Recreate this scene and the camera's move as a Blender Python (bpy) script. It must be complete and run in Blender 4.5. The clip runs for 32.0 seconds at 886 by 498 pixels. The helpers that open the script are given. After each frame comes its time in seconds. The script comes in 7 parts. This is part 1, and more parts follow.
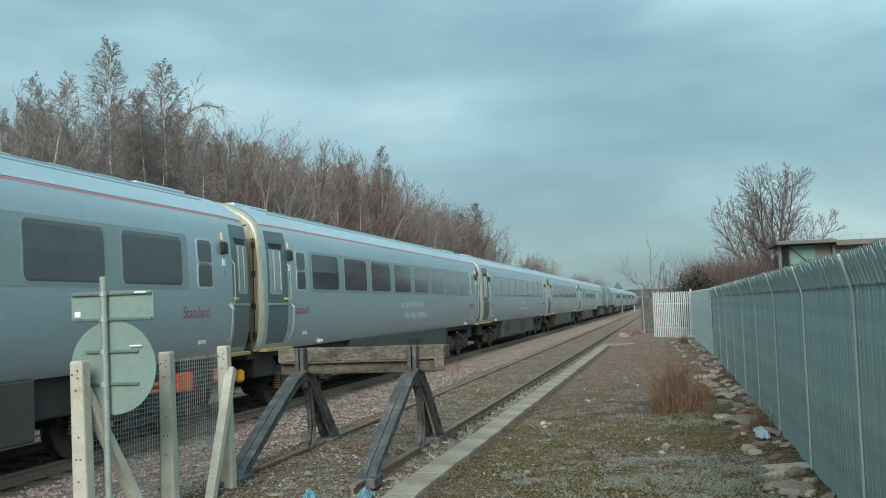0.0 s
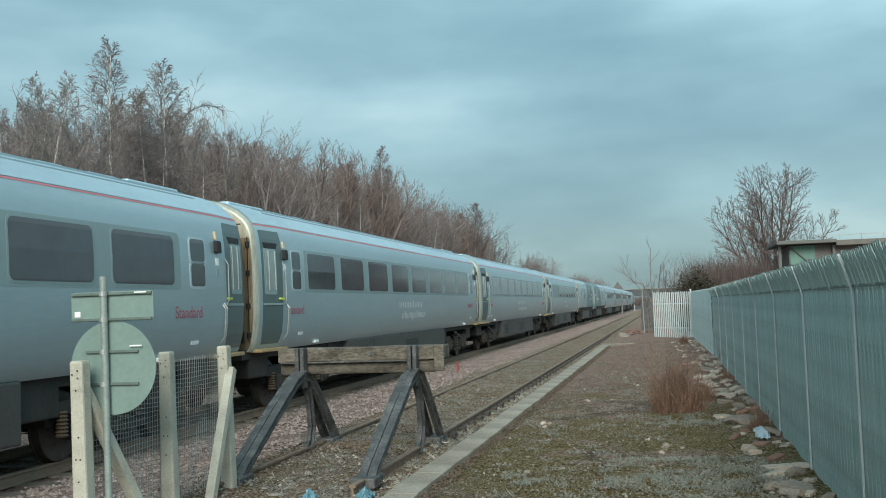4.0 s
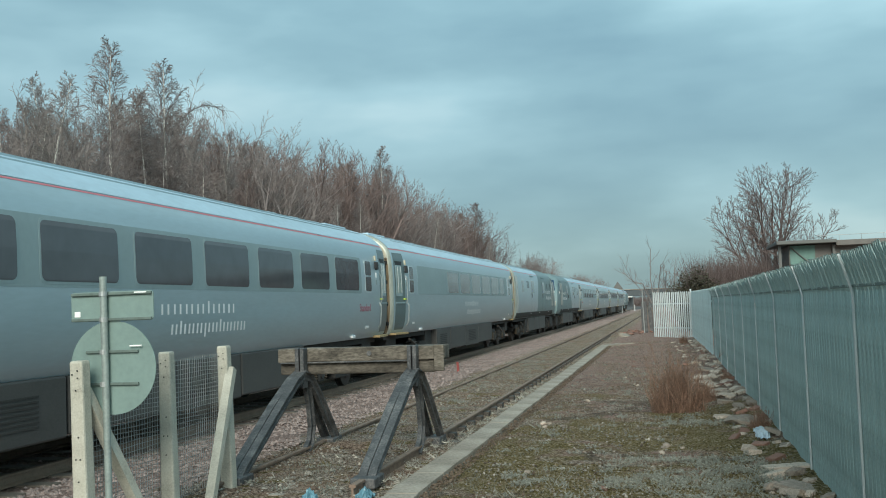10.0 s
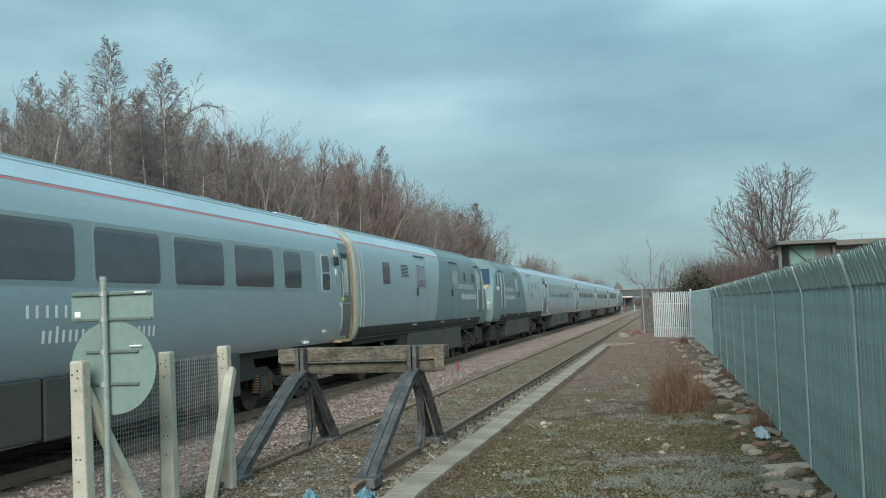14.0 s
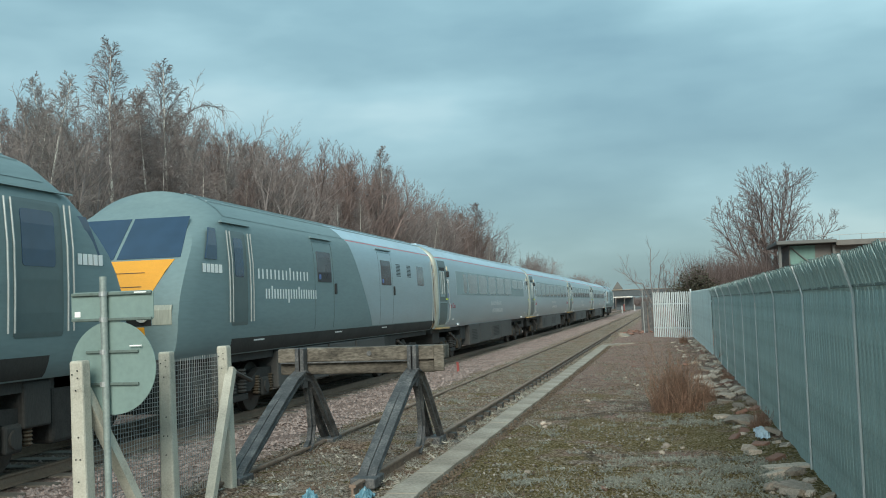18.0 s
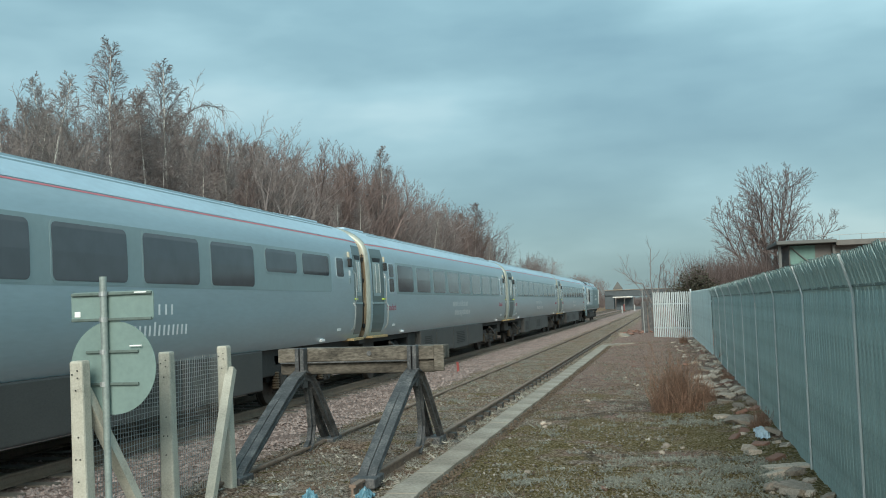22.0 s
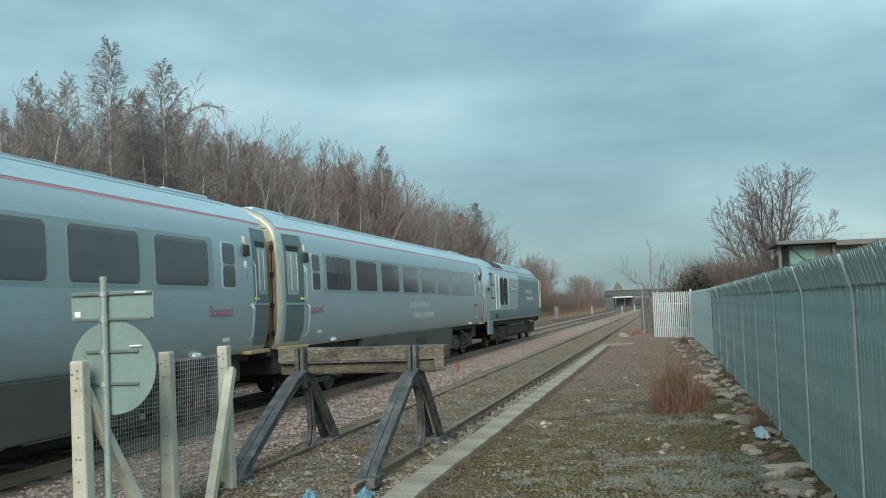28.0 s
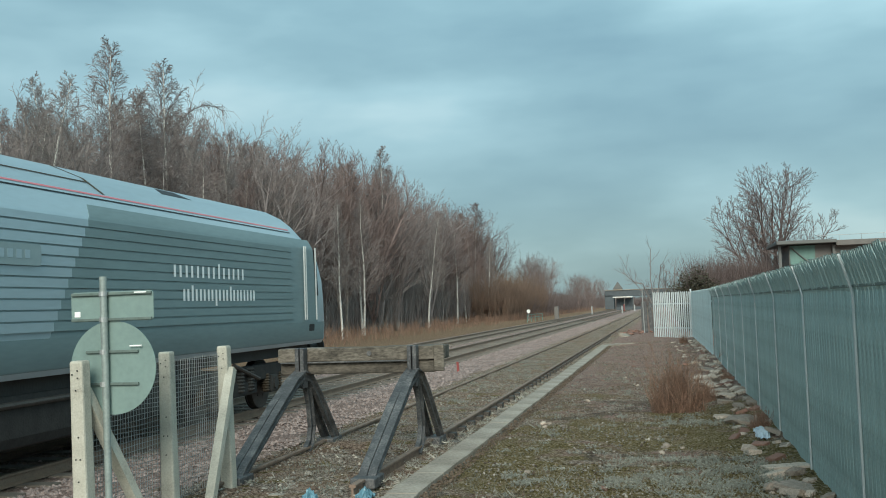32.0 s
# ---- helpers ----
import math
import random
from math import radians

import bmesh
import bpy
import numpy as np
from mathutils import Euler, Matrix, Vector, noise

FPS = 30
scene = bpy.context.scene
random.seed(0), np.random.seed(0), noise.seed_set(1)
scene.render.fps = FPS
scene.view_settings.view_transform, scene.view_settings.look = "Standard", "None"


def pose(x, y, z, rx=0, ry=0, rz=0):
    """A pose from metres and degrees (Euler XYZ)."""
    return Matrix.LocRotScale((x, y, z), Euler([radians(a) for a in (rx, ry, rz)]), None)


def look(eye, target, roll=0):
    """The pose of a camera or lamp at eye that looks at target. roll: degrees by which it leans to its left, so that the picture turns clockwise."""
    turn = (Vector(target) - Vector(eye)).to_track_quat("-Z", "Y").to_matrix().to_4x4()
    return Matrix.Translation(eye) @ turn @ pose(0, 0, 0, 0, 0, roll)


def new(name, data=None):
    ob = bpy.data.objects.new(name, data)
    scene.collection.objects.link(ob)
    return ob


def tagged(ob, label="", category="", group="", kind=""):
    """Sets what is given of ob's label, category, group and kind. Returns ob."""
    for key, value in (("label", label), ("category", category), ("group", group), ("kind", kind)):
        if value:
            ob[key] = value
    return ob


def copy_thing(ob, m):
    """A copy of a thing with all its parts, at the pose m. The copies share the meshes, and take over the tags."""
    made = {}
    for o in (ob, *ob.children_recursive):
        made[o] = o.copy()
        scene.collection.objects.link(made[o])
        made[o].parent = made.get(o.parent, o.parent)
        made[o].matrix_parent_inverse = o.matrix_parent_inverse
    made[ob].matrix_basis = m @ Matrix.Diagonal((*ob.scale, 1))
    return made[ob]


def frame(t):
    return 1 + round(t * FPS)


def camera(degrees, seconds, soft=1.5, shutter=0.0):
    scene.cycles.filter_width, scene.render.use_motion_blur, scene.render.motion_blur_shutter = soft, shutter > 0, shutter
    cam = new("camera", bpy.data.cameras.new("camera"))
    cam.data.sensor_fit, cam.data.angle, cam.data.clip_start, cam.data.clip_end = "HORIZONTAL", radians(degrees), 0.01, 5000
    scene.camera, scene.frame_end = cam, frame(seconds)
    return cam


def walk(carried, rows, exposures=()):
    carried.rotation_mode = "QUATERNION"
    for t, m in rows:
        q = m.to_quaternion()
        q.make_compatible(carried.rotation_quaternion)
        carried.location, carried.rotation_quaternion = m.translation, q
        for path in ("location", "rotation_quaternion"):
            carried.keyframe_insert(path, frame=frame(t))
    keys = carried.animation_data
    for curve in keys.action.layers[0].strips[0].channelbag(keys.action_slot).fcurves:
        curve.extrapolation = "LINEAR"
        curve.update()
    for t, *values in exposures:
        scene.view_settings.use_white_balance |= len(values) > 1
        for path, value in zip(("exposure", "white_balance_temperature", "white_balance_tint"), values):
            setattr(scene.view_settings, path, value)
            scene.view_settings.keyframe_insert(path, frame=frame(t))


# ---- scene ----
from mathutils import Quaternion

# ---------------------------------------------------------------- camera
# x to the right, y along the railway, z = 0 at rail level
EYE = (0.0, 0.0, 1.80)
cam = camera(46.79, 32.0, soft=1.0)
cam_pose = Matrix.Translation(EYE) @ pose(0, 0, 0, 0, 0, 12.21) @ pose(0, 0, 0, 93.28) @ pose(0, 0, 0, 0, 0, -2.01)
walk(cam, [(0.0, cam_pose), (32.0, cam_pose)], [(0.0, 0.0), (32.0, 0.0)])

# ---------------------------------------------------------------- sky and sun
TO_SUN = Vector((0.11, -0.85, 0.47)).normalized()
world = bpy.data.worlds.new("sky")
scene.world = world
world.use_nodes = True
wn, wl = world.node_tree.nodes, world.node_tree.links
wn.clear()
w_out = wn.new("ShaderNodeOutputWorld")
w_bg = wn.new("ShaderNodeBackground")
w_sky = wn.new("ShaderNodeTexSky")
w_sky.sky_type, w_sky.sun_disc = "NISHITA", False
w_sky.sun_elevation, w_sky.sun_rotation = math.asin(TO_SUN.z), math.atan2(TO_SUN.x, TO_SUN.y)
w_co = wn.new("ShaderNodeTexCoord")
w_map = wn.new("ShaderNodeMapping")
w_map.inputs["Scale"].default_value = (1.0, 1.0, 3.2)
w_map.inputs["Location"].default_value = (0.35, 0.2, 0.1)
w_n1 = wn.new("ShaderNodeTexNoise")
w_n1.inputs["Scale"].default_value, w_n1.inputs["Detail"].default_value, w_n1.inputs["Roughness"].default_value = 2.3, 5.0, 0.48
w_ramp = wn.new("ShaderNodeValToRGB")
for pos, col in ((0.34, (0.185, 0.34, 0.40, 1)), (0.46, (0.255, 0.44, 0.495, 1)), (0.56, (0.35, 0.565, 0.62, 1)), (0.66, (0.50, 0.71, 0.745, 1))):
    el = w_ramp.color_ramp.elements.new(pos)
    el.color = col
w_ramp.color_ramp.elements.remove(w_ramp.color_ramp.elements[0])
w_ramp.color_ramp.elements.remove(w_ramp.color_ramp.elements[-1])
w_k = wn.new("ShaderNodeVectorMath")
w_k.operation = "SCALE"
w_k.inputs["Scale"].default_value = 0.10
w_mix = wn.new("ShaderNodeMix")
w_mix.data_type = "RGBA"
w_mix.inputs["Factor"].default_value = 0.86
wl.new(w_co.outputs["Generated"], w_map.inputs["Vector"])
wl.new(w_map.outputs["Vector"], w_n1.inputs["Vector"])
wl.new(w_n1.outputs["Fac"], w_ramp.inputs["Fac"])
wl.new(w_sky.outputs["Color"], w_k.inputs[0])
wl.new(w_k.outputs["Vector"], w_mix.inputs["A"])
# the cloud is duller towards the horizon
w_sep = wn.new("ShaderNodeSeparateXYZ")
w_low = wn.new("ShaderNodeMapRange")
w_low.inputs["From Min"].default_value, w_low.inputs["From Max"].default_value = 0.0, 0.30
w_low.inputs["To Min"].default_value, w_low.inputs["To Max"].default_value = 0.57, 1.0
w_dull = wn.new("ShaderNodeVectorMath")
w_dull.operation = "SCALE"
wl.new(w_co.outputs["Generated"], w_sep.inputs[0])
wl.new(w_sep.outputs["Z"], w_low.inputs["Value"])
wl.new(w_ramp.outputs["Color"], w_dull.inputs[0])
# and thinner on the right
w_side = wn.new("ShaderNodeMapRange")
w_side.inputs["From Min"].default_value, w_side.inputs["From Max"].default_value = -0.65, 0.25
w_side.inputs["To Min"].default_value, w_side.inputs["To Max"].default_value = 0.90, 1.07
w_both = wn.new("ShaderNodeMath")
w_both.operation = "MULTIPLY"
wl.new(w_sep.outputs["X"], w_side.inputs["Value"])
wl.new(w_side.outputs["Result"], w_both.inputs[0])
wl.new(w_low.outputs["Result"], w_both.inputs[1])
wl.new(w_both.outputs[0], w_dull.inputs["Scale"])
wl.new(w_dull.outputs["Vector"], w_mix.inputs["B"])
wl.new(w_mix.outputs["Result"], w_bg.inputs["Color"])
wl.new(w_bg.outputs["Background"], w_out.inputs["Surface"])
w_bg.inputs["Strength"].default_value = 1.32

sun_data = bpy.data.lights.new("sun", "SUN")
sun_data.energy, sun_data.angle, sun_data.color = 3.2, radians(32.0), (0.96, 0.94, 0.82)
sun = new("sun", sun_data)
sun.matrix_world = look(TO_SUN * 50, (0, 0, 0))


# ---------------------------------------------------------------- materials
def mat(name, base, rough=0.8, metal=0.0, var=0.25, scale=6.0, bump=0.0, second=None, streak=None, island=0.0, spec=0.5, coat=0.0, fine=40.0, per_object=0.0):
    """A painted or raw surface: large and small variation of the base colour, roughness and relief."""
    m = bpy.data.materials.new(name)
    m.use_nodes = True
    n, l = m.node_tree.nodes, m.node_tree.links
    b = n["Principled BSDF"]
    co = n.new("ShaderNodeTexCoord")
    mp = n.new("ShaderNodeMapping")
    l.new(co.outputs["Object"], mp.inputs["Vector"])
    if streak:
        mp.inputs["Scale"].default_value = streak
    big = n.new("ShaderNodeTexNoise")
    big.inputs["Scale"].default_value, big.inputs["Detail"].default_value = scale, 5.0
    small = n.new("ShaderNodeTexNoise")
    small.inputs["Scale"].default_value, small.inputs["Detail"].default_value = fine, 3.0
    l.new(mp.outputs["Vector"], big.inputs["Vector"])
    l.new(mp.outputs["Vector"], small.inputs["Vector"])
    ramp = n.new("ShaderNodeValToRGB")
    c2 = second or tuple(min(1, c * (1 + var)) for c in base)
    c1 = tuple(c * (1 - var) for c in base)
    ramp.color_ramp.elements[0].position, ramp.color_ramp.elements[0].color = 0.32, (*c1, 1)
    ramp.color_ramp.elements[1].position, ramp.color_ramp.elements[1].color = 0.70, (*c2, 1)
    mid = ramp.color_ramp.elements.new(0.5)
    mid.color = (*base, 1)
    mx = n.new("ShaderNodeMath")
    mx.operation = "MULTIPLY_ADD"
    mx.inputs[1].default_value = 0.45
    l.new(small.outputs["Fac"], mx.inputs[0])
    sc = n.new("ShaderNodeMath")
    sc.operation = "MULTIPLY"
    sc.inputs[1].default_value = 0.55
    l.new(big.outputs["Fac"], sc.inputs[0])
    l.new(sc.outputs[0], mx.inputs[2])
    l.new(mx.outputs[0], ramp.inputs["Fac"])
    colour = ramp.outputs["Color"]
    if island or per_object:
        g = n.new("ShaderNodeNewGeometry") if island else n.new("ShaderNodeObjectInfo")
        hs = n.new("ShaderNodeHueSaturation")
        mr = n.new("ShaderNodeMapRange")
        k = island or per_object
        mr.inputs["To Min"].default_value, mr.inputs["To Max"].default_value = 1 - k, 1 + k
        l.new(g.outputs["Random Per Island" if island else "Random"], mr.inputs["Value"])
        l.new(mr.outputs["Result"], hs.inputs["Value"])
        l.new(colour, hs.inputs["Color"])
        colour = hs.outputs["Color"]
    l.new(colour, b.inputs["Base Color"])
    b.inputs["Roughness"].default_value, b.inputs["Metallic"].default_value = rough, metal
    b.inputs["Specular IOR Level"].default_value = spec
    b.inputs["Coat Weight"].default_value = coat
    if bump:
        bp = n.new("ShaderNodeBump")
        bp.inputs["Strength"].default_value, bp.inputs["Distance"].default_value = bump, 0.02
        l.new(mx.outputs[0], bp.inputs["Height"])
        l.new(bp.outputs["Normal"], b.inputs["Normal"])
    return m


M_SILVER = mat("silver_paint", (0.405, 0.51, 0.555), 0.30, 0.42, 0.08, 0.8, 0.0, streak=(1, 0.4, 2.5), spec=0.4, fine=9)
M_SLATE = mat("slate_paint", (0.19, 0.27, 0.282), 0.48, 0.10, 0.12, 0.8, streak=(1, 0.4, 2.5), spec=0.4, fine=9)
M_BAND = mat("grey_window_band", (0.29, 0.375, 0.39), 0.50, 0.10, 0.08, 0.8, spec=0.4, fine=9)
# the sky's pale blue sheen on the roofs is put into this colour
M_ROOF = mat("sky_sheen_roof_paint", (0.465, 0.61, 0.70), 0.33, 0.15, 0.12, 1.2, streak=(1.5, 0.5, 1), fine=8)
M_RED = mat("red_line_paint", (0.70, 0.21, 0.24), 0.5, 0, 0.12, 2)
# base greyed to carry part of the sky's reflection on the tinted glass
M_GLASS = mat("tinted_window_glass", (0.082, 0.086, 0.098), 0.09, 0.0, 0.2, 0.7, spec=0.55, fine=3)
# the bluish reflection on the cab windows is put into this base colour
M_CABGLASS = mat("cab_window_glass", (0.025, 0.055, 0.105), 0.05, 0.0, 0.2, 0.7, spec=0.7, fine=3)
M_LIGHTGLASS = mat("pale_door_glass", (0.30, 0.36, 0.35), 0.12, 0.0, 0.2, 1.5, spec=0.6, fine=5)
M_DOOR = mat("door_paint", (0.10, 0.145, 0.15), 0.4, 0.1, 0.1, 1.5, coat=0.2, fine=9)
M_UNDER = mat("underframe_dirt", (0.042, 0.040, 0.037), 0.85, 0.0, 0.35, 2.0, 0.3, streak=(1, 1, 0.4))
M_SKIRT = mat("grey_skirt_paint", (0.070, 0.068, 0.064), 0.65, 0.0, 0.22, 1.2, 0.1, streak=(1, 0.6, 1.5))
M_BOGIE = mat("bogie_grime", (0.032, 0.030, 0.028), 0.85, 0.1, 0.4, 6, 0.4)
M_STEEL = mat("worn_wheel_steel", (0.075, 0.066, 0.058), 0.6, 0.4, 0.3, 6, 0.2)
M_ENDCREAM = mat("coach_end_weathered_cream", (0.50, 0.46, 0.365), 0.42, 0.05, 0.4, 3.0, 0.1, second=(0.62, 0.60, 0.51), streak=(4, 4, 0.5))
M_ENDBROWN = mat("coach_end_rust_stains", (0.29, 0.21, 0.13), 0.55, 0.0, 0.62, 2.2, 0.2, second=(0.46, 0.385, 0.275), streak=(7, 7, 0.5), fine=9)
M_ENDPALE = mat("pale_end_paint", (0.41, 0.43, 0.375), 0.36, 0.15, 0.34, 2.0, 0.0, streak=(3, 3, 0.4), fine=12)
M_BELLOWS = mat("rubber_gangway", (0.09, 0.07, 0.05), 0.85, 0, 0.4, 5, 0.4)
M_WHITE = mat("white_lettering", (0.93, 0.94, 0.93), 0.45, 0, 0.03, 3)
M_PINK = mat("faded_red_lettering", (0.36, 0.13, 0.17), 0.5, 0, 0.1, 3)
M_ORANGE = mat("orange_yellow_paint", (0.80, 0.36, 0.035), 0.42, 0, 0.08, 2, coat=0.2)
M_SILL = mat("worn_step_wood", (0.42, 0.30, 0.15), 0.7, 0, 0.3, 8, 0.2)
M_CHROME = mat("polished_rail", (0.66, 0.68, 0.66), 0.35, 0.3, 0.1, 8)
M_FROSTED = mat("dull_end_window_glass", (0.075, 0.083, 0.092), 0.15, 0.0, 0.15, 2, spec=0.6)
M_BLACK = mat("black_grille", (0.014, 0.015, 0.016), 0.6, 0, 0.3, 8)
M_LIME = mat("lime_handle_paint", (0.55, 0.68, 0.10), 0.5, 0, 0.1, 8)
M_LAMP = mat("lamp_lens_amber", (0.55, 0.50, 0.38), 0.3, 0, 0.1, 8)
M_SIGNBLUE = mat("blue_sticker", (0.10, 0.17, 0.42), 0.5, 0, 0.1, 8)
M_GALV = mat("galvanised_steel", (0.42, 0.44, 0.44), 0.5, 0.5, 0.2, 12, 0.05)
M_FENCE = mat("green_grey_powder_coat", (0.355, 0.46, 0.445), 0.55, 0.1, 0.42, 3.5, 0.05, streak=(4, 4, 1.0), fine=34, per_object=0.07)
# lighter version of the fence colour for the further stretch
M_FENCELIGHT = mat("lighter_zinc_pale", (0.50, 0.62, 0.63), 0.5, 0.2, 0.2, 3, 0.05, streak=(3, 3, 0.4), per_object=0.08)
# pale copy of the fence steel, with sunlight put into the colour
M_FENCESUNLIT = mat("sunlit_zinc_pale", (0.54, 0.59, 0.60), 0.5, 0.15, 0.15, 3, 0.05, streak=(3, 3, 0.4), per_object=0.06)
M_POST = mat("cream_concrete", (0.49, 0.47, 0.40), 0.85, 0, 0.28, 5, 0.4, second=(0.60, 0.585, 0.51), fine=60)
M_SIGNBACK = mat("sage_sign_back", (0.225, 0.315, 0.295), 0.45, 0.1, 0.12, 3, fine=20)
M_POLE = mat("grey_green_pole_paint", (0.29, 0.34, 0.325), 0.5, 0.2, 0.2, 10)
M_BRACKET = mat("dull_bracket_paint", (0.135, 0.18, 0.165), 0.55, 0.1, 0.2, 10)
M_WIRE = mat("mesh_wire", (0.36, 0.38, 0.38), 0.5, 0.5, 0.2, 12)
M_TIMBER = mat("weathered_timber", (0.125, 0.108, 0.087), 0.88, 0, 0.80, 2.4, 0.35, second=(0.27, 0.24, 0.20), streak=(0.8, 2.4, 2.4), fine=22)
M_TARRED = mat("tarred_rail_steel", (0.080, 0.082, 0.085), 0.6, 0.1, 0.5, 6, 0.4, second=(0.20, 0.195, 0.19))
M_RAILTOP = mat("rusty_rail", (0.25, 0.178, 0.135), 0.75, 0.2, 0.35, 5, 0.3)
M_RAILSHINE = mat("running_rail", (0.24, 0.172, 0.125), 0.6, 0.12, 0.25, 5, 0.2)
M_SLEEPER = mat("old_sleeper", (0.16, 0.135, 0.11), 0.9, 0, 0.35, 5, 0.5, per_object=0.2)
M_CONC = mat("kerb_concrete", (0.32, 0.275, 0.225), 0.9, 0, 0.55, 1.3, 0.5, second=(0.44, 0.39, 0.33), fine=30, per_object=0.05)
M_SOIL = mat("loose_soil", (0.115, 0.082, 0.058), 0.95, 0, 0.4, 6, 0.4, island=0.4)
M_BALLAST = mat("ballast_stone", (0.275, 0.218, 0.20), 0.9, 0, 0.3, 3, 0.3, island=0.30)
M_RUBBLE = mat("rubble_stone", (0.42, 0.345, 0.285), 0.9, 0, 0.4, 5, 0.5, per_object=0.38)
M_BRICK = mat("broken_brick", (0.27, 0.15, 0.115), 0.9, 0, 0.3, 8, 0.5, per_object=0.25)
M_CHIPS = mat("pale_chips", (0.27, 0.245, 0.21), 0.9, 0, 0.3, 5, 0.3, island=0.5)
M_BARK = mat("birch_bark", (0.30, 0.26, 0.23), 0.9, 0, 0.4, 2.0, 0.3, second=(0.55, 0.52, 0.48), streak=(1, 1, 0.7))
M_WHITEBARK = mat("white_birch_bark", (0.60, 0.58, 0.54), 0.85, 0, 0.3, 1.5, 0.2, streak=(1, 1, 1.5))
M_TWIG = mat("twigs", (0.24, 0.205, 0.197), 0.9, 0, 0.3, 0.5, island=0.35)
M_TWIGRED = mat("russet_twigs", (0.185, 0.138, 0.128), 0.9, 0, 0.3, 0.4, island=0.35)
M_TWIGGREY = mat("grey_twigs", (0.25, 0.225, 0.215), 0.9, 0, 0.3, 0.5, island=0.3)
M_WEED = mat("dry_russet_stalks", (0.28, 0.172, 0.122), 0.9, 0, 0.3, 2, island=0.45)
M_RUSSET = mat("russet_scrub", (0.215, 0.145, 0.108), 0.9, 0, 0.3, 0.4, island=0.35)
M_GRASS = mat("dull_grass", (0.16, 0.125, 0.072), 0.9, 0, 0.4, 0.6, island=0.5)
M_SAGE = mat("grey_leaved_weeds", (0.275, 0.28, 0.24), 0.9, 0, 0.3, 1, island=0.4)
M_IVY = mat("dark_evergreen", (0.062, 0.056, 0.034), 0.8, 0, 0.4, 1, island=0.5)
M_BAG = mat("pale_plastic_sheet", (0.50, 0.58, 0.64), 0.4, 0, 0.15, 8, 0.3)
M_BLUEBAG = mat("blue_plastic_sheet", (0.14, 0.29, 0.36), 0.4, 0, 0.3, 8, 0.3)
M_CLAD = mat("green_wall_cladding", (0.13, 0.25, 0.22), 0.6, 0, 0.2, 1, streak=(3, 3, 0.4))
M_CLADGREY = mat("grey_wall_cladding", (0.145, 0.135, 0.125), 0.6, 0, 0.12, 1, streak=(3, 3, 0.4))
M_HIVIS = mat("orange_gear_paint", (0.75, 0.13, 0.035), 0.5, 0, 0.2, 5)
M_OLDBEAM = mat("dark_old_timber", (0.085, 0.074, 0.060), 0.9, 0, 0.7, 4, 0.5, second=(0.17, 0.15, 0.125), streak=(0.8, 2.4, 2.4), fine=20)
M_SPRING = mat("rust_brown_spring", (0.085, 0.062, 0.040), 0.7, 0.1, 0.4, 8)
M_STRAW = mat("bleached_straw", (0.44, 0.42, 0.36), 0.9, 0, 0.3, 3, island=0.35)
M_STEELRAIL = mat("dull_steel_rail", (0.40, 0.43, 0.42), 0.4, 0.3, 0.2, 8)
M_SILVERTRIM = mat("pale_window_trim", (0.53, 0.62, 0.65), 0.4, 0.2, 0.06, 2, fine=9)
M_FASCIA = mat("grey_fascia", (0.13, 0.135, 0.13), 0.6, 0, 0.15, 2)
M_BRIDGE = mat("bridge_concrete", (0.085, 0.10, 0.11), 0.8, 0, 0.2, 1, 0.2)
M_REDPAINT = mat("red_stake_paint", (0.24, 0.045, 0.04), 0.6, 0, 0.2, 6)
M_WHITEPAINT = mat("white_paint", (0.78, 0.78, 0.75), 0.6, 0, 0.1, 4)


TRACK = -8.54
TRACK_TWO = -11.98


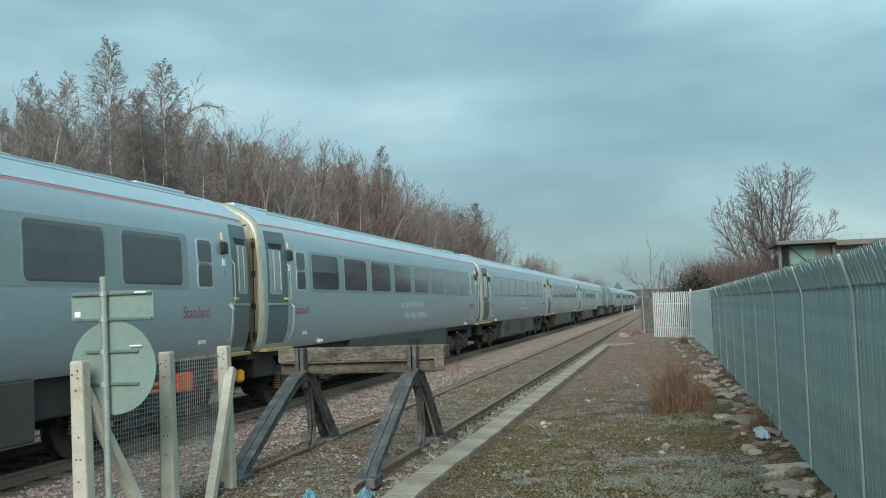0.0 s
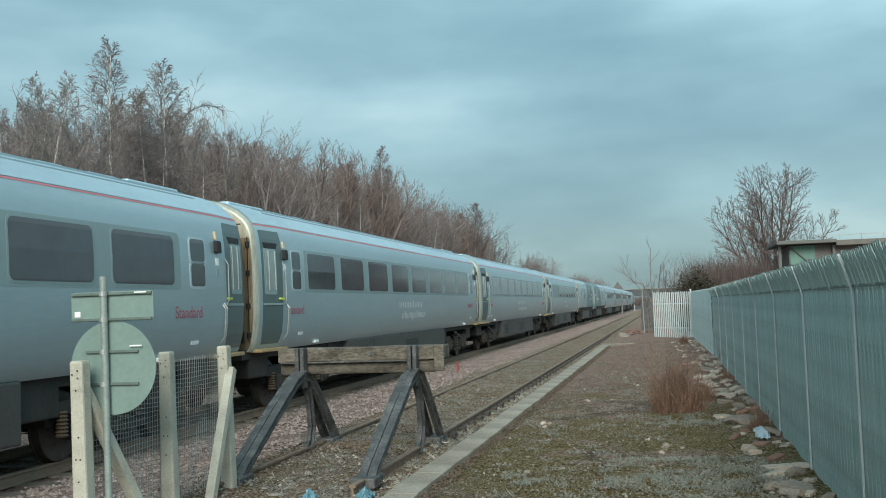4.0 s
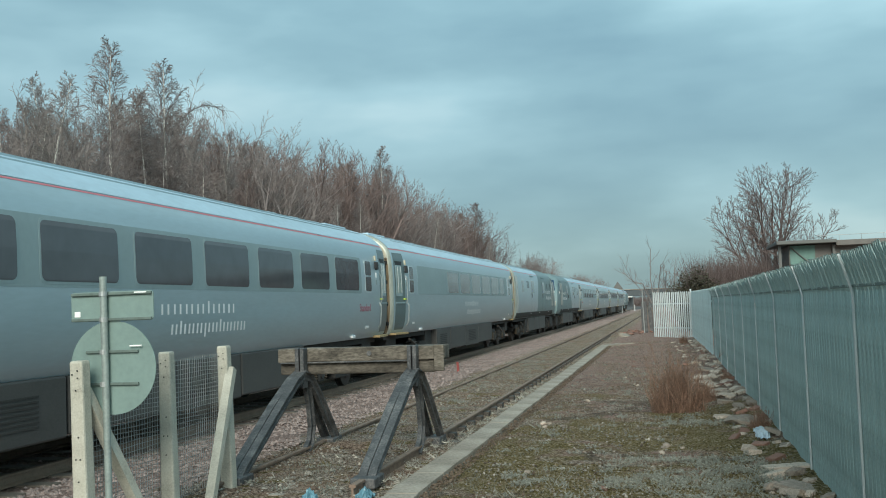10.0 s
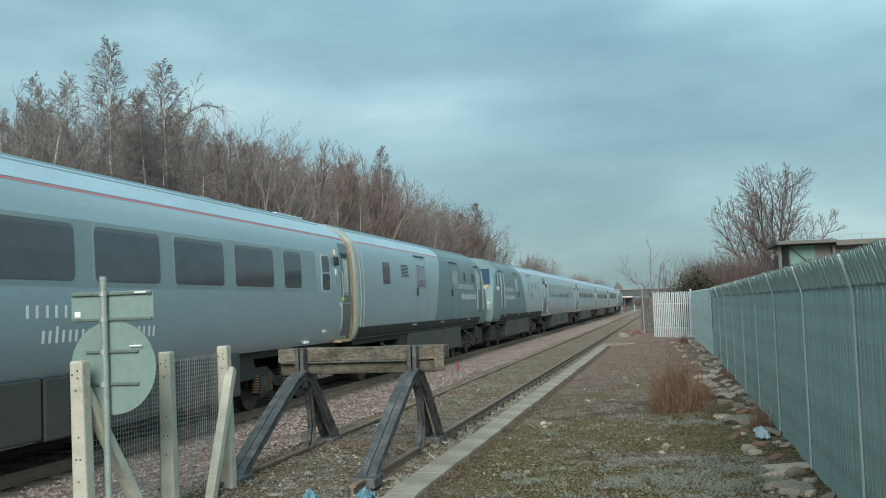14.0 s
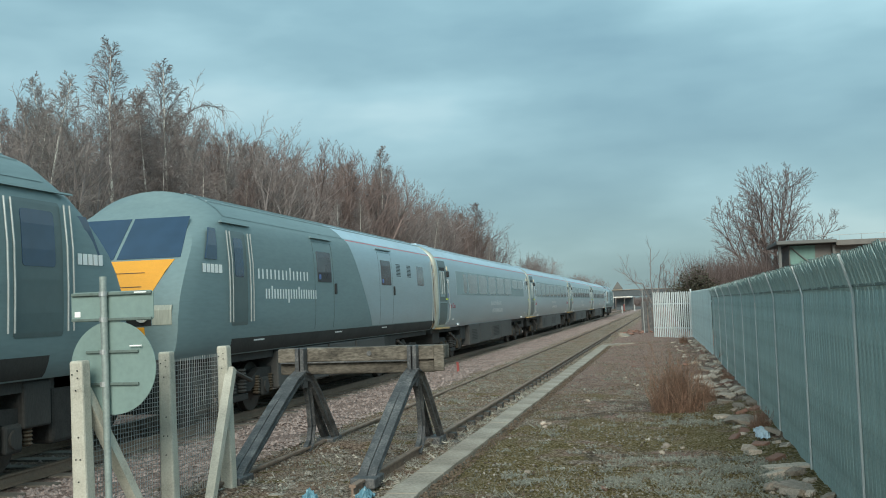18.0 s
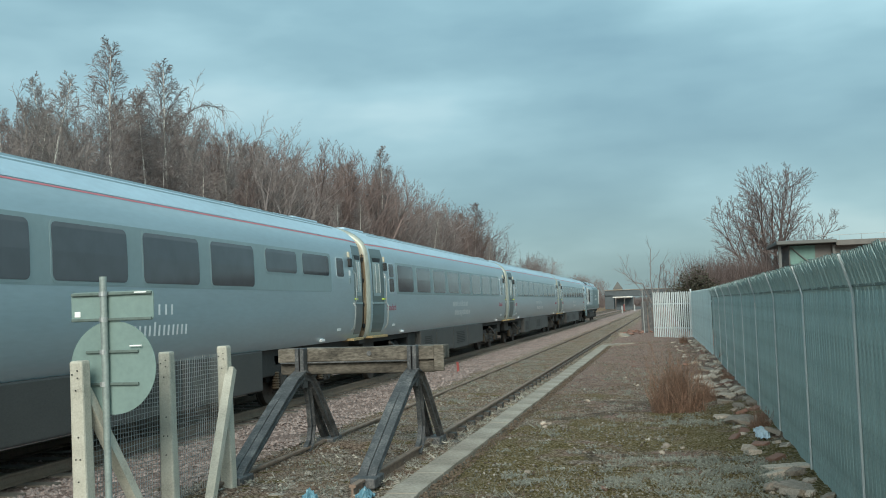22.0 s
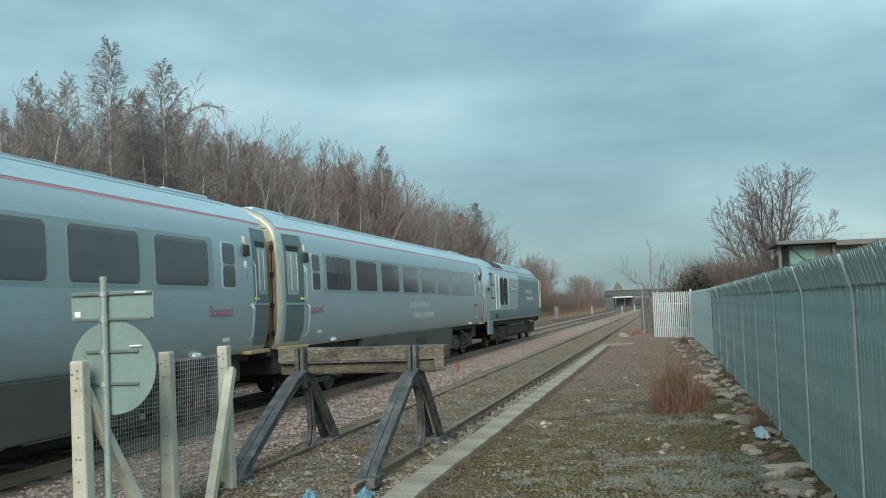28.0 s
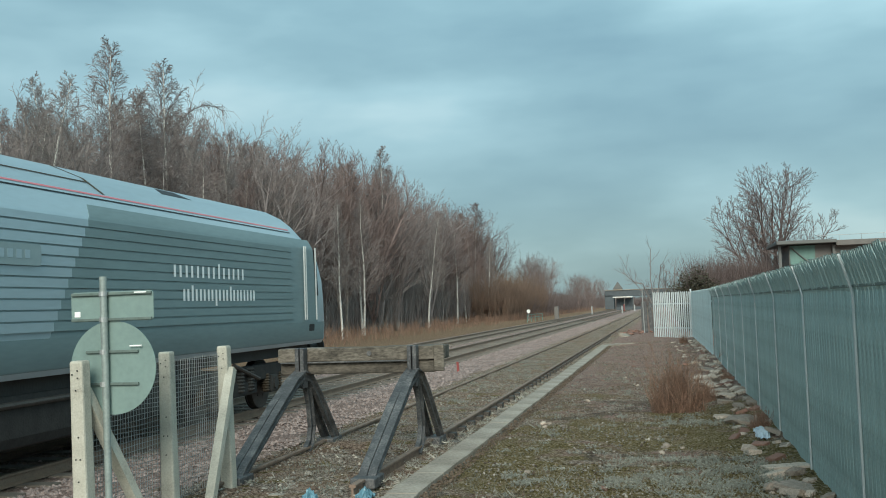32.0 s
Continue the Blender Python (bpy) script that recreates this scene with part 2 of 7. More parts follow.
def ground_material():
    """Earth with moss and gravel right of the kerb, pinkish ballast under the running lines, rough grass beyond."""
    m = bpy.data.materials.new("ground_cover")
    m.use_nodes = True
    n, l = m.node_tree.nodes, m.node_tree.links
    b = n["Principled BSDF"]
    co = n.new("ShaderNodeTexCoord")
    sep = n.new("ShaderNodeSeparateXYZ")
    l.new(co.outputs["Object"], sep.inputs[0])

    def tex(scale, detail=6, rough=0.6):
        t = n.new("ShaderNodeTexNoise")
        t.inputs["Scale"].default_value, t.inputs["Detail"].default_value, t.inputs["Roughness"].default_value = scale, detail, rough
        l.new(co.outputs["Object"], t.inputs["Vector"])
        return t.outputs["Fac"]

    def ramp(fac, *stops):
        r = n.new("ShaderNodeValToRGB")
        e = r.color_ramp.elements
        e[0].position, e[0].color = stops[0][0], (*stops[0][1], 1)
        e[1].position, e[1].color = stops[-1][0], (*stops[-1][1], 1)
        for p, c in stops[1:-1]:
            e.new(p).color = (*c, 1)
        l.new(fac, r.inputs["Fac"])
        return r.outputs["Color"]

    def mixc(f, a, b_):
        x = n.new("ShaderNodeMix")
        x.data_type = "RGBA"
        l.new(f, x.inputs["Factor"])
        l.new(a, x.inputs["A"])
        l.new(b_, x.inputs["B"])
        return x.outputs["Result"]

    def step(value, lo, hi):
        r = n.new("ShaderNodeMapRange")
        r.interpolation_type = "SMOOTHSTEP"
        r.inputs["From Min"].default_value, r.inputs["From Max"].default_value = lo, hi
        l.new(value, r.inputs["Value"])
        return r.outputs["Result"]

    def add(a, f, k):
        x = n.new("ShaderNodeMath")
        x.operation = "MULTIPLY_ADD"
        x.inputs[1].default_value = k
        l.new(f, x.inputs[0])
        l.new(a, x.inputs[2])
        return x.outputs[0]

    mid, big = tex(3.2), tex(0.45, 4)
    # pebbles: one tone for each cell, under finer grit
    cell = n.new("ShaderNodeTexVoronoi")
    cell.inputs["Scale"].default_value, cell.inputs["Randomness"].default_value = 38.0, 1.0
    l.new(co.outputs["Object"], cell.inputs["Vector"])
    tone = n.new("ShaderNodeSeparateColor")
    l.new(cell.outputs["Color"], tone.inputs[0])
    fine = add(add(step(tex(30, 5, 0.75), 0.36, 0.64), tone.outputs[0], 0.55), tex(7, 4, 0.7), 0.75)
    shrink = n.new("ShaderNodeMapRange")
    shrink.inputs["From Min"].default_value, shrink.inputs["From Max"].default_value = 0.25, 1.85
    shrink.inputs["To Min"].default_value, shrink.inputs["To Max"].default_value = 0.22, 0.84
    l.new(fine, shrink.inputs["Value"])
    fine = shrink.outputs["Result"]
    gravel = ramp(fine, (0.34, (0.055, 0.045, 0.037)), (0.48, (0.18, 0.15, 0.122)), (0.60, (0.29, 0.25, 0.208)), (0.72, (0.50, 0.46, 0.40)))
    moss = ramp(fine, (0.36, (0.040, 0.031, 0.010)), (0.52, (0.150, 0.120, 0.036)), (0.68, (0.25, 0.205, 0.10)), (0.76, (0.38, 0.34, 0.26)))
    earth = ramp(fine, (0.34, (0.07, 0.044, 0.031)), (0.52, (0.20, 0.134, 0.095)), (0.72, (0.42, 0.335, 0.265)))
    reddish = ramp(fine, (0.30, (0.15, 0.085, 0.07)), (0.55, (0.28, 0.185, 0.155)), (0.75, (0.40, 0.33, 0.29)))
    ballast = ramp(fine, (0.28, (0.12, 0.085, 0.076)), (0.48, (0.25, 0.188, 0.17)), (0.62, (0.335, 0.26, 0.238)), (0.78, (0.46, 0.38, 0.35)))
    verge = ramp(fine, (0.30, (0.10, 0.07, 0.045)), (0.55, (0.20, 0.135, 0.085)), (0.75, (0.31, 0.23, 0.15)))
    patch = tex(1.15, 5, 0.62)
    dark = ramp(fine, (0.32, (0.035, 0.028, 0.022)), (0.55, (0.095, 0.075, 0.06)), (0.75, (0.22, 0.19, 0.15)))
    yard = mixc(step(mid, 0.42, 0.60), gravel, earth)
    yard = mixc(step(patch, 0.48, 0.54), yard, dark)
    yard = mixc(step(tex(1.9, 5, 0.65), 0.53, 0.60), yard, reddish)
    # moss thins out along the yard
    yard = mixc(step(add(add(big, patch, 0.6), sep.outputs["Y"], -0.014), 0.49, 0.62), yard, moss)
    # redder brick dust further along the yard
    yfar = step(add(add(sep.outputs["Y"], mid, 16.0), patch, 14.0), 30.0, 46.0)
    yard = mixc(yfar, yard, reddish)
    siding = mixc(step(mid, 0.53, 0.64), mixc(step(patch, 0.42, 0.58), gravel, earth), moss)
    wob = add(sep.outputs["X"], mid, 0.7)
    # oily brown strip along the middle of each running line
    oily = ramp(fine, (0.30, (0.07, 0.050, 0.036)), (0.55, (0.17, 0.125, 0.094)), (0.78, (0.30, 0.24, 0.20)))
    for centre in (TRACK, TRACK_TWO):
        off = n.new("ShaderNodeMath")
        off.operation = "ADD"
        off.inputs[1].default_value = -centre
        l.new(add(sep.outputs["X"], mid, 0.3), off.inputs[0])
        gap = n.new("ShaderNodeMath")
        gap.operation = "ABSOLUTE"
        l.new(off.outputs[0], gap.inputs[0])
        ballast = mixc(step(gap.outputs[0], 1.35, 0.75), ballast, oily)
    c = mixc(step(wob, -5.35, -4.85), ballast, siding)
    c = mixc(step(wob, -2.35, -2.15), c, yard)
    wob2 = add(sep.outputs["X"], mid, 2.5)
    c = mixc(step(wob2, -14.4, -13.2), verge, c)
    # one warm, slightly brightening tint over all the ground colours
    ground_tint = n.new("ShaderNodeVectorMath")
    ground_tint.operation = "MULTIPLY"
    ground_tint.inputs[1].default_value = (1.12, 1.03, 0.99)
    l.new(c, ground_tint.inputs[0])
    l.new(ground_tint.outputs["Vector"], b.inputs["Base Color"])
    b.inputs["Roughness"].default_value = 0.95
    b.inputs["Specular IOR Level"].default_value = 0.2
    bp = n.new("ShaderNodeBump")
    bp.inputs["Strength"].default_value, bp.inputs["Distance"].default_value = 1.0, 0.045
    l.new(fine, bp.inputs["Height"])
    l.new(bp.outputs["Normal"], b.inputs["Normal"])
    return m


M_GROUND = ground_material()


# ---------------------------------------------------------------- building helpers
def link_mesh(name, bm, material, smooth=False):
    me = bpy.data.meshes.new(name)
    bmesh.ops.recalc_face_normals(bm, faces=bm.faces[:])
    bm.to_mesh(me)
    bm.free()
    for m in (material if isinstance(material, (list, tuple)) else [material]):
        me.materials.append(m)
    if smooth:
        me.polygons.foreach_set("use_smooth", [True] * len(me.polygons))
        me.set_sharp_from_angle(angle=radians(38))
    return new(name, me)


def part(name, bm, material, parent, label="", smooth=False):
    ob = link_mesh(name, bm, material, smooth)
    ob.parent = parent
    if label:
        ob["label"] = label
    return ob


def same(name, ob, parent, m=None):
    """Another piece on the mesh of ob."""
    o = new(name, ob.data)
    o.parent = parent
    if m is not None:
        o.matrix_basis = m
    return o


def quick(name, verts, faces, material, parent=None, smooth=False):
    me = bpy.data.meshes.new(name)
    me.from_pydata(verts, [], faces)
    me.materials.append(material)
    if smooth:
        me.polygons.foreach_set("use_smooth", [True] * len(me.polygons))
    ob = new(name, me)
    ob.parent = parent
    return ob


def box(bm, x0, x1, y0, y1, z0, z1, bevel=0.0, m=None):
    ret = bmesh.ops.create_cube(bm, size=1.0)
    vs = ret["verts"]
    for v in vs:
        v.co = Vector(((x0 + x1) / 2 + v.co.x * (x1 - x0), (y0 + y1) / 2 + v.co.y * (y1 - y0), (z0 + z1) / 2 + v.co.z * (z1 - z0)))
    if bevel:
        es = list({e for v in vs for e in v.link_edges})
        r = bmesh.ops.bevel(bm, geom=es, offset=bevel, segments=2, affect="EDGES", profile=0.5)
        vs = list({v for f in r["faces"] for v in f.verts} | {v for v in vs if v.is_valid})
    if m is not None:
        for v in vs:
            v.co = m @ v.co
    return vs


def rod(bm, a, b, r0, r1=None, seg=8, caps=True):
    a, b = Vector(a), Vector(b)
    r1 = r0 if r1 is None else r1
    q = (b - a).to_track_quat("Z", "Y").to_matrix()
    rings = []
    for p, r in ((a, r0), (b, r1)):
        rings.append([bm.verts.new(p + q @ Vector((r * math.cos(2 * math.pi * i / seg), r * math.sin(2 * math.pi * i / seg), 0))) for i in range(seg)])
    for i in range(seg):
        j = (i + 1) % seg
        bm.faces.new((rings[0][i], rings[0][j], rings[1][j], rings[1][i]))
    if caps:
        bm.faces.new(rings[0][::-1])
        bm.faces.new(rings[1])


def sweep(bm, path, section, up=(1, 0, 0)):
    """A closed section of (side, lift) swept along a path."""
    path = [Vector(p) for p in path]
    up = Vector(up)
    rings = []
    for i, p in enumerate(path):
        d = (path[min(i + 1, len(path) - 1)] - path[max(i - 1, 0)]).normalized()
        n = d.cross(up).normalized()
        rings.append([bm.verts.new(p + up * s + n * h) for s, h in section])
    k = len(section)
    for a, b in zip(rings, rings[1:]):
        for i in range(k):
            bm.faces.new((a[i], a[(i + 1) % k], b[(i + 1) % k], b[i]))
    bm.faces.new(rings[0][::-1])
    bm.faces.new(rings[-1])


def rounded(y0, y1, z0, z1, r, seg=4):
    pts = []
    for cy, cz, a in ((y1 - r, z1 - r, 0), (y0 + r, z1 - r, 90), (y0 + r, z0 + r, 180), (y1 - r, z0 + r, 270)):
        for i in range(seg + 1):
            t = radians(a + 90 * i / seg)
            pts.append((cy + r * math.cos(t), cz + r * math.sin(t)))
    return pts


RAIL_SECTION = [(-0.07, -0.15), (0.07, -0.15), (0.07, -0.135), (0.012, -0.115), (0.012, -0.04), (0.036, -0.03), (0.036, -0.005), (0.025, 0.0), (-0.025, 0.0), (-0.036, -0.005), (-0.036, -0.03), (-0.012, -0.04), (-0.012, -0.115), (-0.07, -0.135)]
# ---------------------------------------------------------------- ground and tracks
SIDING_L, SIDING_R = -4.78, -3.25


def bed(x):
    """Height of the ground across the railway."""
    pts = ((-400, -0.3), (-60, -0.5), (-22, -0.45), (-16, -0.42), (-14.2, -0.17), (-7.1, -0.17), (-6.3, -0.14), (-5.4, -0.08), (-4.9, -0.04), (-3.3, -0.055), (-3.2, -0.125), (-2.9, -0.13), (-2.3, -0.085), (0.65, -0.08), (1.05, -0.03), (1.35, 0.02), (1.6, 0.0), (8, 0.05), (400, 0.3))
    for (x0, z0), (x1, z1) in zip(pts, pts[1:]):
        if x0 <= x <= x1:
            return z0 + (z1 - z0) * (x - x0) / (x1 - x0)
    return -0.3


def build_ground():
    xs = [-1500, -700, -400, -200, -100, -60, -40, -30, -22, -18, -16, -15] + [-14.2 + 0.6 * i for i in range(12)] + [-6.9 + 0.16 * i for i in range(54)] + [2, 3, 5, 8, 15, 40, 100, 300, 700, 1500]
    ys = [-800, -200, -40, -10, 0, 3, 5, 6] + [7 + 0.16 * i for i in range(120)] + [26.4 + 0.5 * i for i in range(50)] + [52 + 3 * i for i in range(20)] + [115, 130, 160, 200, 260, 350, 500, 900, 2200]
    verts, faces = [], []
    for y in ys:
        for x in xs:
            k = 1.0 if -6.8 < x < 2.5 and 6 < y < 60 else 0.0
            z = bed(max(-400, min(400, x))) + k * (0.045 * noise.noise((x * 0.9, y * 0.9, 0)) + 0.030 * noise.noise((x * 3.1, y * 3.1, 4)))
            if -2.95 < x < -2.35 and y < 45:
                z = min(z, -0.12)
            verts.append((x, y, z))
    w = len(xs)
    for j in range(len(ys) - 1):
        for i in range(w - 1):
            a = j * w + i
            faces.append((a, a + 1, a + w + 1, a + w))
    g = quick("ground", verts, faces, M_GROUND, smooth=True)
    tagged(g, "stony yard with moss, ballast and rough dry verge", "ground", kind="structure")


def build_track(name, centre, y0, y1, material, sleeper_end, label, lift=0.0, half=0.7525):
    track = tagged(new(name), label, "railway track", kind="structure")
    for s in (-1, 1):
        bm = bmesh.new()
        x = centre + s * half
        ys = [y0 + (y1 - y0) * i / 60 for i in range(61)]
        sweep(bm, [(x, y, lift) for y in ys], RAIL_SECTION, (-1, 0, 0))
        part("rail", bm, material, track)
    bm = bmesh.new()
    box(bm, -1.28, 1.28, -0.13, 0.13, -0.14, 0.0, 0.015)
    first, y, k = None, y0 + 0.3, 0
    while y < sleeper_end:
        at = pose(centre + random.uniform(-0.03, 0.03), y, lift - 0.145, 0, 0, random.uniform(-0.8, 0.8))
        if first is None:
            first = part("sleeper", bm, M_SLEEPER, track)
            first.matrix_basis = at
        else:
            same("sleeper", first, track, at)
        y += 0.68
    return track


def build_tracks():
    build_track("running_track", TRACK, 2, 900, M_RAILSHINE, 110, "railway line with brown steel rails on ballast")
    build_track("second_running_track", TRACK_TWO, 2, 900, M_RAILSHINE, 110, "further railway line with brown steel rails")
    centre = (SIDING_L + SIDING_R) / 2
    siding = build_track("siding_track", centre, 10.2, 170, M_RAILTOP, 40, "disused rusty siding half buried in gravel", 0.015, (SIDING_R - SIDING_L) / 2)
    bm = bmesh.new()
    box(bm, -0.05, 0.09, -0.10, 0.10, -0.13, -0.045, 0.012)
    first = None
    for i in range(60):
        at = pose(SIDING_R + 0.03, 14.2 + i * 0.74, 0.0)
        if first is None:
            first = part("rail_chair", bm, M_STEEL, siding)
            first.matrix_basis = at
        else:
            same("rail_chair", first, siding, at)


def stones(name, count, xr, yr, size, material, label, category, zoff=0.0, bias=1.0):
    """Loose angular stones, each a small uneven octahedron."""
    rng = np.random.default_rng(len(name) + count)
    base = np.array([(1, 0, 0), (-1, 0, 0), (0, 1, 0), (0, -1, 0), (0, 0, 1), (0, 0, -1)], float)
    tri = [(0, 2, 4), (2, 1, 4), (1, 3, 4), (3, 0, 4), (2, 0, 5), (1, 2, 5), (3, 1, 5), (0, 3, 5)]
    verts, faces = [], []
    for i in range(count):
        x = rng.uniform(*xr)
        y = yr[0] + (yr[1] - yr[0]) * rng.random() ** bias
        s = rng.uniform(*size)
        a = rng.uniform(0, 6.28)
        p = base * (s * rng.uniform(0.6, 1.3, (6, 1))) * (1, rng.uniform(0.6, 1), rng.uniform(0.45, 0.8))
        ca, sa = math.cos(a), math.sin(a)
        z = bed(x) + zoff
        o = len(verts)
        verts += [(x + v[0] * ca - v[1] * sa, y + v[0] * sa + v[1] * ca, z + v[2] + s * 0.15) for v in p]
        faces += [(o + t[0], o + t[1], o + t[2]) for t in tri]
    return tagged(quick(name, verts, faces, material), label, category, kind="stuff")


def build_kerb():
    kerb = tagged(new("kerb"), "pale worn concrete kerb beside the siding", "kerb", kind="structure")
    y = 4.0
    first = None
    for i in range(34):
        bm = None
        at = pose(-2.67 + 0.004 * math.sin(i * 2.1), y + 0.6, -0.105 + 0.006 * math.sin(i * 1.3), 0.0, 0, 0.12 * math.sin(i * 1.7))
        if first is None:
            bm = bmesh.new()
            box(bm, -0.165, 0.165, -0.600, 0.600, -0.12, 0.075, 0.005)
            bmesh.ops.subdivide_edges(bm, edges=[e for e in bm.edges if e.calc_length() > 0.8], cuts=9)
            for v in bm.verts:
                if abs(v.co.y) < 0.58:
                    v.co += Vector((0.022, 0, 0.014)) * noise.noise(v.co * 7.0)
            first = part("kerb_stone", bm, M_CONC, kerb)
            first.matrix_basis = at
        else:
            same("kerb_stone", first, kerb, at)
        y += 1.2
    # the last stones turn off to the right
    for k, (x, yy, a) in enumerate(((-2.45, 44.5, -25), (-2.05, 45.3, -55), (-2.2, 55.5, -6), (-2.3, 56.8, -6), (-2.4, 58.1, -6), (-2.5, 59.4, -6), (-2.6, 60.7, -6))):
        same("kerb_stone", first, kerb, pose(x, yy, -0.10, 0, 0, a))


# ---------------------------------------------------------------- steel palisade fence
def pale_mesh(h, w, fold, lean, tip=True):
    """One folded pale, its top bent over and cut to points."""
    prof = [(-w / 2, 0.0), (-w / 2 + 0.012, -fold), (-w * 0.16, -fold), (0, -fold * 0.35), (w * 0.16, -fold), (w / 2 - 0.012, -fold), (w / 2, 0.0)]
    zs = [0.0, h * 0.5, h - 0.30, h - 0.22, h - 0.11, h]
    bend = [0, 0, 0, lean * 0.25, lean * 0.65, lean]
    verts, faces = [], []
    t = 0.004
    for side in (0, t):
        for z, b in zip(zs, bend):
            for i, (y, x) in enumerate(prof):
                zz = z
                if tip and z == h:
                    zz = h - (0.05 if i in (0, 3, 6) else 0.0)
                verts.append((x + b + side, y, zz))
    n, m = len(prof), len(zs)
    for s in (0, 1):
        o = s * n * m
        for j in range(m - 1):
            for i in range(n - 1):
                a = o + j * n + i
                faces.append((a, a + 1, a + n + 1, a + n) if s else (a, a + n, a + n + 1, a + 1))
    me = bpy.data.meshes.new("pale")
    me.from_pydata(verts, [], faces)
    return me


FENCE_X = 1.39


def build_fence():
    fence = tagged(new("palisade_fence"), "tall grey-green steel palisade fence with bent-over tops", "fence")
    me = pale_mesh(2.2, 0.122, 0.009, -0.085)
    me.materials.append(M_FENCE)
    y, k = 5.75, 0
    while y < 33.4:
        o = new("pale", me)
        o.parent = fence
        o.matrix_basis = pose(FENCE_X + random.uniform(-0.002, 0.002), y, -0.08 + random.uniform(-0.012, 0.012), random.uniform(-0.12, 0.12), random.uniform(-0.12, 0.12), random.uniform(-0.8, 0.8))
        y += 0.15
    for i in range(10):
        y = 5.25 + i * 2.95
        bm = bmesh.new()
        sweep(bm, [(-0.012, 0, 0.0), (-0.012, 0, 1.90), (-0.034, 0, 1.99), (-0.10, 0, 2.2)], [(-0.016, -0.008), (0.016, -0.008), (0.016, 0.008), (-0.016, 0.008)], (0, 1, 0))
        # the sun's brightness on the post edge is put into its pale colour
        o = part("post", bm, M_FENCESUNLIT, fence, "zinc-coated fence post, its sunlit edge put into a pale colour")
        o.matrix_basis = pose(FENCE_X - 0.012, y, -0.1)
    for z in (0.35, 1.72):
        bm = bmesh.new()
        box(bm, FENCE_X + 0.012, FENCE_X + 0.06, 4.6, 33.4, z, z + 0.05)
        box(bm, FENCE_X + 0.012, FENCE_X + 0.018, 4.6, 33.4, z - 0.05, z)
        part("fence_rail", bm, M_FENCE, fence)
    bm = bmesh.new()
    box(bm, FENCE_X - 0.020, FENCE_X - 0.012, 4.6, 33.4, 1.845, 1.868, 0.002)
    part("fence_rail", bm, M_BRACKET, fence, "narrow front rail below the bent tops")
    bm = bmesh.new()
    box(bm, FENCE_X + 0.07, FENCE_X + 0.085, 4.6, 33.4, -0.1, 1.88)
    part("backing_sheet", bm, M_FENCE, fence, "grey-green sheet behind the pales")

    # the lighter stretch further on
    far = tagged(new("palisade_fence"), "lighter stretch of steel palisade fence", "fence")
    me2 = pale_mesh(2.2, 0.10, 0.03, 0.0)
    me2.materials.append(M_FENCELIGHT)
    a, b = Vector((1.36, 33.5, 0)), Vector((1.16, 50.4, 0))
    n = 120
    for i in range(n):
        p = a.lerp(b, i / (n - 1))
        o = new("pale", me2)
        o.parent = far
        o.matrix_basis = pose(p.x, p.y, -0.08 + 0.05 * i / n, 0, 0, random.uniform(-2, 2))
    bm = bmesh.new()
    rod(bm, (1.45, 33.5, 1.7), (1.25, 50.4, 1.75), 0.03, seg=4)
    part("fence_rail", bm, M_FENCELIGHT, far)
    bm = bmesh.new()
    box(bm, 1.08, 1.16, 50.40, 50.48, -0.1, 2.28, 0.01)
    part("post", bm, M_FENCESUNLIT, far, "white end post")

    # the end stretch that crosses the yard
    end = tagged(new("palisade_fence"), "palisade fence closing the yard, its sunlit look put into pale grey", "fence")
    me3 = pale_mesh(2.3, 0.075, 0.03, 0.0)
    me3.materials.append(M_FENCESUNLIT)
    a, b = Vector((-0.72, 54.2, 0)), Vector((1.10, 50.7, 0))
    turn = math.degrees(math.atan2(b.y - a.y, b.x - a.x)) - 90
    n = 20
    for i in range(n):
        p = a.lerp(b, (i + 0.5) / n)
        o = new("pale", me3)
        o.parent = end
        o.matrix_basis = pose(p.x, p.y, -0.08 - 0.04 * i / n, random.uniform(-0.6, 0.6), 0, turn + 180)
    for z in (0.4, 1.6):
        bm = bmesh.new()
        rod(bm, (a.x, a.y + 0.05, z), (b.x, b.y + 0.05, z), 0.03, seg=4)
        part("fence_rail", bm, M_FENCESUNLIT, end)


# ---------------------------------------------------------------- post and mesh fence, sign, buffer stop
def concrete_post(at, parent, height=1.57, w=0.14):
    bm = bmesh.new()
    box(bm, -w / 2, w / 2, -w / 2, w / 2, 0, height, 0.02)
    for v in bm.verts:
        if v.co.z > height - 0.05:
            v.co.x *= 0.86
            v.co.y *= 0.86
    p = part("post", bm, M_POST, parent)
    p.matrix_basis = at
    bm = bmesh.new()
    for y, z in ((0.02, -0.08), (-0.03, -0.11), (0.02, -0.14), (0.0, -0.24), (0.01, -0.62), (-0.02, -0.80), (0.02, -0.80), (0.0, -0.98)):
        rod(bm, (y, -w / 2 - 0.001, height + z), (y, -w / 2 + 0.004, height + z), 0.007, seg=6)
    part("bolt_hole", bm, M_BLACK, p)
    return p


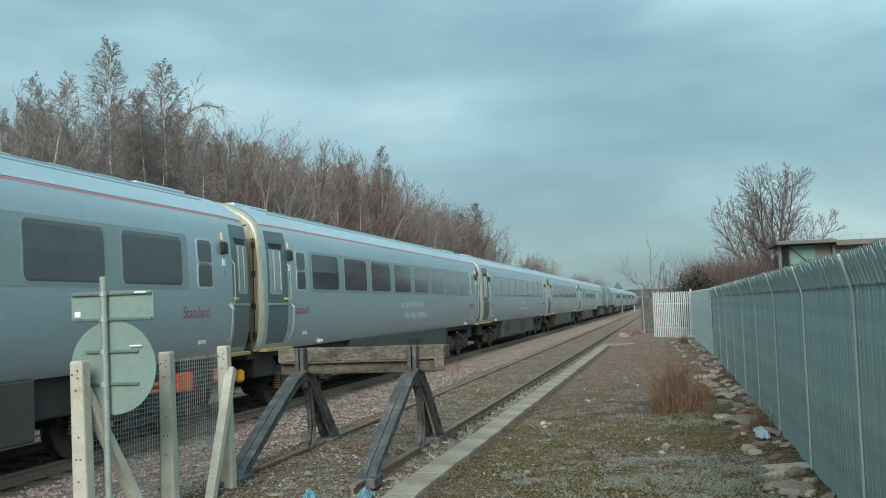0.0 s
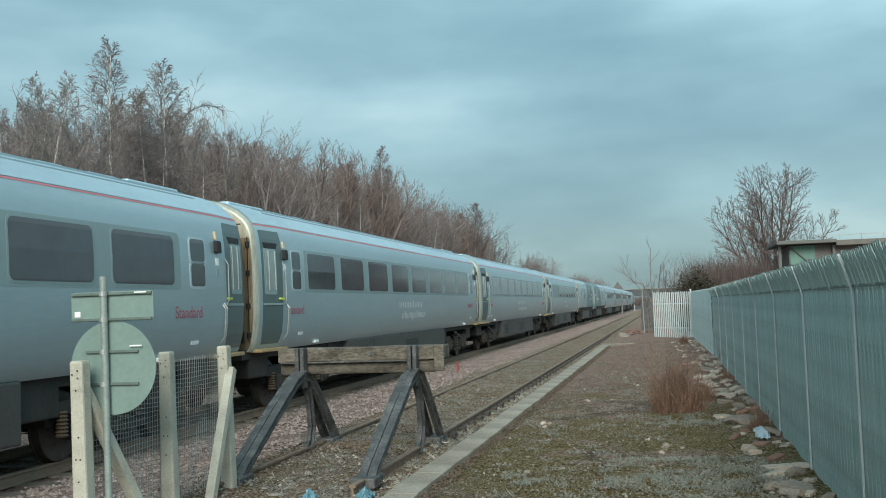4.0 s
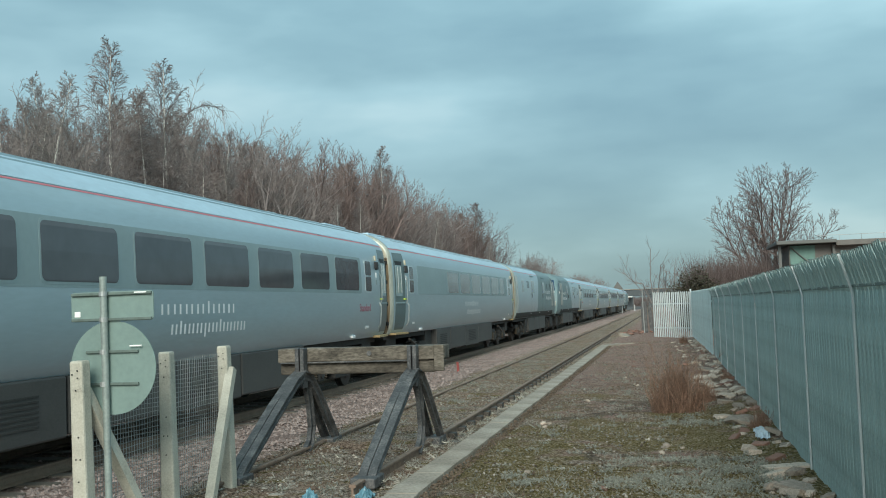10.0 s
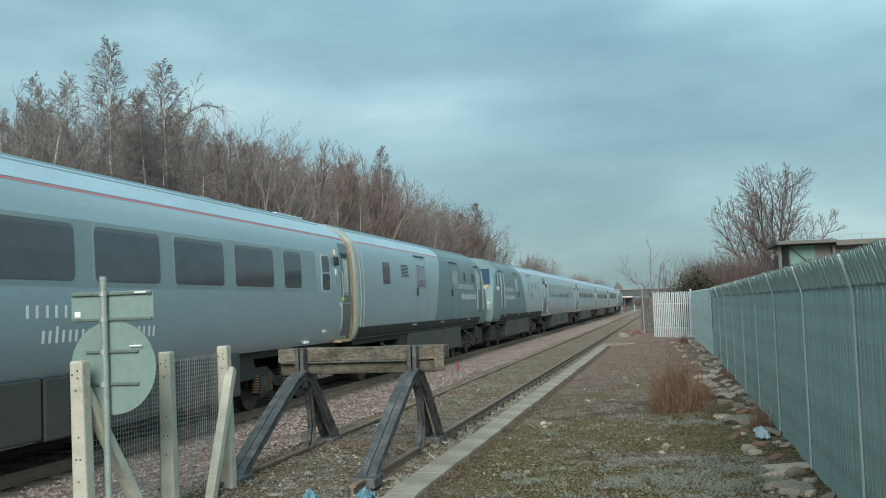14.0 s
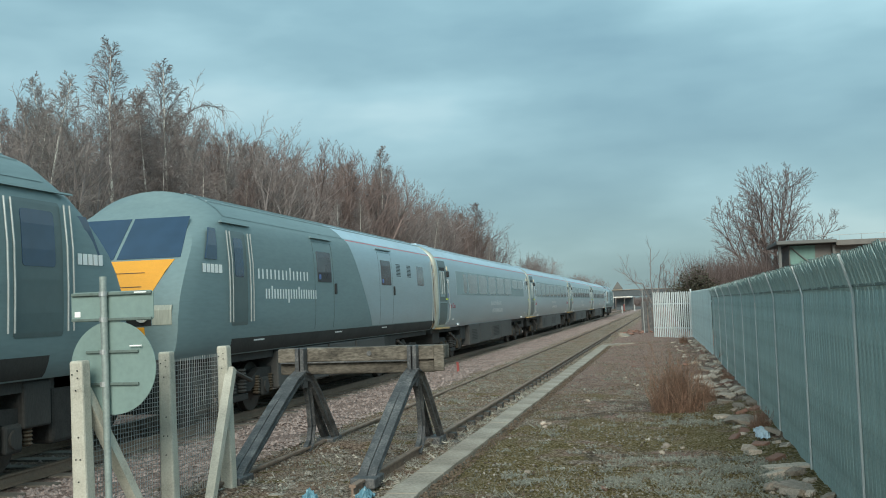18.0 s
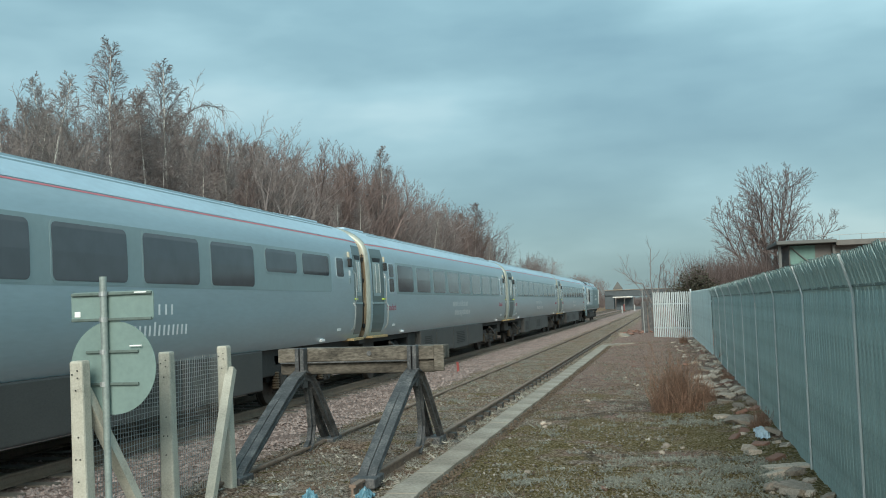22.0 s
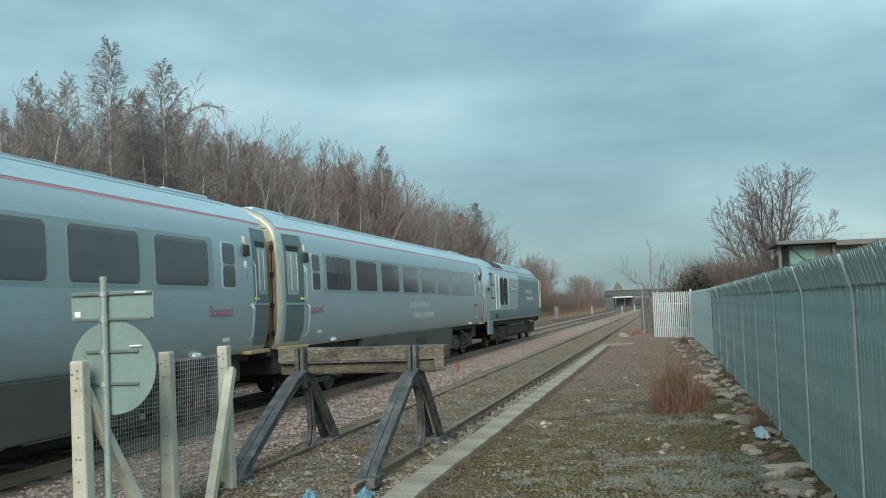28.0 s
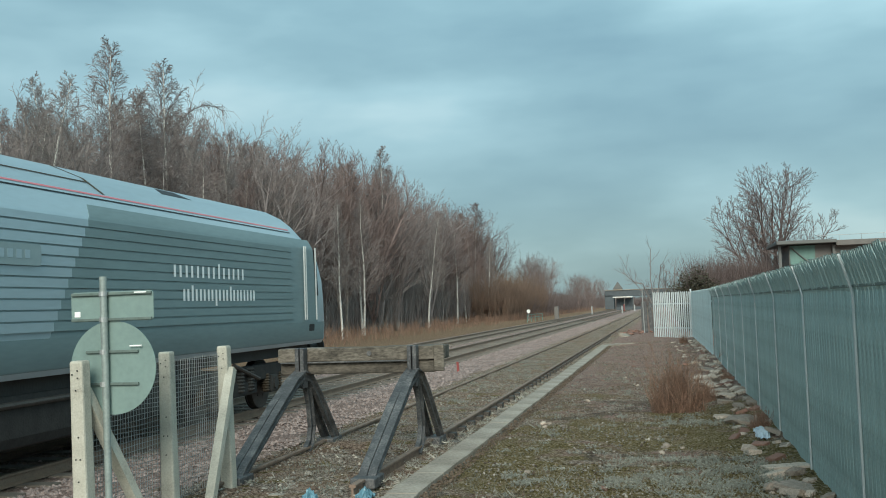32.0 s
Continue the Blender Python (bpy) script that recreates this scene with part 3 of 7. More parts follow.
def build_post_fence():
    fence = tagged(new("wire_mesh_fence"), "short fence of cream concrete posts and square wire mesh", "fence")
    x = -4.72
    ys = (7.65, 9.12, 10.45)
    for y, rx in zip(ys, (0.6, -0.4, 0.3)):
        concrete_post(pose(x, y, -0.10, rx, -0.9, random.uniform(-3, 3)), fence)
    for a, b in (((x - 0.03, 7.70, 1.22), (x + 0.22, 8.42, -0.2)), ((x + 0.05, 10.46, 1.22), (x + 0.14, 9.62, -0.2))):
        bm = bmesh.new()
        sweep(bm, [a, b], [(-0.045, -0.045), (0.045, -0.045), (0.045, 0.045), (-0.045, 0.045)], (1, 0, 0))
        part("brace", bm, M_POST, fence, "slanting concrete brace")
    bm = bmesh.new()
    x -= 0.078
    y0, y1, z0, z1 = 7.62, 10.42, 0.02, 1.36
    n = 58
    for i in range(n + 1):
        y = y0 + (y1 - y0) * i / n
        sag = 0.012 * math.sin(y * 9)
        rod(bm, (x + sag, y, z0), (x - sag, y + 0.01, z1 + 0.03 * (y - y0) / 2.5), 0.0032, seg=3, caps=False)
    m = 30
    for j in range(m + 1):
        z = z0 + (z1 - z0) * j / m
        pts = [(x + 0.012 * math.sin(y * 9) * (1 - 2 * j / m), y, z + 0.008 * math.sin(y * 5 + j)) for y in [y0 + (y1 - y0) * k / 8 for k in range(9)]]
        for p, q in zip(pts, pts[1:]):
            rod(bm, p, q, 0.0032, seg=3, caps=False)
    part("wire_mesh", bm, M_WIRE, fence, "square galvanised wire mesh")


def build_sign():
    sign = tagged(new("railway_sign"), "round and oblong sage-green signs seen from behind, on a pole", "sign")
    px, py = -4.62, 7.80
    bm = bmesh.new()
    rod(bm, (px + 0.03, py, -0.2), (px, py, 2.13), 0.030, seg=14)
    rod(bm, (px, py, 2.13), (px, py, 2.16), 0.032, seg=14)
    part("pole", bm, M_POLE, sign, "dull grey-green pole", True)
    bm = bmesh.new()
    c = Vector((px + 0.055, py + 0.045, 1.395))
    rod(bm, c, c + Vector((0, 0.008, 0)), 0.392, seg=64)
    disc = part("round_panel", bm, M_SIGNBACK, sign)
    for z in (1.53, 1.26):
        bm = bmesh.new()
        box(bm, c.x - 0.24, c.x + 0.24, py + 0.022, py + 0.045, z - 0.012, z + 0.012, 0.004)
        part("bracket", bm, M_BRACKET, disc)
    bm = bmesh.new()
    x0, x1, z0, z1 = px - 0.325, px + 0.435, 1.785, 2.035
    pts = rounded(x0, x1, z0, z1, 0.03)
    lo = [bm.verts.new((p, py + 0.045, z)) for p, z in pts]
    hi = [bm.verts.new((p, py + 0.053, z)) for p, z in pts]
    bm.faces.new(lo)
    bm.faces.new(hi[::-1])
    for i in range(len(pts)):
        j = (i + 1) % len(pts)
        bm.faces.new((lo[i], hi[i], hi[j], lo[j]))
    panel = part("oblong_panel", bm, M_SIGNBACK, sign)
    for z in (1.80, 2.015):
        bm = bmesh.new()
        box(bm, x0 + 0.01, x1 - 0.01, py + 0.020, py + 0.045, z - 0.012, z + 0.012, 0.004)
        part("bracket", bm, M_BRACKET, panel)
    bm = bmesh.new()
    box(bm, x0 + 0.03, x0 + 0.085, py + 0.0405, py + 0.0455, 1.825, 1.872, 0.003)
    part("sticker", bm, M_WHITE, panel, "small white sticker")
    for dx, z in ((0.33, 2.02), (0.28, 1.575)):
        bm = bmesh.new()
        box(bm, px + dx - 0.055, px + dx + 0.055, py + 0.016, py + 0.0195, z - 0.006, z + 0.006)
        part("sticker", bm, M_WHITE, panel, "thin white strip")
    for z in (1.53, 1.26, 1.80, 2.015):
        bm = bmesh.new()
        rod(bm, (px, py, z - 0.02), (px, py, z + 0.02), 0.036, seg=12)
        part("clamp", bm, M_GALV, sign)


def build_buffer_stop():
    stop = tagged(new("buffer_stop"), "old buffer stop of bent tarred rails with a weathered timber beam", "buffer stop")
    bm = bmesh.new()
    box(bm, -5.14, -2.85, 13.02, 13.34, 1.135, 1.32, 0.02)
    bmesh.ops.subdivide_edges(bm, edges=[e for e in bm.edges if e.calc_length() > 1.5], cuts=24)
    for v in bm.verts:
        v.co += Vector((0, 0.012, 0.010)) * noise.noise(v.co * 4.0)
    beam = part("beam", bm, M_TIMBER, stop, "grey-brown weathered timber beam")
    # the lower timber is darker than the upper one
    bm = bmesh.new()
    box(bm, -5.12, -2.98, 13.06, 13.34, 0.97, 1.128, 0.02)
    part("lower_beam", bm, M_OLDBEAM, stop, "dark mottled lower timber")
    # dark strip along the joint of the two timbers
    bm = bmesh.new()
    box(bm, -5.10, -3.25, 12.995, 13.025, 1.12, 1.14, 0.005)
    part("iron_strip", bm, M_TARRED, beam)
    bm = bmesh.new()
    box(bm, -2.985, -2.85, 12.985, 13.02, 0.985, 1.325, 0.012)
    part("end_board", bm, M_TIMBER, beam, "paler worn end of the beam")
    # dark bolt plate on the beam, drawn as a small disc
    bm = bmesh.new()
    rod(bm, (-3.86, 13.0, 1.235), (-3.86, 13.04, 1.235), 0.034, seg=7)
    part("knot", bm, M_TARRED, beam)
    sec = [(u * 0.72, w * 0.86) for u, w in ((-0.065, -0.07), (0.065, -0.07), (0.065, -0.045), (0.02, -0.03), (0.02, 0.03), (0.04, 0.04), (0.04, 0.07), (-0.04, 0.07), (-0.04, 0.04), (-0.02, 0.03), (-0.02, -0.03), (-0.065, -0.045))]
    for x in (SIDING_L, SIDING_R):
        frame_part = new("rail_frame")
        frame_part.parent = stop
        bm = bmesh.new()
        box(bm, x - 0.062, x - 0.008, 12.86, 13.02, 0.80, 1.33, 0.01)
        box(bm, x + 0.008, x + 0.062, 12.86, 13.02, 0.80, 1.33, 0.01)
        part("upright", bm, M_TARRED, frame_part)
        for dx in (-0.048, 0.056):
            bm = bmesh.new()
            sweep(bm, [(x + dx, 10.72, -0.05), (x + dx, 10.86, 0.05), (x + dx, 12.0, 0.62), (x + dx * 0.8, 12.62, 0.90), (x + dx * 0.7, 12.9, 0.97)], sec, (1, 0, 0))
            part("raking_leg", bm, M_TARRED, frame_part)
        bm = bmesh.new()
        sweep(bm, [(x, 12.72, 0.93), (x, 12.9, 0.93), (x, 13.08, 0.86), (x, 13.20, 0.60), (x, 13.26, 0.25), (x, 13.18, 0.06), (x, 13.02, -0.04)], sec, (1, 0, 0))
        part("middle_leg", bm, M_TARRED, frame_part)
        for dx in (-0.07, 0.08):
            bm = bmesh.new()
            sweep(bm, [(x + dx * 0.5, 12.70, 0.90), (x + dx * 0.5, 12.9, 0.975), (x + dx * 0.6, 13.1, 0.93), (x + dx * 0.8, 13.35, 0.70), (x + dx, 13.85, 0.20), (x + dx, 14.08, -0.04)], sec, (1, 0, 0))
            part("back_leg", bm, M_TARRED, frame_part)
        bm = bmesh.new()
        box(bm, x - 0.14, x + 0.14, 10.55, 10.95, -0.10, 0.02, 0.02)
        part("foot_plate", bm, M_TARRED, frame_part)
        bm = bmesh.new()
        box(bm, x - 0.13, x + 0.13, 13.8, 14.2, -0.10, 0.03, 0.02)
        part("foot_plate", bm, M_TARRED, frame_part)
# ---------------------------------------------------------------- the train
# a vehicle's own space: y from its leading end to its trailing end, z = 0 on the rails, the camera's side is +x
COACH_PROFILE = ((1.12, 1.20), (1.20, 1.26), (1.32, 1.305), (1.48, 1.338), (1.68, 1.36), (1.9, 1.37), (2.3, 1.37), (2.65, 1.365), (2.95, 1.35), (3.2, 1.32), (3.36, 1.285), (3.48, 1.225), (3.60, 1.12), (3.72, 0.965), (3.81, 0.79), (3.88, 0.60), (3.925, 0.42), (3.958, 0.22), (3.97, 0.0))
TOP = COACH_PROFILE[-1][0]
LOCO_PROFILE = ((1.15, 1.27), (1.25, 1.335), (1.6, 1.355), (2.2, 1.355), (2.7, 1.355), (3.08, 1.35), (3.14, 1.335), (3.34, 1.225), (3.46, 1.15), (3.50, 1.12), (3.70, 0.97), (3.86, 0.66), (3.92, 0.32), (3.93, 0.0))
R_WHEEL = 0.457


def half_width(profile, z):
    for (z0, x0), (z1, x1) in zip(profile, profile[1:]):
        if z0 <= z <= z1:
            return x0 + (x1 - x0) * (z - z0) / (z1 - z0)
    return profile[0][1] if z < profile[0][0] else profile[-1][1]


def roof_height(x):
    for (z0, x0), (z1, x1) in zip(COACH_PROFILE, COACH_PROFILE[1:]):
        if z0 > 3.4 and x1 <= x <= x0:
            return z0 + (z1 - z0) * (x0 - x) / (x0 - x1)
    return TOP


def side_rows(bm, rows, side, off, profile, thick=0.02):
    """A panel laid on the body side: rows of (z, y0, y1) from bottom to top."""
    out = []
    for (za, a0, a1), (zb, b0, b1) in zip(rows, rows[1:]):
        for z in [za] + [z for z, x in profile if za + 0.004 < z < zb - 0.004]:
            t = (z - za) / (zb - za)
            out.append((z, a0 + (b0 - a0) * t, a1 + (b1 - a1) * t))
    out.append(rows[-1])
    left, right, li, ri = [], [], [], []
    for z, y0, y1 in out:
        x = half_width(profile, z)
        left.append(bm.verts.new((side * (x + off), y0, z)))
        right.append(bm.verts.new((side * (x + off), y1, z)))
        li.append(bm.verts.new((side * (x + off - thick), y0, z)))
        ri.append(bm.verts.new((side * (x + off - thick), y1, z)))
    for i in range(len(out) - 1):
        bm.faces.new((left[i], right[i], right[i + 1], left[i + 1]))
        bm.faces.new((li[i], left[i], left[i + 1], li[i + 1]))
        bm.faces.new((right[i], ri[i], ri[i + 1], right[i + 1]))
    bm.faces.new((li[0], ri[0], right[0], left[0]))
    bm.faces.new((left[-1], right[-1], ri[-1], li[-1]))


def round_rows(y0, y1, z0, z1, r):
    rows = []
    for i in range(4):
        a = radians(90 * i / 3)
        k = r * (1 - math.sin(a))
        rows.append((z0 + r * (1 - math.cos(a)), y0 + k, y1 - k))
    for i in range(4):
        a = radians(90 - 90 * i / 3)
        k = r * (1 - math.sin(a))
        rows.append((z1 - r * (1 - math.cos(a)), y0 + k, y1 - k))
    return rows


def rect_rows(y0, y1, z0, z1):
    return [(z0, min(y0, y1), max(y0, y1)), (z1, min(y0, y1), max(y0, y1))]


def panel(name, rows, sides, off, material, parent, profile=COACH_PROFILE, thick=0.02, label=""):
    made = []
    for s in sides:
        bm = bmesh.new()
        side_rows(bm, rows, s, off, profile, thick)
        made.append(part(name, bm, material, parent, label, True))
    return made


def lettering(parent, y0, y1, z, h, profile, lead=0.11, off=0.005):
    """Two lines of a company's mark as plain upright bars, a part for each."""
    x_high = h * 0.76
    t = h * 0.29

    def strip(bm, pts, width):
        vs = []
        for i, (u, v) in enumerate(pts):
            (ua, va), (ub, vb) = pts[max(0, i - 1)], pts[min(len(pts) - 1, i + 1)]
            n = math.hypot(ub - ua, vb - va) or 1.0
            du, dv = -(vb - va) / n * width / 2, (ub - ua) / n * width / 2
            vs.append([bm.verts.new((half_width(profile, v + k * dv) + off, u + k * du, v + k * dv)) for k in (-1, 1)])
        for p, q in zip(vs, vs[1:]):
            bm.faces.new((p[0], p[1], q[1], q[0]))

    for line, (ya, yb, zz) in zip(("vvvvtvv", "vtvvpvtvvv"), ((y0, y0 + (y1 - y0) * 0.86, z), (y0 + (y1 - y0) * lead, y1, z - h * 1.5))):
        step = (yb - ya) / len(line)
        for i, c in enumerate(line):
            a, w = ya + step * (i + 0.22), step * 0.48
            for k, u in enumerate((a, a + w)):
                bm = bmesh.new()
                lo = -h * 0.33 if c == "p" and k == 0 else 0.0
                hi = h if c == "t" and k == 0 else x_high
                strip(bm, [(u, zz + lo), (u, zz + hi)], t)
                part("mark_bar", bm, M_WHITE, parent)


def word(text, size, at, material, parent, label=""):
    cu = bpy.data.curves.new("word", "FONT")
    cu.body, cu.size, cu.extrude = text, size, 0.002
    tmp = new("word", cu)
    me = bpy.data.meshes.new_from_object(tmp)
    bpy.data.objects.remove(tmp)
    me.materials.append(material)
    o = new("word", me)
    o.parent = parent
    o.matrix_basis = at
    if label:
        o["label"] = label
    return o


def loft(bm, rings, close_ends=True):
    vr = [[bm.verts.new(p) for p in r] for r in rings]
    n = len(vr[0])
    for a, b in zip(vr, vr[1:]):
        for i in range(n):
            j = (i + 1) % n
            bm.faces.new((a[i], a[j], b[j], b[i]))
    if close_ends:
        for r in (vr[0], vr[-1]):
            for i in range(n // 2 - 1):
                q = (r[i], r[i + 1], r[n - 2 - i], r[n - 1 - i]) if len({i, i + 1, n - 2 - i, n - 1 - i}) == 4 else None
                if q:
                    bm.faces.new(q)
            if n % 2:
                m = n // 2
                bm.faces.new((r[m - 1], r[m], r[m + 1]))


def ring(profile, y, kx=1.0, top=None, yf=None, map_y=None):
    z0, z1 = profile[0][0], profile[-1][0]
    pts = []
    for z, x in list(profile) + [(z, -x) for z, x in reversed(profile[:-1])]:
        zz = z if top is None else z0 + (z - z0) * (top - z0) / (z1 - z0)
        yy = y + (yf(zz) if yf else 0.0)
        pts.append((x * kx, map_y(yy) if map_y else yy, zz))
    return pts


def wheelset_mesh(r):
    bm = bmesh.new()
    for s in (-1, 1):
        x = s * 0.7525
        for (xa, ra), (xb, rb) in (((x + s * 0.065, r - 0.035), (x + s * 0.06, r)), ((x + s * 0.06, r), (x - s * 0.05, r)), ((x - s * 0.05, r + 0.028), (x - s * 0.075, r + 0.028))):
            rod(bm, (xa, 0, 0), (xb, 0, 0), ra, rb, 28)
        for k in range(6):
            a = k * math.pi / 3
            rod(bm, (x + s * 0.062, math.cos(a) * r * 0.55, math.sin(a) * r * 0.55), (x + s * 0.075, math.cos(a) * r * 0.55, math.sin(a) * r * 0.55), 0.03, seg=6)
    rod(bm, (-1.0, 0, 0), (1.0, 0, 0), 0.08, seg=12)
    return bm


def lathe(bm, x, y, steps, seg=10):
    """A turned body round an upright axis, from (height, radius) steps."""
    rings = [[bm.verts.new((x + r * math.cos(2 * math.pi * i / seg), y + r * math.sin(2 * math.pi * i / seg), z)) for i in range(seg)] for z, r in steps]
    for a, b in zip(rings, rings[1:]):
        for i in range(seg):
            bm.faces.new((a[i], a[(i + 1) % seg], b[(i + 1) % seg], b[i]))
    bm.faces.new(rings[0][::-1])
    bm.faces.new(rings[-1])


def bogie(parent, y, wheelbase, r, heavy=False):
    bm = bmesh.new()
    h = wheelbase / 2
    for s in (-1, 1):
        x = s * 1.0
        if heavy:
            box(bm, x - 0.09, x + 0.09, -h - 0.75, h + 0.75, 0.58, 0.86, 0.03)
            box(bm, x - 0.07, x + 0.11, -0.55, 0.55, 0.35, 0.60, 0.03)
        else:
            sweep(bm, [(x, -h - 0.55, 0.70), (x, -h + 0.2, 0.72), (x, -h + 0.65, 0.50), (x, h - 0.65, 0.50), (x, h - 0.2, 0.72), (x, h + 0.55, 0.70)], [(-0.07, -0.09), (0.07, -0.09), (0.07, 0.09), (-0.07, 0.09)], (1, 0, 0))
            box(bm, x - 0.10, x + 0.14, -0.42, 0.42, 0.28, 0.40, 0.02)
    for yy in (-h - 0.4, 0.0, h + 0.4):
        box(bm, -0.95, 0.95, yy - 0.12, yy + 0.12, 0.48, 0.70, 0.02)
    b = part("bogie", bm, M_BOGIE, parent, "grimy steel bogie")
    b.matrix_basis = pose(0, y, 0)
    for yy in (-h, h):
        w = part("wheelset", wheelset_mesh(r), M_STEEL, b, smooth=False)
        w.matrix_basis = pose(0, yy, r)
        for s in (-1, 1):
            bm = bmesh.new()
            box(bm, s * 1.0 - 0.10, s * 1.0 + 0.12, yy - 0.17, yy + 0.17, r - 0.17, r + 0.17, 0.04)
            rod(bm, (s * 1.10, yy, r), (s * 1.15, yy, r), 0.11, seg=14)
            part("axle_box", bm, M_UNDER, b)
            for d in (-0.32, 0.32):
                bm = bmesh.new()
                lathe(bm, s * 1.05, yy + d, [(0.34 + k * 0.024, 0.085 if k % 2 else 0.06) for k in range(15)])
                part("spring", bm, M_SPRING, b)
    for s in (-1, 1):
        bm = bmesh.new()
        lathe(bm, s * 1.06, -0.22, [(0.42 + k * 0.03, 0.13 if k % 2 else 0.10) for k in range(15)])
        part("air_spring", bm, M_UNDER, b)
        bm = bmesh.new()
        lathe(bm, s * 1.06, 0.22, [(0.42 + k * 0.03, 0.13 if k % 2 else 0.10) for k in range(15)])
        part("air_spring", bm, M_UNDER, b)
        bm = bmesh.new()
        rod(bm, (s * 1.16, -0.6, 0.92), (s * 1.16, 0.5, 0.62), 0.04, seg=8)
        part("damper", bm, M_STEEL, b)
    return b


SIDES = (1, -1)


def coach_end(coach, y_end, inward, roof_bumps=True):
    """Doors, rails, lamps and gangway of one coach end; y_end is the end wall, inward is +1 or -1 along y."""
    shift = 0.05 if inward > 0 else 0.20
    lamp = 1.10 if inward > 0 else 1.21

    def yy(d):
        return y_end + inward * d

    def span(a, b):
        return min(yy(a), yy(b)), max(yy(a), yy(b))

    def near(a, b):
        return span(a - shift, b - shift)

    for s in SIDES:
        bm = bmesh.new()
        side_rows(bm, [(1.24, *near(0.30, 1.02)), (1.45, *near(0.27, 1.10)), (3.20, *near(0.27, 1.13)), (3.36, *near(0.27, 1.10))], s, 0.004, COACH_PROFILE)
        door = part("door", bm, M_DOOR, coach, "dark grey-green end door")
        # the shade of the recess is laid on as a flat black strip
        bm = bmesh.new()
        side_rows(bm, [(3.02, *near(0.42, 0.88)), (3.13, *near(0.37, 0.96))], s, 0.012, COACH_PROFILE)
        part("header", bm, M_BLACK, door, "flat black strip for the shade of the recess above the door window")
        bm = bmesh.new()
        side_rows(bm, round_rows(*near(0.36, 0.86), 2.16, 3.02, 0.04), s, 0.010, COACH_PROFILE)
        part("window_frame", bm, M_BAND, door, "grey window frame")
        # opaque pane; the bright sky in the glass is put into its colour
        bm = bmesh.new()
        side_rows(bm, round_rows(*near(0.42, 0.82), 2.24, 2.98, 0.03), s, 0.014, COACH_PROFILE)
        pane = part("window_pane", bm, M_LIGHTGLASS, door, "opaque pane with the sky's brightness put into its pale colour")
        for d in (0.52, 0.79):
            bm = bmesh.new()
            side_rows(bm, rect_rows(*near(d, d + 0.03), 2.24, 2.98), s, 0.020, COACH_PROFILE)
            part("window_bar", bm, M_CHROME, pane, "bright upright bar")
        bm = bmesh.new()
        side_rows(bm, rect_rows(*near(0.29, 1.10), 1.96, 2.00), s, 0.022, COACH_PROFILE)
        part("ridge", bm, M_BAND, door)
        bm = bmesh.new()
        side_rows(bm, round_rows(*near(0.94, 1.10), 2.06, 2.10, 0.015), s, 0.05, COACH_PROFILE, 0.05)
        part("door_handle", bm, M_LIME, door, "small lime-green handle")
        for d, za, zb in ((1.145, 1.95, 2.75), (1.24, 1.30, 2.00), (1.31, 1.34, 1.98)):
            bm = bmesh.new()
            n = 8
            pts = []
            for i in range(n + 1):
                z = za + (zb - za) * i / n
                o = 0.055 if 0 < i < n else 0.0
                pts.append((s * (half_width(COACH_PROFILE, z) + o), yy(d - shift), z))
            sweep(bm, pts, [(0.011 * math.cos(a), 0.011 * math.sin(a)) for a in (0, 1.05, 2.09, 3.14, 4.19, 5.24)], (0, 1, 0))
            part("grab_rail", bm, M_STEELRAIL, coach, "dull steel grab rail")
        bm = bmesh.new()
        side_rows(bm, round_rows(*span(lamp, lamp + 0.16), 2.82, 3.02, 0.03), s, 0.06, COACH_PROFILE, 0.06)
        box_part = part("door_lamp", bm, M_BLACK, coach, "black door indicator housing")
        bm = bmesh.new()
        side_rows(bm, round_rows(*span(lamp + 0.04, lamp + 0.12), 3.04, 3.18, 0.02), s, 0.035, COACH_PROFILE, 0.035)
        part("lens", bm, M_LAMP, box_part)
        for z in (2.62, 2.44):
            bm = bmesh.new()
            side_rows(bm, rect_rows(*span(lamp + 0.03, lamp + 0.13), z, z + 0.12), s, 0.008, COACH_PROFILE)
            part("sticker", bm, M_BAND if z < 2.5 else M_WHITE, coach)
        bm = bmesh.new()
        box(bm, s * 1.25 - 0.14, s * 1.25 + 0.14, *span(0.1, 1.20), 1.10, 1.16, 0.01)
        part("step_board", bm, M_SILL, coach, "worn yellow-brown step board")
        bm = bmesh.new()
        box(bm, s * 1.26 - 0.05, s * 1.26 + 0.05, *span(3.0, 3.22), 1.16, 1.22, 0.01)
        part("marker_plate", bm, M_WHITE, coach)
        bm = bmesh.new()
        side_rows(bm, rect_rows(*span(1.95, 2.2), 1.36, 1.42), s, 0.006, COACH_PROFILE)
        part("sticker", bm, M_WHITE, coach)
    # end wall with a rounded corner, stained below, pale above
    lower = tuple(p for p in COACH_PROFILE if p[0] <= 3.2)
    bm = bmesh.new()
    for a in (1, -1):
        loop = [bm.verts.new((a * x * 0.935, yy(0.0), z)) for z, x in lower] + [bm.verts.new((0.0, yy(0.0), 3.2)), bm.verts.new((0.0, yy(0.0), 1.12))]
        bm.faces.new(loop)
    part("end_wall", bm, M_ENDBROWN, coach, "rust-stained brown end wall")
    bm = bmesh.new()
    upper = [(z, x) for z, x in COACH_PROFILE if z >= 3.2]
    loop = [bm.verts.new((x * 0.935, yy(0.0), z - 0.10 * (z - 3.2) / (TOP - 3.2))) for z, x in upper] + [bm.verts.new((-x * 0.935, yy(0.0), z - 0.10 * (z - 3.2) / (TOP - 3.2))) for z, x in reversed(upper[:-1])]
    bm.faces.new(loop)
    part("end_dome", bm, M_ENDCREAM, coach, "pale cream upper end wall")
    bm = bmesh.new()
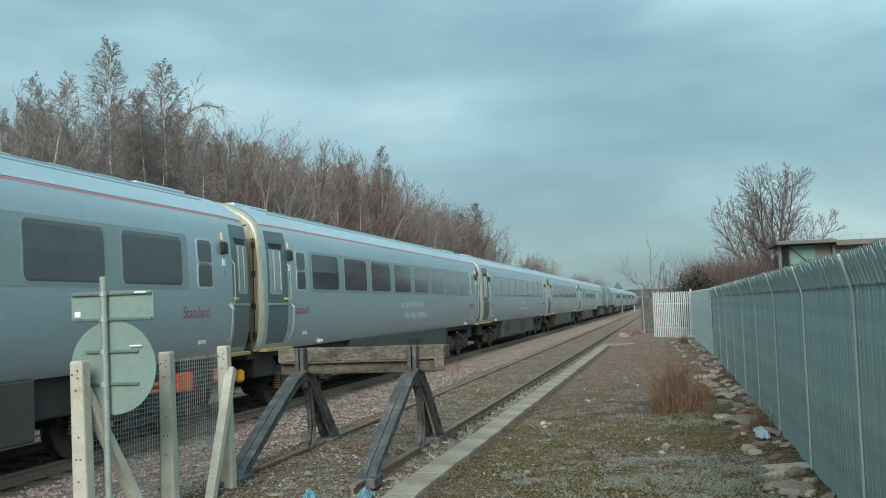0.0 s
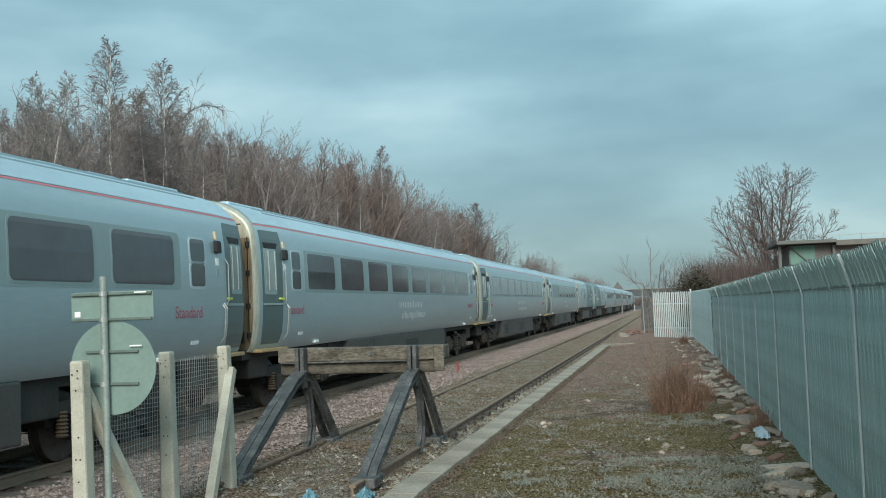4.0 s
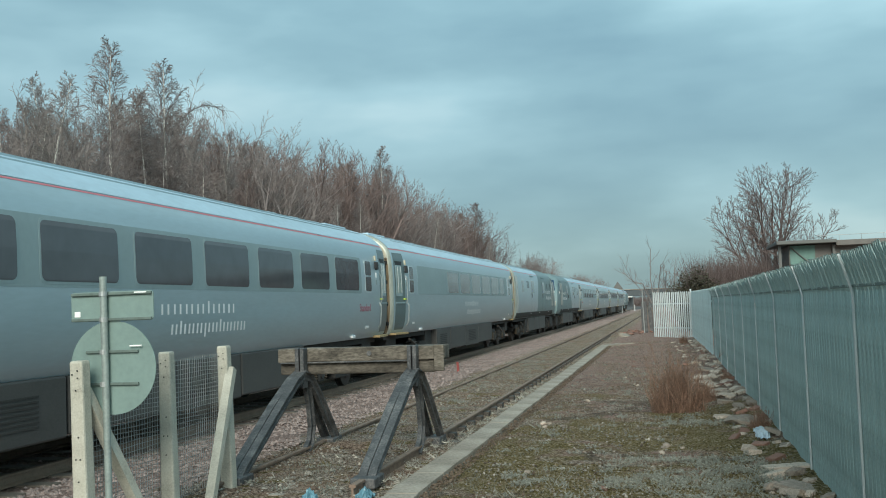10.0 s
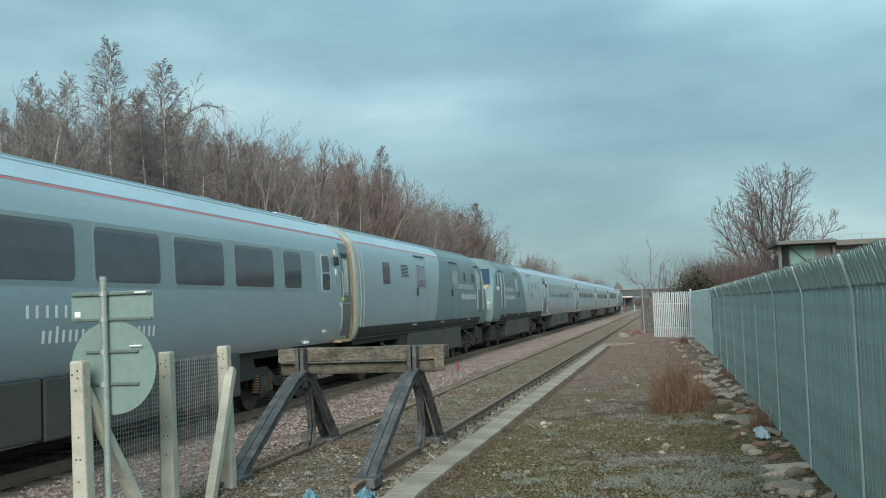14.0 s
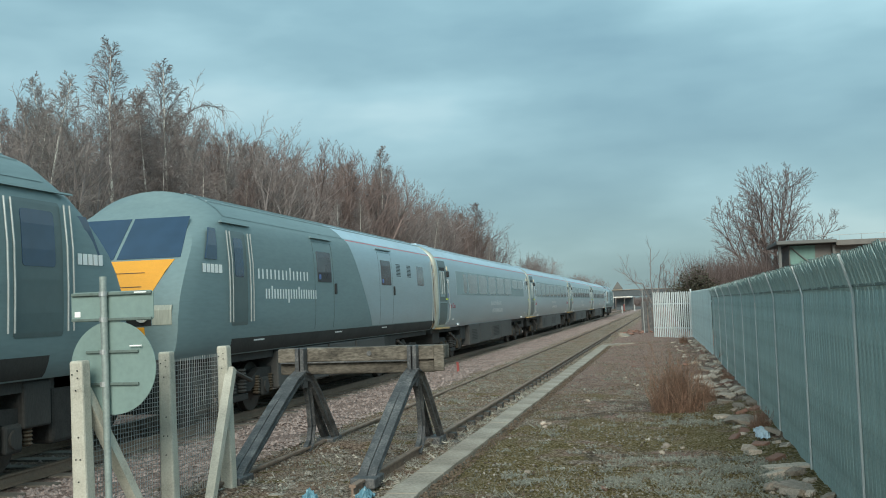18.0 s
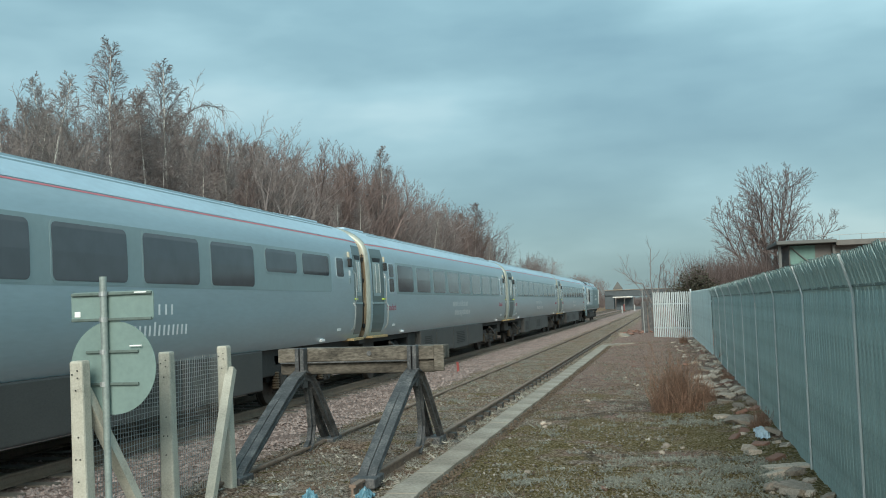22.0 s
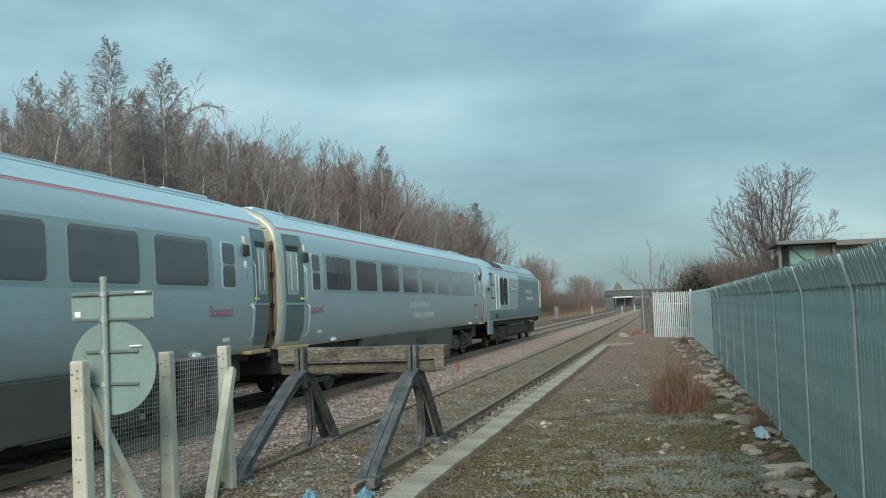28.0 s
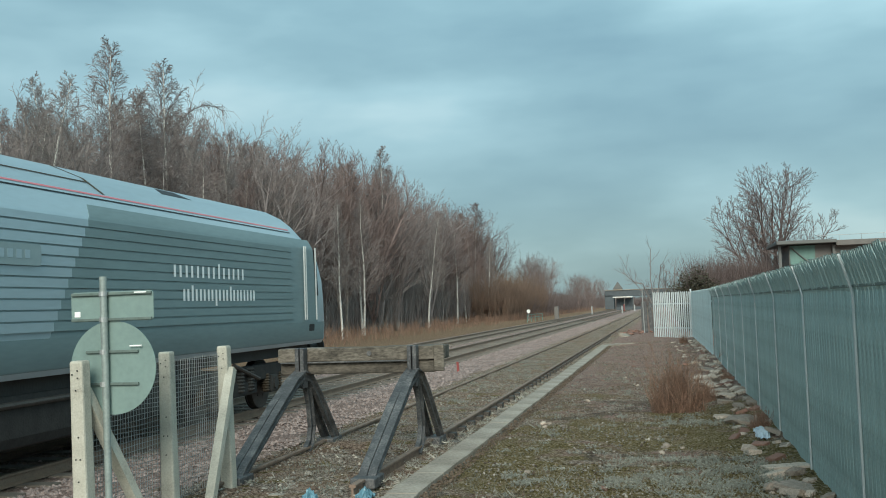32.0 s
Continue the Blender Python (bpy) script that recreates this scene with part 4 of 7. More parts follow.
    loft(bm, [ring(COACH_PROFILE, yy(0.10 - 0.10 * math.sin(radians(a))), 0.935 + 0.065 * math.cos(radians(a)), TOP - 0.10 + 0.10 * math.cos(radians(a))) for a in (90, 75, 60, 45, 30, 15, 0)], False)
    part("end_corner", bm, M_ENDPALE, coach, "pale rounded corner of the coach end", True)
    for s in SIDES:
        bm = bmesh.new()
        side_rows(bm, rect_rows(*span(0.10, 1.15), 3.448, 3.472), s, 0.004, COACH_PROFILE, 0.003)
        part("red_line", bm, M_RED, coach)
    bm = bmesh.new()
    a, b = span(-0.006, 0.0)
    box(bm, -1.0, 1.0, a, b, 3.20, 3.225)
    box(bm, -1.06, 1.06, a, b, 3.445, 3.468)
    part("end_seam", bm, M_BELLOWS, coach, "brown seams across the end wall")
    bm = bmesh.new()
    a, b = span(-0.008, 0.0)
    vs = [(0.86, 3.27), (1.04, 3.27), (0.95, 3.42)]
    lo = [bm.verts.new((x, a, z)) for x, z in vs]
    hi = [bm.verts.new((x, b, z)) for x, z in vs]
    bm.faces.new(lo)
    bm.faces.new(hi[::-1])
    for i in range(3):
        bm.faces.new((lo[i], lo[(i + 1) % 3], hi[(i + 1) % 3], hi[i]))
    part("warning_sticker", bm, M_ORANGE, coach, "small yellow warning triangle")
    bm = bmesh.new()
    reach = 0.245
    for k in range(6):
        a, b = span(-reach * k / 6 - reach / 7, -reach * k / 6 - 0.002)
        box(bm, -0.62, 0.62, a, b, 1.15, 3.35, 0.008)
    part("gangway_bellows", bm, M_BELLOWS, coach, "brown rubber gangway bellows")
    for s in SIDES:
        bm = bmesh.new()
        rod(bm, (s * 1.0, yy(-0.05), 1.9), (s * 1.0, yy(-0.05), 3.12), 0.016, seg=8)
        for z in (1.92, 3.10):
            rod(bm, (s * 1.0, yy(-0.05), z), (s * 1.0, yy(0.0), z), 0.016, seg=8)
        part("end_rail", bm, M_ENDPALE, coach, "pale upright handrail")
        bm = bmesh.new()
        rod(bm, (s * 1.19, yy(-0.012), 1.3), (s * 1.19, yy(-0.012), 3.22), 0.012, seg=6)
        for z in (1.42, 1.95, 2.55, 3.08):
            rod(bm, (s * 1.19, yy(-0.012), z - 0.05), (s * 1.19, yy(-0.012), z + 0.05), 0.042, seg=8)
        part("lamp_iron", bm, M_BLACK, coach, "dark pipe with brackets")
        bm = bmesh.new()
        box(bm, s * 1.03 - 0.06, s * 1.03 + 0.06, *span(-0.07, 0.0), 1.28, 1.50, 0.012)
        box(bm, s * 1.03 - 0.05, s * 1.03 + 0.05, *span(-0.06, 0.0), 1.72, 1.88, 0.012)
        part("jumper_box", bm, M_BOGIE, coach, "dark cable socket box")
    bm = bmesh.new()
    box(bm, -0.2, 0.2, *span(-0.25, 0.6), 0.85, 1.1, 0.02)
    part("coupler", bm, M_BOGIE, coach)
    if roof_bumps:
        for d0, w in ((0.75, 1.7), (2.75, 0.8), (4.2, 0.6), (5.6, 0.5)):
            bm = bmesh.new()
            box(bm, -0.44, 0.44, *span(d0, d0 + w), 3.86, 3.985 if d0 < 1 else 3.962, 0.03)
            part("roof_vent", bm, M_ROOF, coach, "shallow raised roof vent")


def roof_sheet(vehicle, *ends, material=M_ROOF, label="roof with the sky's pale blue sheen put into its colour"):
    """The pale roof skin above the cantrail."""
    roof = [p for p in COACH_PROFILE if p[0] >= 3.48]
    bm = bmesh.new()
    rings = []
    for y in ends:
        pts = [(x + 0.004, y, z + 0.005) for z, x in roof] + [(-x - 0.004, y, z + 0.005) for z, x in reversed(roof[:-1])]
        rings.append([bm.verts.new(p) for p in pts])
    for a, b in zip(rings, rings[1:]):
        for i in range(len(a) - 1):
            bm.faces.new((a[i], a[i + 1], b[i + 1], b[i]))
    part("roof", bm, material, vehicle, label, True)


def build_coach(kind="standard"):
    length = 23.0
    label = {"standard": "silver-grey passenger coach with eight tinted windows", "buffet": "silver-grey passenger coach with a long blank grey panel", "kitchen": "silver-grey passenger coach with some half-height windows"}[kind]
    coach = tagged(new("passenger_coach"), label, "train coach", "vehicles of the train")
    bm = bmesh.new()
    loft(bm, [ring(COACH_PROFILE, y) for y in (0.82, 1.30, 1.87, length - 1.0, length - 0.47, length + 0.05)], False)
    part("body", bm, M_SILVER, coach, smooth=True)
    roof_sheet(coach, 0.84, 1.87, length - 1.0, length + 0.03)
    for s in SIDES:
        for x, w in ((0.90, 0.016), (0.70, 0.02), (0.52, 0.022)):
            bm = bmesh.new()
            z = roof_height(x)
            box(bm, s * x - w, s * x + w, 1.87, length - 1.0, z - 0.02, z + 0.02)
            part("roof_rib", bm, M_SILVER, coach)
    panel("red_line", rect_rows(1.87, length - 1.0, 3.448, 3.472), SIDES, 0.004, M_RED, coach, thick=0.003, label="thin red cantrail line")
    b0, b1 = {"standard": (3.0, 20.55), "buffet": (3.3, 20.5), "kitchen": (3.35, 20.5)}[kind]
    if kind == "standard":
        panel("window_band", round_rows(b0, b1, 2.21, 3.07, 0.08), SIDES, 0.004, M_BAND, coach, label="darker grey band round the windows")
        wins = [(3.20 + 2.2 * i, 4.93 + 2.2 * i, 2.28, 3.01) for i in range(8)]
    elif kind == "buffet":
        panel("window_band", round_rows(b0, b1, 2.22, 3.07, 0.08), SIDES, 0.004, M_BAND, coach, label="long dark grey blank band")
        wins = [(7.58 + 2.2 * i, 9.31 + 2.2 * i, 2.29, 3.01) for i in range(5)] + [(18.67, 19.6, 2.29, 3.01)]
    else:
        panel("window_band", round_rows(b0, b1, 2.23, 3.07, 0.08), SIDES, 0.004, M_BAND, coach, label="dark grey band round the windows")
        wins = [(4.68, 5.24, 2.30, 3.01)] + [(5.63 + 2.2 * i, 7.38 + 2.2 * i, 2.29, 3.01) for i in range(5)] + [(16.75, 18.35, 2.58, 3.01), (18.70, 20.35, 2.58, 3.01)]
    for y0, y1, z0, z1 in wins:
        for s in SIDES:
            bm = bmesh.new()
            side_rows(bm, round_rows(y0 - 0.035, y1 + 0.035, z0 - 0.035, z1 + 0.03, 0.11), s, 0.008, COACH_PROFILE)
            w = part("window", bm, M_BAND, coach)
            bm = bmesh.new()
            side_rows(bm, round_rows(y0, y1, z0, z1, 0.09), s, 0.012, COACH_PROFILE)
            part("pane", bm, M_GLASS, w, "tinted window pane, the sky's grey reflection partly in its colour")
    smalls = [(2.30, 2.76), (20.90, 21.38)]
    for k, (y0, y1) in enumerate(smalls):
        if kind == "kitchen" and k == 0:
            continue
        parts_z = ((2.27, 2.62), (2.66, 3.01)) if not (kind == "kitchen") else ((2.58, 3.0),)
        for z0, z1 in parts_z:
            for s in SIDES:
                bm = bmesh.new()
                side_rows(bm, round_rows(y0 - 0.04, y1 + 0.04, z0 - 0.04, z1 + 0.03, 0.07), s, 0.007, COACH_PROFILE)
                w = part("end_window", bm, M_SILVERTRIM, coach, "small window beside the door")
                bm = bmesh.new()
                side_rows(bm, round_rows(y0, y1, z0, z1, 0.06), s, 0.012, COACH_PROFILE)
                part("pane", bm, M_FROSTED, w)
    lettering(coach, 10.45, 13.60, 1.84, 0.20, COACH_PROFILE)
    if kind == "standard":
        for y in (2.0, 20.35):
            word("Standard", 0.26, Matrix.Translation((half_width(COACH_PROFILE, 1.82) + 0.006, y, 1.78)) @ pose(0, 0, 0, 90, 0, 90), M_PINK, coach, "faded red class lettering")
    if kind == "kitchen":
        word("First Class", 0.24, Matrix.Translation((half_width(COACH_PROFILE, 1.82) + 0.006, 2.05, 1.78)) @ pose(0, 0, 0, 90, 0, 90), M_PINK, coach, "faded red class lettering")
        word("A", 0.16, Matrix.Translation((half_width(COACH_PROFILE, 2.7) + 0.012, 1.93, 2.66)) @ pose(0, 0, 0, 90, 0, 90), M_WHITE, coach)
        panel("sticker", round_rows(1.90, 2.05, 2.12, 2.28, 0.02), (1,), 0.006, M_SIGNBLUE, coach, label="blue access sticker")
    bm = bmesh.new()
    box(bm, -1.12, 1.12, 0.5, length - 0.5, 0.98, 1.16)
    part("solebar", bm, M_UNDER, coach, "dark underframe")
    for i, (a, b) in enumerate(((6.2, 8.3), (8.36, 11.0), (11.06, 13.6), (13.66, 16.8))):
        bm = bmesh.new()
        box(bm, -1.24, 1.24, a, b, 0.36 + 0.03 * (i % 2), 1.13, 0.03)
        box_part = part("equipment_box", bm, M_SKIRT, coach, "grey underfloor equipment box")
        if i in (0, 2):
            for s in SIDES:
                bm = bmesh.new()
                for k in range(7):
                    box(bm, s * 1.245 - 0.006, s * 1.245 + 0.006, a + 0.5, b - 0.6, 0.55 + k * 0.06, 0.575 + k * 0.06)
                part("louvre", bm, M_UNDER, box_part)
    coach_end(coach, 0.72, 1)
    coach_end(coach, length + 0.15, -1)
    for a, b, z0 in ((0.9, 1.7, 0.62), (5.2, 6.1, 0.60), (16.9, 17.8, 0.60), (21.4, 22.2, 0.62)):
        bm = bmesh.new()
        box(bm, -1.08, 1.08, a, b, z0, 1.12, 0.03)
        part("brake_box", bm, M_UNDER, coach, "dark box below the floor")
    # the body narrows towards its ends
    for ob in [c for c in coach.children_recursive if c.type == "MESH"]:
        for v in ob.data.vertices:
            d = min(v.co.y - 0.72, length + 0.15 - v.co.y)
            if d < 1.15 and ob.matrix_basis == Matrix.Identity(4):
                v.co.x *= 1 - 0.068 * min(1.0, (1.15 - d) / 1.15)
    for y in (3.5, length - 3.5):
        bogie(coach, y, 2.6, R_WHEEL)
    return coach


# cab fronts
def dvt_front(z):
    if z < 1.95:
        return 0.0
    if z < 2.55:
        return 0.30 * (z - 1.95) / 0.6
    return 0.30 + 0.80 * (z - 2.55) / 0.9


def loco_front(z):
    if z < 1.9:
        return 0.0
    if z < 2.45:
        return 0.10 * (z - 1.9) / 0.55
    return 0.10 + 0.62 * (z - 2.45) / 1.0


def front_rows(bm, rows, yf, off, map_y, thick=0.02):
    out = []
    for (za, a0, a1), (zb, b0, b1) in zip(rows, rows[1:]):
        n = 4
        for i in range(n):
            t = i / n
            out.append((za + (zb - za) * t, a0 + (b0 - a0) * t, a1 + (b1 - a1) * t))
    out.append(rows[-1])
    f = [[bm.verts.new((x, map_y(yf(z) - off), z)) for x in (x0, x1)] for z, x0, x1 in out]
    g = [[bm.verts.new((x, map_y(yf(z) - off + thick), z)) for x in (x0, x1)] for z, x0, x1 in out]
    for i in range(len(out) - 1):
        bm.faces.new((f[i][0], f[i][1], f[i + 1][1], f[i + 1][0]))
        bm.faces.new((f[i][0], f[i + 1][0], g[i + 1][0], g[i][0]))
        bm.faces.new((f[i][1], g[i][1], g[i + 1][1], f[i + 1][1]))
    bm.faces.new((f[0][0], g[0][0], g[0][1], f[0][1]))
    bm.faces.new((f[-1][0], f[-1][1], g[-1][1], g[-1][0]))


def number_bars(parent, sides, y0, y1, z0, z1, profile, map_y, material=M_WHITE):
    n = 5
    w = (y1 - y0) / n
    for s in sides:
        for i in range(n):
            a, b = map_y(y0 + w * (i + 0.12)), map_y(y0 + w * (i + 0.88))
            bm = bmesh.new()
            side_rows(bm, rect_rows(a, b, z0, z1), s, 0.005, profile, 0.004)
            part("number_bar", bm, material, parent, "number shown as plain bars")


def cab_front(vehicle, yf, map_y, base, kx, wide=1.0, lamps=0.0, plain=False):
    """Windscreen, orange-yellow panels, lamps and coupler of a cab."""
    loco_rows = (
        ([(2.56, -1.16, -0.03), (3.34, -0.98, -0.03)], M_CABGLASS, "windscreen", "dark windscreen with its bluish reflection put into the colour"),
        ([(2.56, 0.03, 1.16), (3.34, 0.03, 0.98)], M_CABGLASS, "windscreen", "dark windscreen with its bluish reflection put into the colour"),
        ([(1.38, -1.225, 1.225), (2.47, -1.235, 1.235)], M_ORANGE, "warning_panel", "orange-yellow warning panel"),
    )
    for rows, m, name, label in loco_rows if plain else (
        ([(2.74, -1.13 * wide, -0.03), (3.44, -1.0 * wide, -0.03)], M_CABGLASS, "windscreen", "dark windscreen with its bluish reflection put into the colour"),
        ([(2.74, 0.03, 1.13 * wide), (3.44, 0.03, 1.0 * wide)], M_CABGLASS, "windscreen", "dark windscreen with its bluish reflection put into the colour"),
        ([(2.02, -0.74, 0.74), (2.71, -1.05 * wide, 1.05 * wide)], M_ORANGE, "warning_panel", "orange-yellow warning panel"),
        ([(1.30, -0.78, 0.78), (1.66, -0.74, 0.74)], M_ORANGE, "lower_panel", "orange-yellow lower panel"),
        ([(1.68, -0.86, 0.86), (2.00, -0.86, 0.86)], M_BLACK, "lamp_recess", "dark lamp recess"),
        ([(1.69, 0.88, 1.20), (1.99, 0.88, 1.20)], M_ENDPALE, "lamp_cover", "pale lamp cover"),
        ([(1.69, -1.20, -0.88), (1.99, -1.20, -0.88)], M_ENDPALE, "lamp_cover", "pale lamp cover"),
    ):
        bm = bmesh.new()
        front_rows(bm, rows, yf, 0.012, map_y)
        part(name, bm, m, vehicle, label)
    for z in () if plain else (2.28, 2.50):
        bm = bmesh.new()
        front_rows(bm, [(z, -0.62, 0.62), (z + 0.012, -0.62, 0.62)], yf, 0.018, map_y)
        part("panel_seam", bm, M_BELLOWS, vehicle)
    for x in (-0.72, 0.72):
        bm = bmesh.new()
        rod(bm, (x, map_y(lamps - 0.05), 1.84), (x, map_y(lamps + 0.02), 1.84), 0.11, seg=18)
        part("headlamp", bm, M_CHROME, vehicle, "round headlamp")
    for x in (-0.86, 0.86):
        bm = bmesh.new()
        rod(bm, (x, map_y(lamps - 0.42), 1.05), (x, map_y(lamps + 0.1), 1.05), 0.09, seg=14)
        rod(bm, (x, map_y(lamps - 0.46), 1.05), (x, map_y(lamps - 0.40), 1.05), 0.22, seg=18)
        part("buffer", bm, M_BOGIE, vehicle)
    bm = bmesh.new()
    a, b = sorted((map_y(-0.2), map_y(0.5)))
    box(bm, -0.14, 0.14, a, b, 0.85, 1.15, 0.02)
    part("coupler", bm, M_BOGIE, vehicle)
    bm = bmesh.new()
    rod(bm, (0.35, map_y(lamps - 0.08), 1.15), (0.30, map_y(lamps - 0.12), 0.75), 0.035, seg=8)
    part("brake_hose", bm, M_REDPAINT, vehicle, "red air hose")


def cab_body(vehicle, profile, length, yf, map_y, base, far_cab, kx, nose=0.0):
    """The body with a raked, slightly narrowed cab end; yf gives the rake of the front by height."""
    steps = ((0.0, 1.0, 0.0, 3.50), (0.02, 0.995, 0.05, 3.515), (0.25, 0.90, 0.60, 3.66), (0.65, 0.65, 0.93, 3.80), (1.75, 0.0, 1.0, None), (1.80, 0.0, 1.0, None))
    rings = [ring(profile, nose + d, kx + (1 - kx) * w, top, lambda z, k=k: yf(z) * k, map_y) for d, k, w, top in steps]
    if far_cab:
        rings += [ring(profile, length - d, kx + (1 - kx) * w, top, lambda z, k=k: -yf(z) * k, map_y) for d, k, w, top in reversed(steps)]
    else:
        rings += [ring(profile, length - 0.36, map_y=map_y), ring(profile, length - 0.32, map_y=map_y), ring(profile, length - 0.25, 0.987, TOP - 0.01, map_y=map_y), ring(profile, length - 0.24, 0.985, TOP - 0.012, map_y=map_y)]
    bm = bmesh.new()
    loft(bm, rings)
    return part("body", bm, base, vehicle, smooth=True)


def build_driving_van(far_cab_end, feats):
    """A driving van: one cab, luggage doors, a slanting change from dark slate to silver."""
    length = 18.83
    van = tagged(new("driving_van_trailer"), "dark slate and silver driving van trailer with an orange-yellow cab front", "train vehicle", "vehicles of the train")

    def map_y(c):
        return length - c if far_cab_end else c

    def span(a, b):
        return tuple(sorted((map_y(a), map_y(b))))

    nose = feats["nose"]

    def front(z):
        return nose + dvt_front(z)

    cab_body(van, COACH_PROFILE, length, dvt_front, map_y, M_SLATE, False, feats["narrow"], nose)
    cab_front(van, front, map_y, M_SLATE, feats["narrow"], lamps=nose)
    d0, d1 = feats["slant"]
    rows = []
    for z, c in ((1.42, d1), (3.44, d0)):
        rows.append((z, *span(c, length - 0.33)))
    panel("silver_panel", rows, SIDES, 0.004, M_SILVER, van, label="silver rear part of the body side")
    panel("sill_band", rect_rows(*span(nose + 1.9, length - 0.36), 1.14, 1.40), SIDES, 0.006, M_UNDER, van, label="black band along the lower side")
    panel("red_line", rect_rows(*span(d0, length - 0.33), 3.45, 3.472), SIDES, 0.006, M_RED, van, thick=0.003, label="thin red cantrail line")
    for s in SIDES:
        for x, w in ((0.90, 0.016), (0.70, 0.02), (0.52, 0.022)):
            bm = bmesh.new()
            z = roof_height(x)
            box(bm, s * x - w, s * x + w, *span(feats["nose"] + 1.9, length - 0.4), z - 0.01, z + 0.022)
            part("roof_rib", bm, M_BAND, van)
    roof_sheet(van, *span(d0 - 0.2, length - 0.34))
    roof_sheet(van, *span(feats["nose"] + 1.85, d0 - 0.201), material=M_SLATE, label="slate-grey roof behind the cab")
    a, b = span(d0 - 0.05, length - 0.34)
    panel("cantrail", [(3.440, a, b), (3.46, a, b), (3.48, a, b), (3.50, a, b)], SIDES, 0.003, M_SILVER, van, thick=0.003)
    for c0, c1, z0, z1, kind in feats["openings"]:
        a, b = span(c0, c1)
        if kind == "louvre":
            for s in SIDES:
                bm = bmesh.new()
                n = 9
                for k in range(n):
                    z = z0 + (z1 - z0) * k / n
                    side_rows(bm, rect_rows(a, b, z, z + (z1 - z0) / n * 0.5), s, 0.008, COACH_PROFILE)
                part("louvre", bm, M_BLACK, van, "dark slatted air vent")
        elif kind == "door":
            wc = (a + b) / 2
            for s in SIDES:
                d = None
                for y in (a, b):
                    bm = bmesh.new()
                    side_rows(bm, rect_rows(y - 0.008, y + 0.008, 1.45, 3.30), s, 0.006, COACH_PROFILE)
                    if y == a:
                        side_rows(bm, rect_rows(y, b, 3.29, 3.30), s, 0.006, COACH_PROFILE)
                    seam = part("door" if d is None else "door_seam", bm, M_DOOR, van if d is None else d, "seam of the luggage door")
                    d = d or seam
                bm = bmesh.new()
                side_rows(bm, rect_rows(a - 0.06, b + 0.06, 3.36, 3.385), s, 0.05, COACH_PROFILE, 0.05)
                part("rain_strip", bm, M_SLATE, d)
                bm = bmesh.new()
                side_rows(bm, round_rows(a + 0.18, b - 0.14, 2.44, 3.09, 0.04), s, 0.010, COACH_PROFILE)
                part("pane", bm, M_GLASS, d, "dark door window")
                bm = bmesh.new()
                side_rows(bm, round_rows(a + 0.26, a + 0.38, 2.49, 2.60, 0.03), s, 0.014, COACH_PROFILE)
                part("sticker", bm, M_SIGNBLUE, d)
                bm = bmesh.new()
                hy = b + 0.12 if not far_cab_end else a + 0.10
                side_rows(bm, round_rows(hy - 0.05, hy + 0.05, 2.18, 2.42, 0.03), s, 0.03, COACH_PROFILE, 0.03)
                part("door_handle", bm, M_BLACK, d)
        elif kind == "window":
            panel("window", round_rows(a, b, z0, z1, 0.04), SIDES, 0.010, M_GLASS, van, label="dark window")
        elif kind == "cabdoor":
            for s in SIDES:
                bm = bmesh.new()
                side_rows(bm, round_rows(a + 0.2, b - 0.2, 1.62, 3.24, 0.05), s, 0.006, COACH_PROFILE)
                d = part("cab_door", bm, M_DOOR, van)
                bm = bmesh.new()
                side_rows(bm, round_rows(a + 0.36, b - 0.36, 2.45, 3.12, 0.05), s, 0.012, COACH_PROFILE)
                part("pane", bm, M_CABGLASS, d)
                bm = bmesh.new()
                side_rows(bm, rect_rows(a - 0.06, b + 0.10, 3.36, 3.385), s, 0.05, COACH_PROFILE, 0.05)
                part("rain_strip", bm, M_SLATE, d)
                for y in (a + 0.04, a + 0.16, b - 0.16, b - 0.04):
                    bm = bmesh.new()
                    for za, zb in ((1.68, 2.2), (2.2, 2.7), (2.7, 3.22)):
                        rod(bm, (s * (half_width(COACH_PROFILE, za) + 0.05), y, za), (s * (half_width(COACH_PROFILE, zb) + 0.05), y, zb), 0.013, seg=6)
                    part("grab_rail", bm, M_STEELRAIL, van, "bright handrail")
    # cab side window
    rows = [(2.72, *span(2.20, 2.64)), (3.24, *span(2.44, 2.68))] if not far_cab_end else [(2.50, *span(1.0, 1.55)), (3.12, *span(1.35, 1.6))]
    for s in SIDES:
        bm = bmesh.new()
        side_rows(bm, rows, s, 0.008 if not far_cab_end else -0.02, COACH_PROFILE)
        part("cab_side_window", bm, M_CABGLASS, van)
    lettering(van, *span(*feats["letters"]), 2.44, 0.24, COACH_PROFILE)
    number_bars(van, SIDES, *feats["number"], 2.50, 2.64, COACH_PROFILE, map_y)
    bm = bmesh.new()
    box(bm, -1.12, 1.12, *span(0.8, length - 0.5), 0.98, 1.16)
    part("solebar", bm, M_UNDER, van, "dark underframe")
    for c0, c1 in ((5.6, 8.6), (8.7, 10.6), (10.7, 13.2)):
        bm = bmesh.new()
        box(bm, -1.22, 1.22, *span(c0, c1), 0.38, 1.10, 0.03)
        part("equipment_box", bm, M_SKIRT, van)
    bm = bmesh.new()
    box(bm, -1.12, 1.12, *span(nose + 0.35, nose + 1.55), 0.30, 1.16, 0.05)
    part("obstacle_deflector", bm, M_BOGIE, van, "dark deflector below the cab")
    for c0, c1, z0 in ((1.6, 2.3, 0.55), (13.3, 13.9, 0.62)):
        bm = bmesh.new()
        box(bm, -1.15, 1.15, *span(max(c0, nose + 1.6), c1 + nose * 0.5), z0, 1.10, 0.03)
        part("brake_box", bm, M_UNDER, van)
